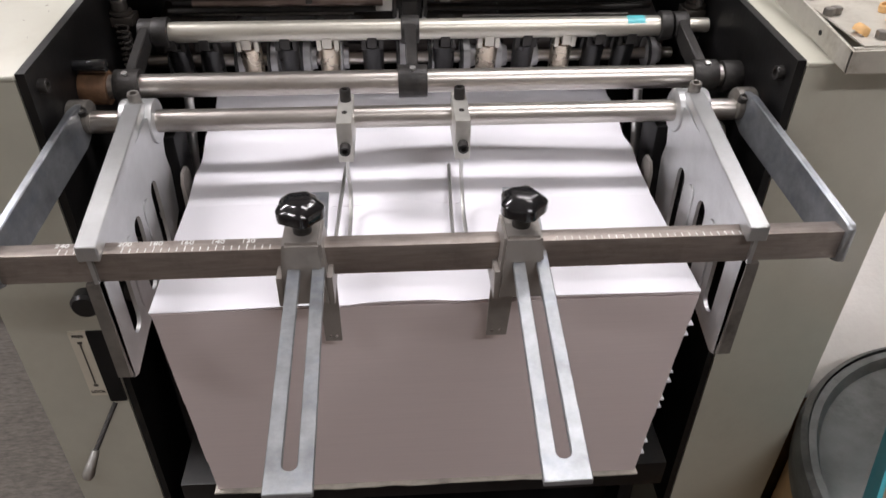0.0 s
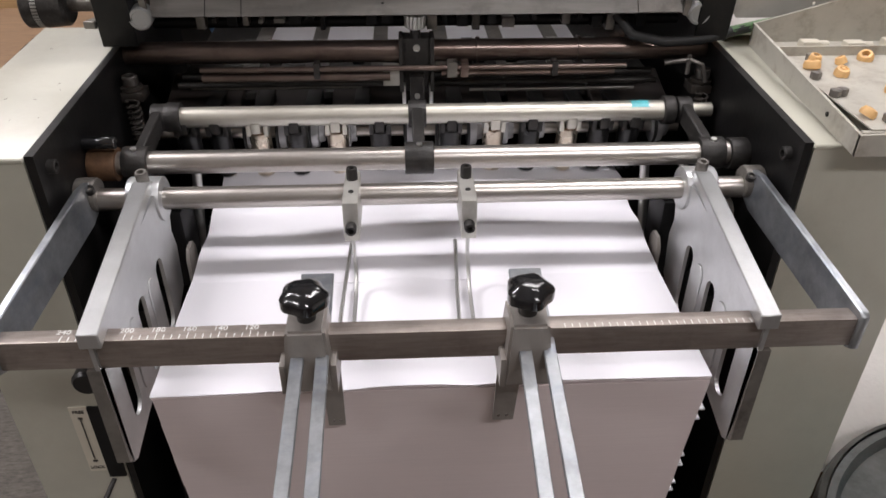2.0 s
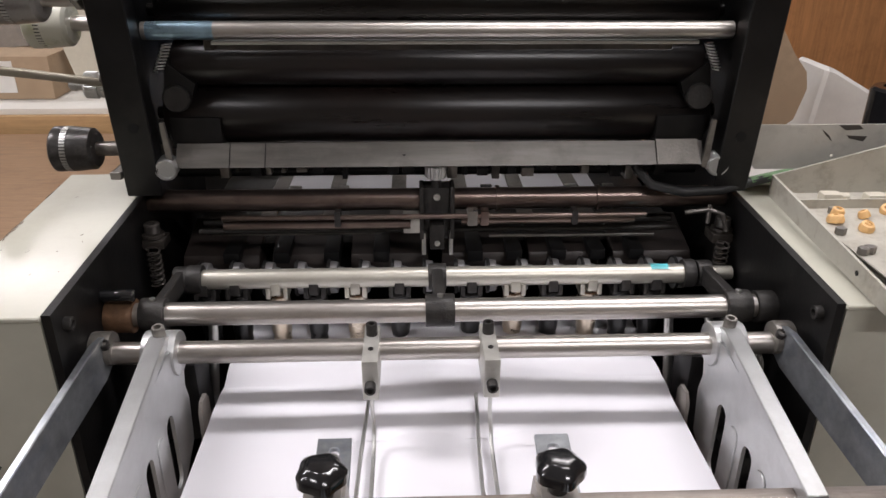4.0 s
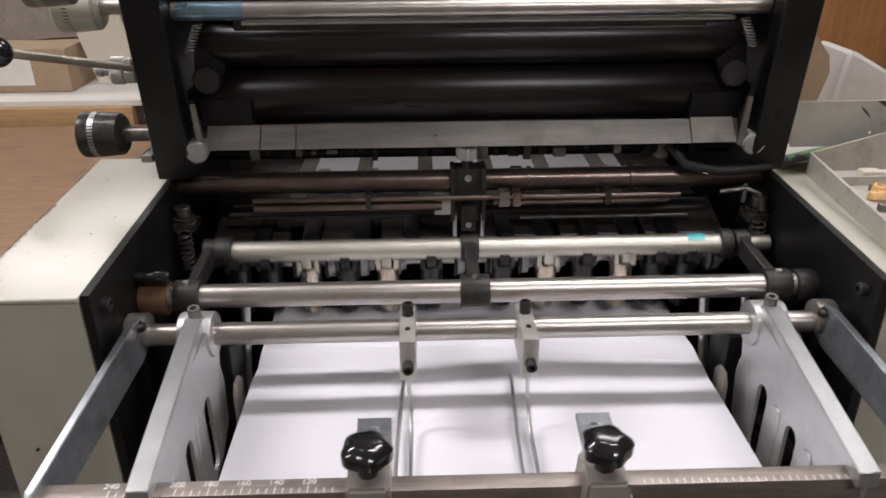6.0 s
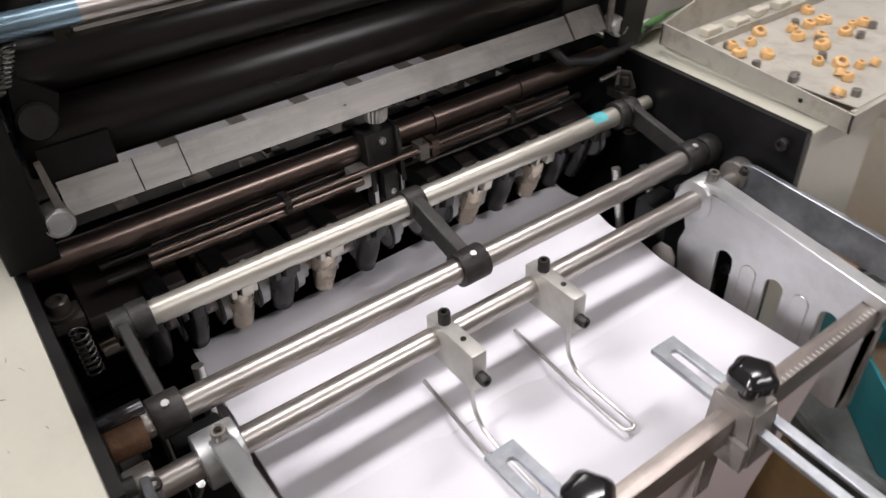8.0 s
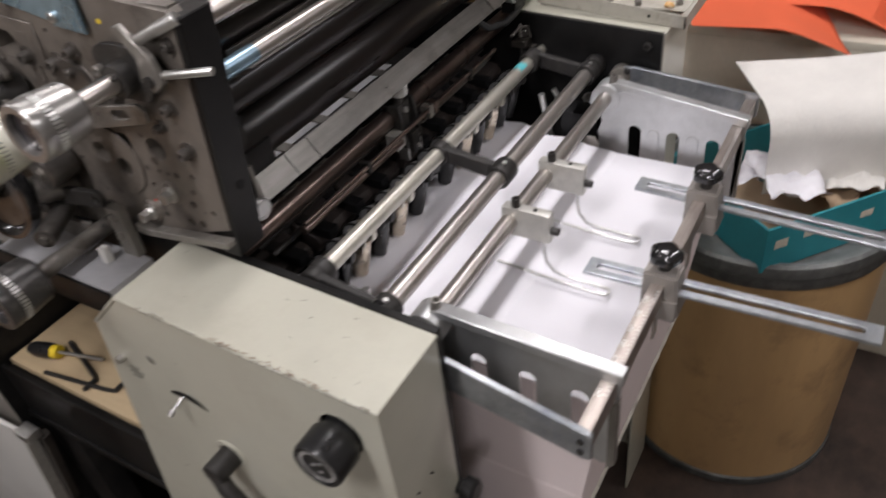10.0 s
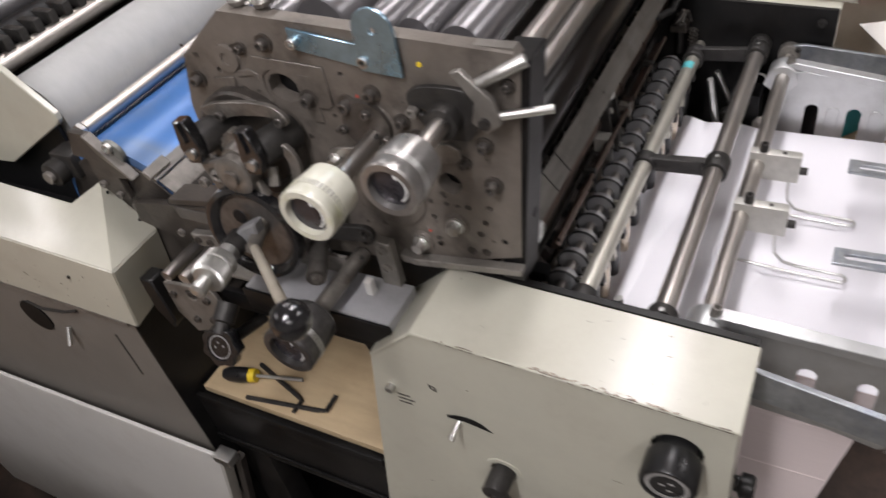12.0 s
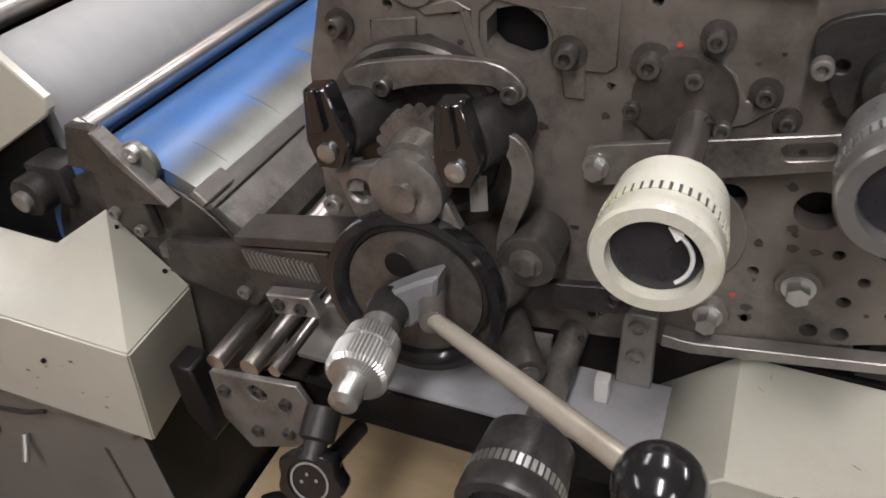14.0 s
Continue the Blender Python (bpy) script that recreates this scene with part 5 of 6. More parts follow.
# slotted link arm
la = part("slotted_link", plate(B(), [(0.4877, 1.0042), (0.4846, 1.0104), (0.4797, 1.0123), (0.365, 1.0346), (0.357, 1.030), (0.357, 1.021), (0.361, 1.018), (0.4787, 0.9893), (0.4859, 0.9931)], [slot2((0.3963, 1.0204), (0.3826, 1.0231), 0.0042, 6)], "x", X0 - 0.012, X0 - 0.008, 0.0006), "machined", U, "long grey slotted link arm")
nut("link_nut", (X0 - 0.012, 0.4805, 1.0008), (-1, 0, 0), 0.005, 0.008, la)
# blue smeared plate and ear on top of the frame
part("gauge_plate", plate(B(), [(0.499, 1.099), (0.424, 1.087), (0.424, 1.107), (0.499, 1.117)], [], "x", X0 - 0.003, X0 - 0.0005, 0.0005), "blue_tint", U, "zinc gauge plate smeared with blue ink")
for y, z in ((0.494, 1.106), (0.43, 1.096)):
    bolt("gauge_screw", (X0 - 0.003, y, z), (-1, 0, 0), 0.0045, 0.006, U, "satin")
ear = [(0.398, 1.085), (0.434, 1.088), (0.434, 1.12)] + [(0.416 + 0.018 * math.cos(a), 1.122 + 0.018 * math.sin(a)) for a in np.linspace(0.1, math.pi - 0.1, 12)] + [(0.398, 1.12)]
part("ear_plate", plate(B(), ear, [circle2(0.416, 1.122, 0.0028, 10)], "x", X0 - 0.006, X0 - 0.003, 0.0005), "blue_tint", U, "rounded zinc ear with ink stains")
part("top_ledge", box(B(), -0.291, -0.281, 0.31, 0.43, 1.108, 1.112), "frame_light", U)
part("yellow_dot", cyl(B(), (X0, 0.385, 1.095), (X0 - 0.0006, 0.385, 1.095), 0.0022, None, 10), "yellow", U)
for y in (0.555, 0.53):
    part("thumb_screw", lathe(B(), (-0.279, y, 1.126), (-0.2, 0, 1), [(-0.012, 0.003), (0, 0.003), (0.002, 0.009), (0.006, 0.0095), (0.009, 0.006), (0.009, 0)], 20), "frame_light", U)
# clamping levers, their arc bracket and hubs
for y in (0.606, 0.537):
    hb = part("clamp_hub", cyl(B(), (-0.298, y - 0.010, 1.018), (-0.336, y, 1.020), 0.0165, 0.015, 28, 0.0015), "iron", U, "black wedge-shaped clamp lever on a dark hub")
    w = plate(B(), [(y + 0.0085, 1.046), (y - 0.0045, 1.048), (y - 0.0125, 1.020), (y - 0.007, 1.004), (y + 0.008, 1.002), (y + 0.0125, 1.018)], [], "x", -0.348, -0.336, 0.0012)
    part("clamp_lever", w, "gloss_black", hb)
    part("lever_rib", plate(B(), [(y + 0.004, 1.047), (y + 0.000, 1.048), (y - 0.002, 1.026), (y + 0.006, 1.024)], [], "x", -0.351, -0.347, 0.0006), "gloss_black", hb)
    bolt("clamp_screw", (-0.348, y, 1.0135), (-1, 0, 0), 0.0052, 0.003, hb, "satin", False)
    part("stud", cyl(B(), (-0.33, y - 0.003, 1.0), (-0.338, y - 0.006, 0.985), 0.005, None, 6), "frame_light", hb)
arc = [(0.6107, 1.0411), (0.5983, 1.0468), (0.5758, 1.0512), (0.5518, 1.0539), (0.532, 1.0538), (0.5245, 1.0520), (0.5198, 1.0494), (0.5155, 1.0455), (0.5132, 1.0416), (0.5135, 1.0380), (0.5155, 1.0356), (0.518, 1.0345),
       (0.5203, 1.0350), (0.5235, 1.0382), (0.5298, 1.0415), (0.540, 1.0413), (0.55, 1.0406), (0.565, 1.0385), (0.5746, 1.0365), (0.5845, 1.0333), (0.5919, 1.0306), (0.6002, 1.0330), (0.6080, 1.0345)]
ab = part("arc_bracket", plate(B(), arc, [], "x", -0.316, -0.311, 0.0006), "machined", U, "curved grey steel bracket")
for y, z in ((0.5196, 1.0401), (0.5871, 1.0367)):
    bolt("bracket_screw", (-0.316, y, z), (-1, 0, 0), 0.0048, 0.005, ab, "bolt_dark")
arm2 = [(0.5201, 1.023), (0.5155, 1.0212), (0.5118, 1.0181), (0.5085, 1.0120), (0.5067, 1.0058), (0.5070, 0.9975), (0.5089, 0.9892), (0.5118, 0.9800), (0.5157, 0.9705), (0.5195, 0.9605), (0.5225, 0.9506),
        (0.5288, 0.9522), (0.5270, 0.9620), (0.5245, 0.9724), (0.5218, 0.9815), (0.5197, 0.9906), (0.5185, 0.9975), (0.5181, 1.004), (0.5195, 1.0090), (0.5224, 1.0135)]
part("curved_arm", plate(B(), arm2, [], "x", -0.326, -0.321, 0.0006), "machined", U, "curved steel arm")
part("wheel_rim", lathe(B(), (-0.297, 0.575, 1.000), (-1, 0, 0), [(0, 0), (0, 0.056), (0.009, 0.056), (0.011, 0.0535), (0.011, 0.045), (0.006, 0.043), (0.006, 0)], 56), "frame_dark", U)
# worm gear and collar above the hub
gear = B()
lathe(gear, (-0.318, 0.566, 1.006), (-1, 0, 0), [(0, 0), (0, 0.024), (0.010, 0.024), (0.010, 0.016), (0.022, 0.014), (0.022, 0)], 60)
for i, v in enumerate(gear.verts):
    d = V(0, v.co.y - 0.566, v.co.z - 1.006)
    if d.length > 0.022 and i % 3 == 0:
        v.co -= d * 0.10
part("worm_gear", gear, "machined", U, "toothed worm gear", 20)
cl = part("collar_plate", plate(B(), [(0.61, 0.998), (0.585, 1.006), (0.550, 0.995), (0.540, 0.972), (0.565, 0.962), (0.602, 0.970)], [circle2(0.5957, 0.9879, 0.0065, 18)], "x", -0.342, -0.334, 0.0015), "machined", U)
bolt("collar_screw", (-0.342, 0.575, 0.981), (-1, 0, 0), 0.0062, 0.005, cl, "satin", False)
bolt("collar_screw", (-0.342, 0.612, 0.978), (-1, 0, 0), 0.005, 0.005, cl, "frame_light")
part("collar_drum", lathe(B(), (-0.334, 0.566, 0.996), (-1, 0, 0), [(0, 0), (0, 0.020), (0.014, 0.020), (0.016, 0.017), (0.016, 0.008), (0.020, 0.008), (0.020, 0)], 36), "machined", U)
# hub disc with cup, handle rod and black ball
HUB = V(-0.350, 0.568, 0.931)
ax = V(-1, -0.06, 0.10).normalized()
hub = part("hub_disc", lathe(B(), HUB - ax * 0.008, ax, [(0, 0), (0, 0.050), (0.006, 0.0515), (0.012, 0.0505), (0.013, 0.046), (0.010, 0.041), (0.006, 0.039), (0.002, 0.022), (0.002, 0)], 56), "gloss_black", U, "black cupped hub disc with ball-ended lever")
part("hub_dish", lathe(B(), HUB - ax * 0.004, ax, [(0, 0), (0, 0.0385), (0.003, 0.039), (0.0035, 0.036), (0.0015, 0.0), ], 40), "bolt_dark", hub)
part("hub_hole", lathe(B(), HUB + V(-0.0035, 0.0045, 0.0225), ax, [(0, 0), (0.0006, 0.0078), (0.0012, 0.0072), (0.0012, 0)], 24), "black", hub)
part("hub_boss", sweep(B(), [HUB + V(0.004, -0.012, 0.012), HUB + V(-0.014, -0.018, 0.010), HUB + V(-0.029, -0.025, 0.0115)], 0.0068, 16), "machined", hub)
wd = plate(B(), [(0.5895, 0.9301), (0.5758, 0.9418), (0.5579, 0.954), (0.544, 0.9618), (0.5481, 0.9371), (0.5634, 0.9207), (0.5759, 0.9163), (0.5918, 0.916)], [], "x", -0.3665, -0.353, 0.002)
part("hub_web", wd, "disc_grey", hub)
part("handle_rod", cyl(B(), (-0.375, 0.545, 0.9415), (-0.466, 0.425, 0.985), 0.0044, 0.0050, 24), "rod_plain", hub, "plain steel lever rod")
part("handle_ball", lathe(B(), V(-0.469, 0.421, 0.986) - V(-0.6, -0.75, 0.29).normalized() * 0.0155, V(-0.6, -0.75, 0.29), [(0, 0)] + [(0.0155 - 0.0155 * math.cos(a), 0.0155 * math.sin(a)) for a in np.linspace(0.25, math.pi - 0.01, 16)] + [(0.031, 0)], 36), "gloss_black", hub, "glossy black ball grip", 60)
# knurled adjusting screw
ka = V(-0.93, -0.13, 0.05).normalized()
k0 = V(-0.381, 0.5720, 0.9340)
kk = B()
lathe(kk, k0, ka, [(0, 0), (0, 0.010), (0.010, 0.010), (0.011, 0.0145), (0.020, 0.0150), (0.0205, 0.0135), (0.023, 0.0135), (0.0235, 0.0162), (0.037, 0.0162), (0.039, 0.0140), (0.041, 0.007), (0.047, 0.0062), (0.048, 0.0078), (0.055, 0.0072), (0.057, 0.003), (0.057, 0)], 96)
for i, v in enumerate(kk.verts):
    d = v.co - k0
    rr = d - ka * d.dot(ka)
    if rr.length > 0.0134 and i % 2:
        v.co -= rr * 0.06
part("knurled_screw", kk, "satin", U, "bright knurled adjusting screw", 18)
part("screw_socket", lathe(B(), k0 - ka * 0.02, ka, [(0, 0), (0, 0.011), (0.02, 0.011), (0.02, 0)], 24), "iron", U)
# rack plate and brackets towards the delivery
rk = part("rack_plate", plate(B(), [(0.781, 0.874), (0.774, 0.902), (0.640, 0.921), (0.643, 0.896), (0.66, 0.880), (0.70, 0.872), (0.71, 0.858), (0.74, 0.862)], [circle2(0.715, 0.872, 0.0035, 10)], "x", -0.322, -0.312, 0.001), "frame_dark", U, "dark rack plate with fine teeth")
for i in range(16):
    part("rack_tooth", plate(B(), [(0.704 - 0.0034 * i, 0.911), (0.7055 - 0.0034 * i, 0.911), (0.702 - 0.0034 * i, 0.897), (0.7005 - 0.0034 * i, 0.897)], [], "x", -0.3245, -0.321), "frame_light", rk)
bolt("rack_screw", (-0.322, 0.715, 0.872), (-1, 0, 0), 0.005, 0.004, rk, "frame_light")
part("top_slide", plate(B(), [(0.71, 0.914), (0.71, 0.921), (0.61, 0.937), (0.61, 0.929)], [], "x", -0.324, -0.296, 0.0006), "frame_dark", U)
sb1 = part("screw_block", plate(B(), [(0.690, 0.884), (0.655, 0.889), (0.650, 0.872), (0.686, 0.868)], [], "x", -0.332, -0.322, 0.001), "frame_light", U)
for y in (0.680, 0.663):
    bolt("block_screw", (-0.332, y, 0.878), (-1, 0, 0), 0.0045, 0.003, sb1, "frame_dark")
part("cover_strip", box(B(), -0.345, -0.300, 0.602, 0.665, 0.846, 0.850, 0.001), "frame_light", U)
part("cover_face", plate(B(), [(0.665, 0.846), (0.50, 0.846), (0.50, 0.885), (0.60, 0.880), (0.665, 0.866)], [], "x", -0.316, -0.312), "frame_light", U)
sb0 = part("swing_bracket", plate(B(), [(0.839, 0.979), (0.816, 0.979), (0.803, 0.9555), (0.768, 0.926), (0.793, 0.923), (0.791, 0.8936), (0.813, 0.8925), (0.832, 0.906), (0.830, 0.943), (0.853, 0.945)], [], "x", -0.312, -0.304, 0.001), "frame_dark", U, "dark cast bracket at the rod's end")
part("bracket_edge", plate(B(), [(0.8155, 0.9775), (0.812, 0.9775), (0.766, 0.928), (0.768, 0.9262), (0.803, 0.9565)], [], "x", -0.315, -0.303, 0.0005), "frame_light", sb0)
for y, z in ((0.822, 0.912), (0.803, 0.900)):
    bolt("bracket_screw", (-0.312, y, z), (-1, 0, 0), 0.0045, 0.005, sb0, "frame_light")
part("bearing_end", cyl(B(), (-0.306, 0.792, 0.952), (-0.300, 0.792, 0.952), 0.016, None, 24, 0.001), "stained_plate", sb0)
bolt("bearing_bolt", (-0.306, 0.790, 0.962), (-1, 0, 0), 0.006, 0.005, sb0, "satin")
part("bracket_block", box(B(), -0.31, -0.282, 0.868, 0.905, 0.905, 0.938, 0.004), "iron", U)
part("bracket_block", cyl(B(), (-0.325, 0.895, 0.917), (-0.285, 0.895, 0.917), 0.016, None, 24, 0.003), "iron", U)
bolt("bracket_nut", (-0.325, 0.895, 0.917), (-1, 0, 0), 0.008, 0.006, U, "frame_light", False)
part("rod_nut", cyl(B(), (-0.277, 0.868, 0.953), (-0.283, 0.868, 0.953), 0.0105, None, 6), "satin", U)
part("edge_foot", box(B(), -0.316, -0.304, 0.745, 0.79, 0.880, 0.890, 0.001), "frame_light", U)
for y, z, r in ((0.723, 0.838, 0.0070), (0.694, 0.842, 0.0072), (0.673, 0.846, 0.0045)):
    part("cross_pin", cyl(B(), (-0.362, y, z), (-0.27, y, z), r, None, 20), "steel", U)
part("link_block", plate(B(), [(0.755, 0.838), (0.736, 0.838), (0.732, 0.775), (0.742, 0.758), (0.757, 0.79)], [], "x", -0.374, -0.352, 0.002), "black_wall", U)
lp = part("link_plate", plate(B(), [(0.728, 0.832), (0.655, 0.842), (0.648, 0.825), (0.655, 0.785), (0.675, 0.772), (0.712, 0.756), (0.730, 0.785)], [circle2(0.690, 0.823, 0.0075, 14)], "x", -0.366, -0.361, 0.0008), "frame_light", U, "grey steel link plate with screws")
for y, z in ((0.718, 0.818), (0.667, 0.822), (0.700, 0.782), (0.672, 0.790), (0.690, 0.823)):
    bolt("link_screw", (-0.366 if z != 0.823 else -0.363, y, z), (-1, 0, 0), 0.0045, 0.004, lp, "frame_dark")
part("rail", box(B(), -0.352, -0.345, 0.455, 0.66, 0.805, 0.831, 0.001), "black_wall", U)
for y in (0.60, 0.55, 0.48):
    bolt("rail_screw", (-0.352, y, 0.818), (-1, 0, 0), 0.003, 0.002, U, "frame_dark")
part("joint", lathe(B(), (-0.362, 0.64, 0.822), (-0.9, -0.1, -0.5), [(0, 0), (0, 0.012), (0.02, 0.012), (0.022, 0.008), (0.034, 0.008), (0.034, 0)], 20), "iron", U)
# star knob
sk = B()
rows = []
sa = V(-0.9, -0.05, 0.4).normalized()
q = Matrix.Translation(V(-0.385, 0.637, 0.787)) @ sa.to_track_quat("Z", "Y").to_matrix().to_4x4()
n = 56
for d, k in ((0, 0.75), (0.003, 0.95), (0.013, 1.0), (0.016, 0.93), (0.016, 0.68), (0.0145, 0.66)):
    rows.append([sk.verts.new(q @ V(k * (0.0235 + 0.0018 * (math.cos(7 * 2 * math.pi * i / n) if k > 0.7 else 0)) * math.cos(2 * math.pi * i / n), k * (0.0235 + 0.0018 * (math.cos(7 * 2 * math.pi * i / n) if k > 0.7 else 0)) * math.sin(2 * math.pi * i / n), d)) for i in range(n)])
for a, b in zip(rows, rows[1:]):
    for i in range(n):
        sk.faces.new((a[i], a[(i + 1) % n], b[(i + 1) % n], b[i]))
sk.faces.new(rows[0][::-1])
sk.faces.new(rows[-1])
sn = part("star_knob", sk, "gloss_black", U, "black lobed knob with white scale ring", 50)
part("knob_scale", lathe(B(), V(-0.385, 0.637, 0.787) + sa * 0.0148, sa, [(0, 0.0125), (0, 0.0140), (0.0004, 0.0140), (0.0004, 0.0125)], 40), "grey_mark", sn)
for a in (0.4, 1.9, 3.3):
    c = V(0.0055 * math.cos(a), 0.0055 * math.sin(a), 0.0150)
    part("knob_mark", lathe(B(), q @ c, sa, [(0, 0), (0, 0.0013), (0.0004, 0.0013), (0.0004, 0)], 6), "grey_mark", sn)
part("knob_stem", cyl(B(), (-0.33, 0.64, 0.765), (-0.386, 0.637, 0.787), 0.0065, None, 16), "iron", sn)
# upright bracket, ledge and metal box in front of the frame
ub = part("upright_bracket", plate(B(), [(0.462, 0.862), (0.4415, 0.862), (0.4425, 0.917), (0.460, 0.917)], [], "x", -0.316, -0.306, 0.0008), "frame_light", U, "upright grey bracket with two socket screws")
for z in (0.908, 0.886):
    bolt("bracket_screw", (-0.316, 0.4515, z), (-1, 0, 0), 0.0052, 0.003, ub, "frame_light")
part("lower_ledge", plate(B(), [(0.44, 0.897), (0.424, 0.895), (0.318, 0.910), (0.318, 0.903), (0.424, 0.887), (0.44, 0.888)], [], "x", -0.306, -0.296, 0.0006), "frame_light", U)
part("plate_box", box(B(), -0.362, -0.310, 0.430, 0.600, 0.838, 0.862, 0.001), "pale_box", U, "flat grey metal box")
part("plate_box_side", box(B(), -0.3655, -0.3625, 0.428, 0.602, 0.832, 0.8605, 0.0006), "black_wall", U)
part("cross_shaft", cyl(B(), (-0.30, 0.49, 0.88), (-0.39, 0.49, 0.88), 0.0085, None, 24), "machined", U)
part("small_block", box(B(), -0.335, -0.327, 0.462, 0.470, 0.8625, 0.880, 0.001), "white_panel", U)
for a, b, r in (((-0.31, 0.53, 0.90), (-0.36, 0.50, 0.90), 0.010), ((-0.30, 0.52, 0.92), (-0.335, 0.53, 0.93), 0.014), ((-0.30, 0.51, 0.95), (-0.33, 0.51, 0.95), 0.016)):
    part("link_hub", cyl(B(), a, b, r, None, 28, 0.0012), "bolt_dark", U)
    nut("hub_screw", b, Vector(b) - Vector(a), r * 0.42, 0.004, U, "machined")
# added black box that stands for the shade under the unit
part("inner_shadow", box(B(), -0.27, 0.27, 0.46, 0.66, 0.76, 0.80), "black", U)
part("arm_link", plate(B(), slot2((0.53, 0.915), (0.465, 0.925), 0.009, 8), [circle2(0.465, 0.925, 0.004, 10)], "x", -0.318, -0.312, 0.0008), "iron", U)
# base under the unit
part("base_beam", box(B(), -0.368, -0.362, 0.50, 0.795, 0.50, 0.600, 0.001), "black_wall", U, "black steel base beam")
part("base_beam_top", box(B(), -0.368, -0.18, 0.50, 0.795, 0.585, 0.590), "black_wall", U)
part("base_lip", box(B(), -0.372, -0.3685, 0.50, 0.795, 0.500, 0.512, 0.0008), "black_wall", U)
part("leg", box(B(), -0.365, -0.33, 0.72, 0.78, FLOOR + 0.002, 0.50, 0.002), "black_wall", U)
part("leg", box(B(), -0.30, -0.26, 0.56, 0.60, FLOOR + 0.002, 0.50, 0.002), "black_wall", U)
# added black panel that keeps the open base dark, shade put into its colour
part("base_shade_panel", box(B(), -0.19, -0.185, 0.50, 0.85, FLOOR + 0.002, 0.80), "black", U)
part("leg", box(B(), 0.25, 0.29, 0.60, 0.66, FLOOR + 0.002, 0.80, 0.002), "black_wall", U)

# ---- delivery unit ----
dv = thing("delivery_unit", (-0.3, 1.1, FLOOR), "cream-painted delivery end of an offset press", "delivery unit")
b = B()
# cover with a sloping, notched top
vs = [b.verts.new(p) for p in ((-0.389, 0.768, 0.857), (-0.303, 0.788, 0.843), (-0.304, 0.844, 0.904), (-0.337, 0.866, 0.892), (-0.338, 1.08, 0.905), (-0.338, 1.75, 0.93), (-0.389, 1.75, 0.885),
                               (-0.392, 0.780, 0.767), (-0.303, 0.800, 0.765), (-0.303, 1.75, 0.765), (-0.392, 1.75, 0.767))]
for f in ((0, 1, 2), (0, 2, 3), (0, 3, 4), (0, 4, 5, 6), (0, 7, 8, 1), (0, 6, 10, 7), (1, 8, 9, 5), (1, 5, 4), (1, 4, 3), (1, 3, 2), (5, 9, 10, 6), (7, 10, 9, 8)):
    b.faces.new([vs[k] for k in f])
bmesh.ops.recalc_face_normals(b, faces=b.faces)
b.verts.index_update()
es = [e for e in b.edges if {e.verts[0].index, e.verts[1].index} in ({0, 1}, {0, 6}, {0, 7}, {1, 8})]
bmesh.ops.bevel(b, geom=es, offset=0.0015, segments=2, affect="EDGES")
dc = part("side_cover", b, "cream_paint", dv, "cream-painted side cover with small holes")
for y, z, x in ((0.834, 0.892, -0.310), (0.802, 0.8575, -0.310), (0.812, 0.8695, -0.330)):
    part("cover_hole", cyl(B(), (x, y + 0.002, z - 0.003), (x, y - 0.0014, z + 0.0026), 0.0021, None, 10), "black", dc)
part("cover_hole", cyl(B(), (-0.388, 0.86, 0.825), (-0.3925, 0.86, 0.825), 0.0018, None, 10), "black", dc)
rnd = random.Random(19)
for i in range(26):
    y, z, a = rnd.uniform(0.80, 1.10), rnd.uniform(0.775, 0.855), rnd.uniform(0.0006, 0.0022)
    x = -0.3895 - (0.857 - z) * 0.0333 - 0.0004
    part("paint_chip", plate(B(), [(y - a, z), (y, z + a * 0.5), (y + a * 1.4, z + a * 0.1), (y, z - a * 0.6)], [], "x", x - 0.0002, x), "chip", dc)
uc = plate(B(), [(0.861, 0.991), (0.925, 1.0527), (0.985, 1.095), (1.75, 1.14), (1.75, 0.895), (1.04, 0.898), (1.004, 0.901), (0.866, 0.977), (0.861, 0.983)], [], "x", -0.302, -0.294, 0.0012)
part("upper_cover", uc, "cream_paint", dv, "cream-painted upper cover")
# added black boxes; their colour stands for the shaded gap between the covers
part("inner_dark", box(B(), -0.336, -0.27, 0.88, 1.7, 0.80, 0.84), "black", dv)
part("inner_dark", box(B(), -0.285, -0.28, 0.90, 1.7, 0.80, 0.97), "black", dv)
bd = part("body_panel", plate(B(), [(0.80, 0.766), (1.75, 0.766), (1.75, 0.20), (0.80, 0.20)], [circle2(1.02, 0.70, 0.028, 24)], "x", -0.386, -0.380), "grey_body", dv, "grey steel body panel")
part("panel_front", plate(B(), [(-0.386, 0.766), (-0.19, 0.766), (-0.19, FLOOR + 0.002), (-0.386, FLOOR + 0.002)], [], "y", 0.796, 0.800), "black_wall", dv, "black front plate")
part("panel_trim", box(B(), -0.3925, -0.386, 0.80, 1.75, 0.760, 0.766), "frame_light", dv)
part("panel_slit", box(B(), -0.387, -0.3858, 0.852, 0.855, 0.64, 0.72), "dark_mark", dv)
part("port", cyl(B(), (-0.388, 1.02, 0.70), (-0.35, 1.02, 0.70), 0.0275, None, 28), "black", dv)
part("dangling_strip", sweep(B(), [(-0.390, 0.90, 0.752), (-0.394, 0.92, 0.748), (-0.398, 0.96, 0.745), (-0.397, 0.99, 0.748)], 0.002, 8), "iron", dv)
part("latch_pin", cyl(B(), (-0.388, 0.955, 0.70), (-0.402, 0.95, 0.68), 0.0035, None, 12), "satin", dv)
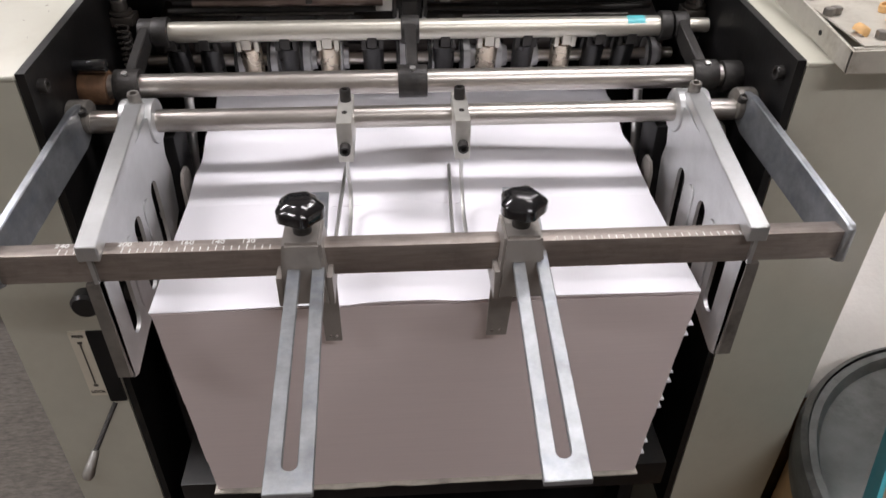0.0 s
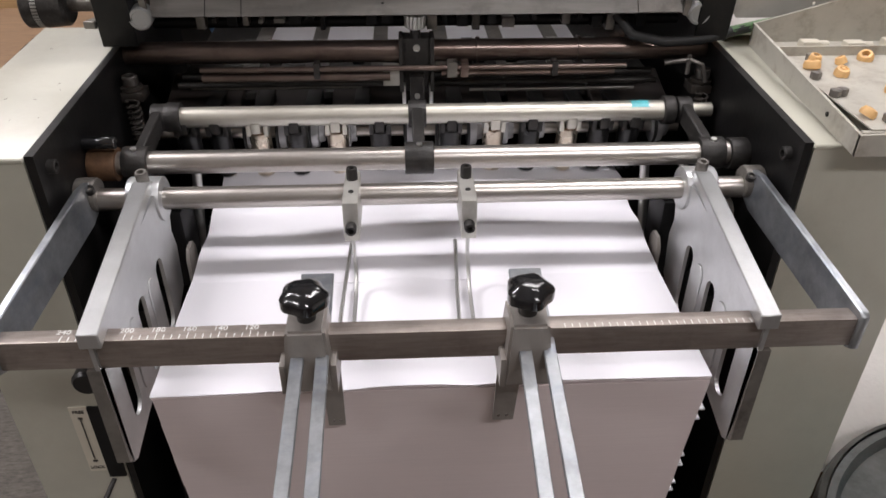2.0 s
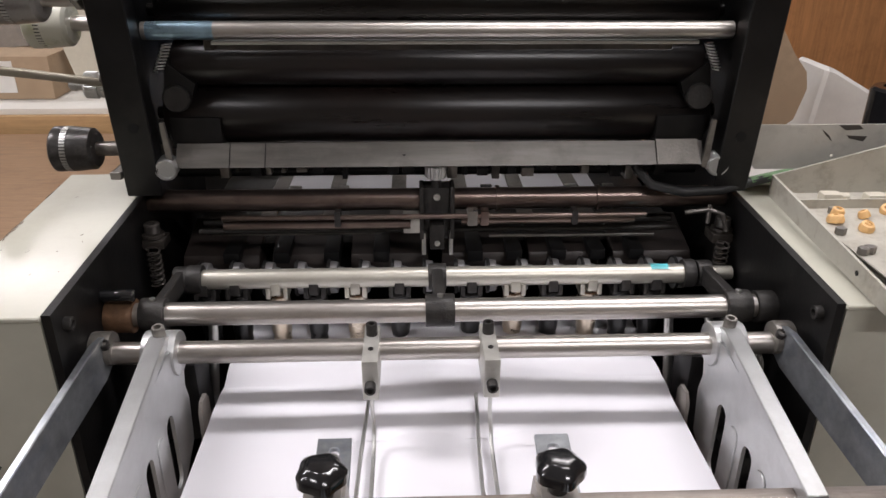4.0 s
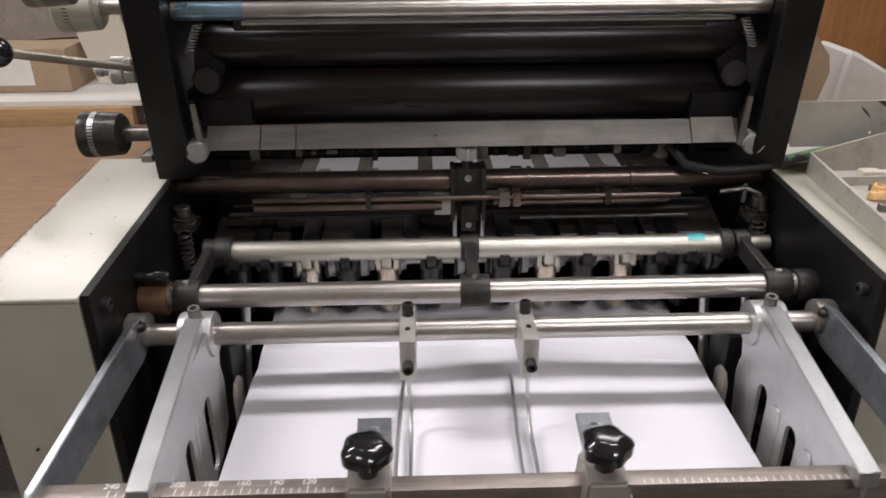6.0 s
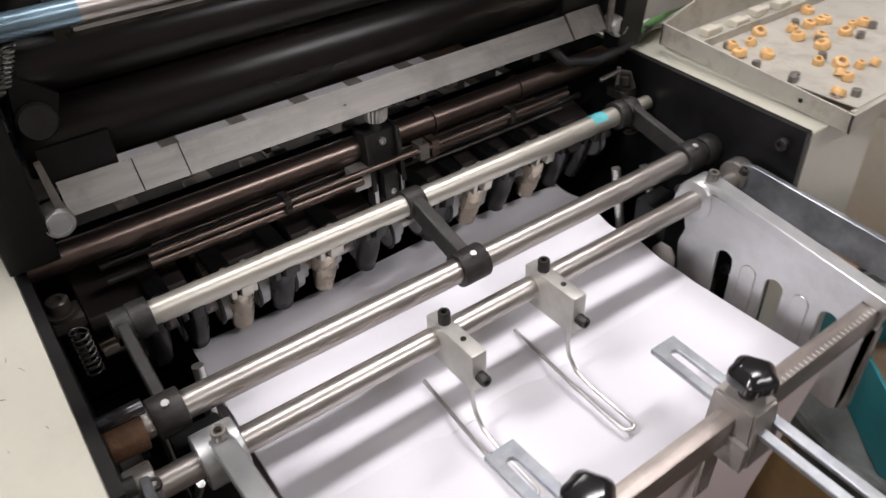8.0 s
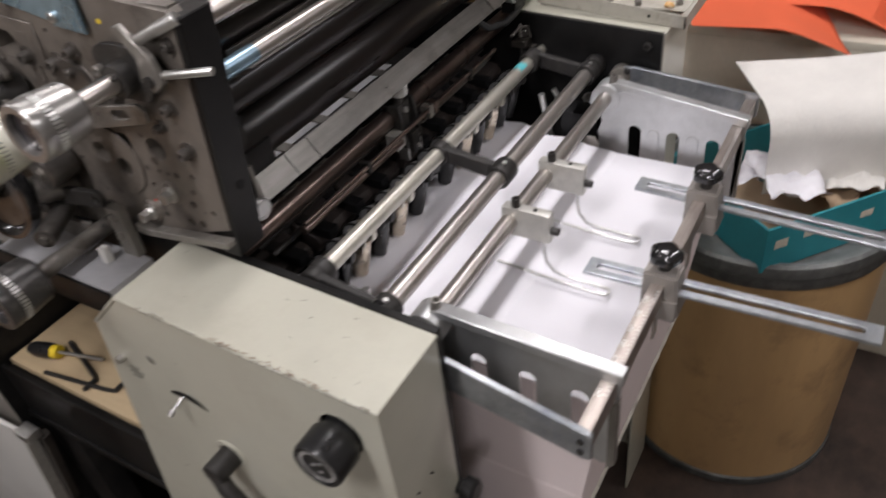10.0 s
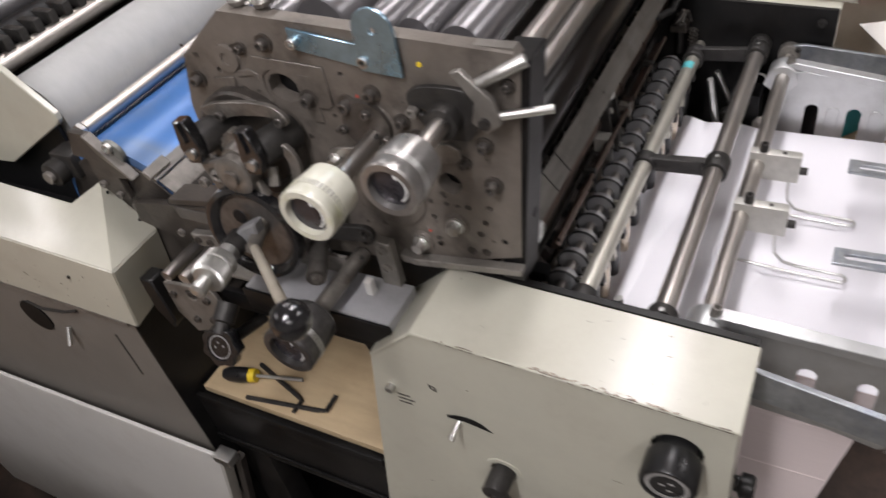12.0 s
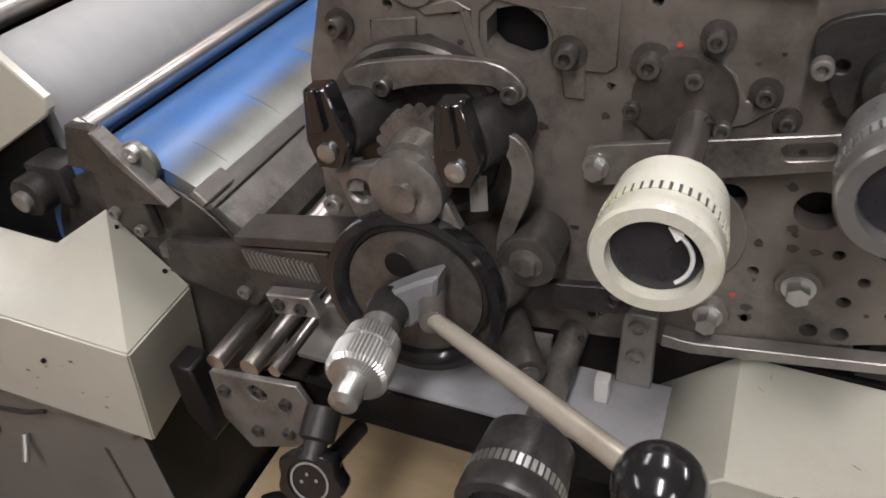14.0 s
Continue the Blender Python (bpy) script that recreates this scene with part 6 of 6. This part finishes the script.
part("lower_door", plate(B(), [(0.763, 0.512), (1.75, 0.468), (1.75, -0.135), (0.942, -0.115)], [], "x", -0.404, -0.398, 0.001), "white_panel", dv, "white lower door panel")
part("door_edge", plate(B(), [(0.757, 0.514), (0.764, 0.514), (0.943, -0.115), (0.936, -0.115)], [], "x", -0.407, -0.390, 0.0008), "panel_paint", dv, "folded pale edge of the door")
part("door_stay", plate(B(), [(0.742, 0.500), (0.752, 0.505), (0.925, -0.10), (0.915, -0.10)], [], "x", -0.392, -0.380, 0.0008), "frame_dark", dv)
part("door_latch", box(B(), -0.409, -0.388, 0.742, 0.772, 0.505, 0.520, 0.002), "satin", dv)
part("foot", box(B(), -0.38, -0.30, 0.85, 1.7, FLOOR + 0.002, 0.20), "black_wall", dv)
part("cabinet_body", box(B(), -0.28, 0.30, 1.505, 1.75, 0.0, 0.95, 0.004), "cream_paint", dv)

# ---- loose things on the base ----
lone("wooden_board", box(B(), -0.355, -0.20, 0.500, 0.79, 0.5925, 0.604, 0.001), "pale_board", (-0.28, 0.65, 0.5925), "plain pale wooden board lying on the base beam", "board")
sd = thing("screwdriver", (-0.325, 0.73, 0.612), "black and yellow screwdriver lying on the board", "screwdriver")
part("handle", lathe(B(), (-0.335, 0.765, 0.6165), (0.25, -1, 0), [(0, 0), (0.002, 0.007), (0.012, 0.0105), (0.03, 0.011), (0.04, 0.0095)], 14), "matt_black", sd)
part("collar", lathe(B(), (-0.325, 0.726, 0.6165), (0.25, -1, 0), [(0, 0), (0, 0.0098), (0.009, 0.0090), (0.009, 0)], 14), "yellow", sd)
part("blade", cyl(B(), (-0.3227, 0.717, 0.6165), (-0.305, 0.655, 0.612), 0.0025, None, 10), "satin", sd)
for a, b, c in (((-0.352, 0.715, 0.608), (-0.335, 0.60, 0.608), (-0.31, 0.60, 0.609)), ((-0.30, 0.73, 0.608), (-0.33, 0.64, 0.608), (-0.35, 0.64, 0.608))):
    lone("hex_key", sweep(B(), [a, tuple(0.9 * q + 0.1 * p for p, q in zip(a, b)), tuple(0.93 * q + 0.07 * p for p, q in zip(c, b)), c], 0.0032, 6), "iron", b, "dark steel hex key lying on the board", "hex key", "hex keys")

# ---- tray of spare parts on the drive-side cover ----
tray = thing("parts_tray", (0.43, 0.21, 0.882), "cream sheet-metal tray of spare rubber rings on the cover", "tray")
tb = sheet_mesh(0.322, 0.60, 0.108, 0.308, lambda x, y: 0.8865, 0.001, 2, 2)
part("tray_floor", tb, "tray", tray)
b = plate(B(), [(0.104, 0.868), (0.104, 0.885), (0.310, 0.905), (0.310, 0.884)], [], "x", 0.312, 0.3145)
part("tray_side", b, "tray", tray)
part("tray_front", plate(B(), [(0.312, 0.868), (0.312, 0.885), (0.60, 0.892), (0.60, 0.868)], [], "y", 0.1035, 0.106), "tray", tray)
part("tray_back", plate(B(), [(0.312, 0.884), (0.312, 0.905), (0.60, 0.985), (0.60, 0.884)], [], "y", 0.308, 0.3105), "tray", tray)
part("tray_divider", box(B(), 0.316, 0.60, 0.268, 0.270, 0.8875, 0.896), "tray", tray)
part("side_hole", cyl(B(), (0.3115, 0.152, 0.881), (0.3125, 0.152, 0.881), 0.0022, None, 10), "black", tray)
part("tray_skirt", box(B(), 0.3145, 0.40, 0.106, 0.110, 0.870, 0.8862), "tray", tray)
rnd = random.Random(21)
for i in range(44):
    x, y = rnd.uniform(0.325, 0.50), rnd.uniform(0.118, 0.262)
    r = rnd.uniform(0.0045, 0.0072)
    tilt = V(rnd.uniform(-0.5, 0.5), rnd.uniform(-0.5, 0.5), 1)
    b = lathe(B(), (x, y, 0.8885), tilt, [(0, r * 0.55), (0, r), (0.003, r * 1.02), (0.006, r * 0.8), (0.0065, r * 0.5), (0.004, r * 0.42), (0.0, r * 0.55)], 16)
    if i % 3 == 2:
        lone("loose_nut", cyl(B(), (x, y, 0.8877), (x, y, 0.8937), 0.0045, None, 6, 0.0005), "frame_light", (x, y, 0.8877), "small dusty steel nut lying in the tray", "nut", "nuts in the tray")
    else:
        lone("rubber_ring", b, "rubber_orange", (x, y, 0.8877), "pale orange rubber suction ring lying in the tray", "rubber ring", "rings in the tray")
for x, y in ((0.36, 0.288), (0.40, 0.284), (0.44, 0.290), (0.475, 0.287)):
    b = box(B(), x - 0.010, x + 0.008, y - 0.006, y + 0.006, 0.8877, 0.8955, 0.002)
    cyl(b, (x + 0.008, y, 0.891), (x + 0.016, y, 0.891), 0.004, None, 12)
    lone("spare_fitting", b, "label", (x, y, 0.8877), "small dusty cream fitting lying in the tray", "fitting", "fittings in the tray")
gp = thing("guard_panel", (0.40, 0.325, 0.88), "bent sheet-metal guard panel smeared with black ink", "panel")
part("sheet", plate(B(), [(0.2955, 0.914), (0.298, 0.9485), (0.55, 0.9485), (0.55, 0.905), (0.302, 0.905)], [circle2(0.375, 0.918, 0.0018, 8), circle2(0.41, 0.918, 0.0018, 8)], "y", 0.3275, 0.3295), "panel_paint", gp)
part("return_flange", box(B(), 0.2955, 0.2975, 0.3295, 0.37, 0.912, 0.9485), "panel_paint", gp)
part("stay", box(B(), 0.44, 0.46, 0.3275, 0.345, 0.875, 0.905), "frame_light", gp)
for pts in ([(0.375, 0.948), (0.395, 0.948), (0.400, 0.944), (0.383, 0.943)], [(0.36, 0.944), (0.368, 0.938), (0.372, 0.932), (0.364, 0.939)], [(0.385, 0.938), (0.405, 0.937), (0.402, 0.932), (0.388, 0.935)]):
    part("ink_smear", plate(B(), pts, [], "y", 0.3268, 0.3274), "dark_mark", gp)
part("paper_strip", box(B(), 0.30, 0.40, 0.335, 0.40, 0.886, 0.888), "white_panel", gp)

# ---- drum with box and papers beside the feeder ----
DX, DY = 0.612, 0.005
dr = thing("fibre_drum", (DX, DY, FLOOR), "tan fibreboard drum with dark steel hoops, stained", "drum")
part("body", lathe(B(), (DX, DY, FLOOR + 0.002), (0, 0, 1), [(0, 0), (0, 0.222), (0.02, 0.224), (0.30, 0.224), (0.58, 0.224), (0.58, 0)], 72), "drum", dr)
part("top_hoop", lathe(B(), (DX, DY, 0.405), (0, 0, 1), [(0, 0.224), (0, 0.229), (0.004, 0.231), (0.022, 0.230), (0.026, 0.233), (0.040, 0.232), (0.046, 0.230), (0.050, 0.224)], 72), "drum_ring", dr, "dark steel locking hoop")
part("lid", lathe(B(), (DX, DY, 0.432), (0, 0, 1), [(0, 0.2235), (0.016, 0.2245), (0.020, 0.222), (0.020, 0.214), (0.008, 0.208), (0.006, 0.17), (0.009, 0.165), (0.009, 0)], 72), "drum_lid", dr, "dusty grey steel lid")
part("foot_hoop", lathe(B(), (DX, DY, FLOOR + 0.002), (0, 0, 1), [(0, 0.224), (0, 0.227), (0.018, 0.2275), (0.022, 0.224)], 72), "drum_ring", dr)
bx = thing("teal_carton", (0.60, -0.03, 0.441), "open teal printed carton full of waste paper on the drum", "carton")
mrot = Matrix.Translation((0.610, -0.06, 0)) @ Matrix.Rotation(radians(50), 4, "Z")


def turned(b):
    bmesh.ops.transform(b, matrix=mrot, verts=b.verts)
    return b


for o in ((-0.13, 0.13, -0.19, -0.186), (-0.13, 0.13, 0.186, 0.19), (-0.13, -0.126, -0.186, 0.186), (0.126, 0.13, -0.186, 0.186)):
    part("side", turned(box(B(), o[0], o[1], o[2], o[3], 0.443, 0.53)), "tealbox", bx)
part("bottom", turned(box(B(), -0.126, 0.126, -0.186, 0.186, 0.443, 0.446)), "kraft", bx)
part("lining", turned(box(B(), -0.1255, -0.1245, -0.186, 0.186, 0.447, 0.528)), "kraft", bx)
part("lining", turned(box(B(), -0.124, 0.124, -0.1855, -0.1845, 0.447, 0.528)), "kraft", bx)
for k in (0, 1, 3):
    part("print_bar", turned(box(B(), -0.1310, -0.1302, 0.16 - 0.055 * k - 0.012, 0.16 - 0.055 * k + 0.012, 0.487 + 0.004 * (k % 2), 0.503)), "label", bx)
part("print_bar", turned(box(B(), 0.02, 0.10, -0.1910, -0.1902, 0.48, 0.50)), "blue_plastic", bx)
rnd = random.Random(9)
for i in range(9):
    x, y, a = rnd.uniform(-0.06, 0.06), rnd.uniform(-0.11, 0.11), rnd.uniform(0, 6)
    s = rnd.uniform(0.03, 0.05)
    b = sheet_mesh(-s, s, -s * 1.3, s * 1.3, lambda u, v: 0.02 * noise.noise(V(u * 28 + i, v * 28, 3)) + 0.012 * noise.noise(V(u * 60, v * 60, i)), 0.0004, 14, 14)
    bmesh.ops.transform(b, matrix=mrot @ Matrix.Translation((x, y, 0.487 + 0.006 * i)) @ Matrix.Rotation(a, 4, "Z"), verts=b.verts)
    lone("waste_paper", b, ("foam", "kraft", "paper")[i % 3], tuple(mrot @ V(x, y, 0.48)), "crumpled waste paper lying in the carton", "waste paper", "papers in the carton", angle=80)
b = sheet_mesh(0, 0.36, 0, 0.29, lambda u, v: 0.0, 0.0005, 28, 32)
corner, along, back = V(0.522, -0.002, 0.498), V(0.42, -0.90, 0.02).normalized(), V(0.80, 0.60, 0)
for vert in b.verts:
    u, v, w = vert.co
    a = min(max(0.0, v - 0.095) / 0.06, 1.42)
    rest = max(0.0, v - 0.095 - 0.06 * 1.42)
    h = min(v, 0.095) + 0.06 * math.sin(a) + rest * math.cos(1.42)
    d = 0.06 * (1 - math.cos(a)) + rest * math.sin(1.42) + 0.006 * math.sin(u * 14 + v * 9)
    vert.co = corner + along * u + back * (d - w) + V(0, 0, h + w)
lone("paper_sheet", b, "foam", (0.60, 0.06, 0.60), "large white paper sheet draped over the carton", "paper sheet", angle=80)
b = sheet_mesh(-0.16, 0.16, -0.16, 0.12, lambda u, v: 0.01 * math.sin(u * 14) - 0.6 * max(0, -v - 0.02) ** 1.3, 0.0005, 30, 24)
bmesh.ops.transform(b, matrix=Matrix.Translation((0.86, 0.12, 0.70)) @ pose(0, 0, 0, 4, 6, 20), verts=b.verts)
b2 = sheet_mesh(-0.22, 0.12, -0.12, 0.14, lambda u, v: 0.015 * math.sin(u * 11 + 1) - 0.8 * max(0, -v) ** 1.4, 0.0005, 30, 24)
cart = thing("shelf_unit", (1.15, 0.15, FLOOR), "beige shelf unit piled with coral paper", "shelf unit")
part("shelf", box(B(), 0.90, 1.5, -0.4, 0.7, 0.60, 0.62, 0.002), "label", cart)
part("side", box(B(), 0.90, 0.92, -0.4, 0.7, FLOOR + 0.002, 0.60, 0.002), "label", cart)
part("side", box(B(), 1.48, 1.5, -0.4, 0.7, FLOOR + 0.002, 0.60, 0.002), "label", cart)
part("post", box(B(), 0.93, 0.945, 0.12, 0.135, 0.62, 0.95), "black", cart)
lone("coral_paper", b, "coral", (0.86, 0.12, 0.66), "bright coral paper sheet hanging over the shelf", "paper sheet", "coral papers", angle=80)
bmesh.ops.transform(b2, matrix=Matrix.Translation((1.12, 0.02, 0.71)) @ pose(0, 0, 0, 2, -4, 8), verts=b2.verts)
lone("coral_paper", b2, "coral", (1.12, 0.02, 0.66), "bright coral paper sheet hanging over the shelf", "paper sheet", "coral papers", angle=80)
lone("amber_paper", box(B(), 1.0, 1.3, 0.15, 0.4, 0.622, 0.70, 0.004), "orange_paper", (1.15, 0.3, 0.622), "stack of amber paper on the shelf", "paper stack")
lone("cardboard_box", box(B(), 0.93, 1.3, -0.35, -0.12, 0.622, 0.70, 0.004), "kraft", (1.1, -0.2, 0.622), "plain brown cardboard box on the shelf", "box", "cardboard boxes")
b = sheet_mesh(0.41, 0.72, 0.20, 0.45, lambda x, y: 0.40 + 0.5 * (y - 0.2) + 0.01 * math.sin(x * 20), 0.001, 20, 12)
lone("printed_sheet", b, "foam", (0.55, 0.32, 0.40), "white printed sheets leaning behind the drum", "paper sheet", angle=80)
b = B()
cyl(b, (0.42, 0.45, 0.545), (0.76, 0.48, 0.56), 0.028, None, 28)
lone("paper_roll", b, "foam", (0.58, 0.46, 0.53), "white roll of paper behind the drum", "paper roll")
b = box(B(), 0.41, 0.95, 0.24, 0.9, FLOOR + 0.002, 0.385, 0.004)
lone("wooden_crate", b, "plywood", (0.68, 0.55, FLOOR + 0.002), "brown wooden crate standing behind the drum", "crate")

# ---- background on the left ----
lone("floor_mat", box(B(), -2.6, -0.42, -0.8, 1.2, FLOOR, FLOOR + 0.006, 0.001), "carpet", (-1.5, 0.2, FLOOR), "grey ribbed floor mat beside the press", "floor mat")
tb = thing("plywood_table", (-1.4, 1.7, FLOOR), "low plywood table behind the press", "table")
part("top", box(B(), -2.6, -0.62, 0.86, 2.05, 0.425, 0.45, 0.002), "plywood", tb)
for x in (-2.5, -0.75):
    for y in (0.95, 1.95):
        part("leg", box(B(), x - 0.03, x + 0.03, y - 0.03, y + 0.03, FLOOR + 0.007, 0.425), "pine", tb)
bn = thing("workbench", (-1.6, 2.4, FLOOR), "wooden workbench with a pine front edge and white top", "workbench")
part("top", box(B(), -3.0, -0.95, 2.10, 2.9, 0.50, 0.52, 0.002), "shelf_white", bn)
part("front_rail", box(B(), -3.0, -1.0, 2.08, 2.12, 0.43, 0.50, 0.002), "pine", bn)
for x in (-2.9, -1.10):
    part("leg", box(B(), x - 0.03, x + 0.03, 2.12, 2.18, FLOOR + 0.002, 0.43), "brown_steel", bn)
part("shelf", box(B(), -2.95, -1.05, 2.12, 2.85, 0.22, 0.24), "plywood", bn)
ct = thing("carton", (-1.45, 2.3, 0.52), "closed brown cardboard carton with a white label on the bench", "carton")
part("body", box(B(), -1.62, -1.24, 2.22, 2.55, 0.522, 0.665, 0.003), "kraft", ct)
part("label", box(B(), -1.60, -1.36, 2.2175, 2.2195, 0.545, 0.65), "foam", ct)
b = sheet_mesh(-0.25, 0.25, -0.2, 0.2, lambda u, v: 0.06 * math.sin(u * 5 + 1), 0.002, 20, 8)
bmesh.ops.transform(b, matrix=Matrix.Translation((-1.45, 2.55, 0.80)) @ pose(0, 0, 0, 55, 0, 10), verts=b.verts)
lone("card_sheet", b, "sack", (-1.45, 2.5, 0.67), "curved grey-brown sheet leaning on the carton", "card sheet", angle=80)
b = lathe(B(), (-1.9, 2.35, 0.34), (0.2, -1, 0), [(-0.1, 0.03), (-0.1, 0.07), (0.1, 0.07), (0.1, 0.03), (-0.1, 0.03)], 28)
lone("tape_roll", b, "foam", (-1.9, 2.35, 0.27), "white paper roll lying on the lower shelf", "paper roll")
lone("blue_folder", box(B(), -1.9, -1.3, 2.2, 2.4, 0.242, 0.28, 0.002), "tealbox", (-1.6, 2.3, 0.242), "teal folders lying on the lower shelf", "folder")
lone("yellow_paper", plate(B(), [(-1.18, 0.53), (-1.02, 0.53), (-1.10, 0.92), (-1.28, 0.92)], [], "y", 2.30, 2.302), "label", (-1.1, 2.3, 0.53), "pale yellow card standing on the bench", "card")

# ---- background on the right ----
lone("wood_partition", box(B(), 0.92, 3.2, 2.62, 2.66, FLOOR, 1.9, 0.002), "wood_panel", (2, 2.64, FLOOR), "tall orange-brown wooden partition", "partition")
b = B()
plate(b, [(0.80, 0.402), (0.82, 0.86), (0.905, 0.85), (0.945, 0.79), (0.985, 0.745), (0.995, 0.70), (0.975, 0.62), (0.93, 0.585), (0.96, 0.50), (0.95, 0.402)], [], "y", 1.55, 1.60)
lone("cardboard_piece", b, "kraft", (0.88, 1.57, 0.402), "torn brown cardboard piece standing upright", "cardboard")
b = B()
plate(b, [(1.10, 0.402), (1.132, 0.722), (1.16, 0.715), (1.30, 0.64), (1.60, 0.50), (1.60, 0.402)], [], "y", 1.72, 1.90, 0.01)
lone("foam_block", b, "foam", (1.3, 1.8, 0.40), "white foam packing block standing behind the press", "foam block")
sb = thing("side_table", (1.2, 1.8, FLOOR), "plain table carrying cardboard and foam", "table")
part("top", box(B(), 0.42, 2.0, 1.2, 2.3, 0.375, 0.40, 0.002), "plywood", sb)
for x in (0.5, 1.9):
    for y in (1.3, 2.2):
        part("leg", box(B(), x - 0.03, x + 0.03, y - 0.03, y + 0.03, FLOOR + 0.002, 0.375), "pine", sb)
b = lathe(B(), (0.845, 0.95, 0.716), (0, 0, 1), [(0, 0), (0, 0.05), (0.12, 0.05), (0.125, 0.045), (0.125, 0.03), (0.05, 0.028), (0.05, 0)], 32)
lone("ink_can", b, "gloss_black", (0.845, 0.95, 0.716), "black open ink can standing on the stand", "can")
sn2 = thing("can_stand", (0.83, 0.95, FLOOR), "plain beige stand for the ink can", "stand")
part("top", box(B(), 0.70, 1.0, 0.80, 1.1, 0.697, 0.715, 0.002), "label", sn2)
part("column", box(B(), 0.78, 0.88, 0.90, 1.0, FLOOR + 0.002, 0.697, 0.002), "label", sn2)


# ---- what moves ----
def motions():
    steps = [k / 30 for k in range(0, 421)]
    off = Vector(feeder.location)
    walk(swing, [(t, Matrix.Translation(PIV - off) @ pose(0, 0, 0, swing_angle(t), 0, 0)) for t in steps])
    hinge = V(0, 0.144, 0.7372) - Vector(pile.location)
    walk(lifted, [(t, Matrix.Translation(hinge) @ pose(0, 0, 0, lift_angle(t), 0, 0)) for t in steps])
    turn = Vector(unit.location)
    walk(plate_cylinder, [(t, Matrix.Translation(PLATE_AXIS - turn) @ pose(0, 0, 0, (115 + 360 / 0.42 * (t - 13.02)) % 360, 0, 0)) for t in steps])
    walk(white_roller, [(t, Matrix.Translation(WHITE_AXIS - turn) @ pose(0, 0, 0, (140 - 360 / 0.42 * (t - 13.02)) % 360, 0, 0)) for t in steps])


motions()
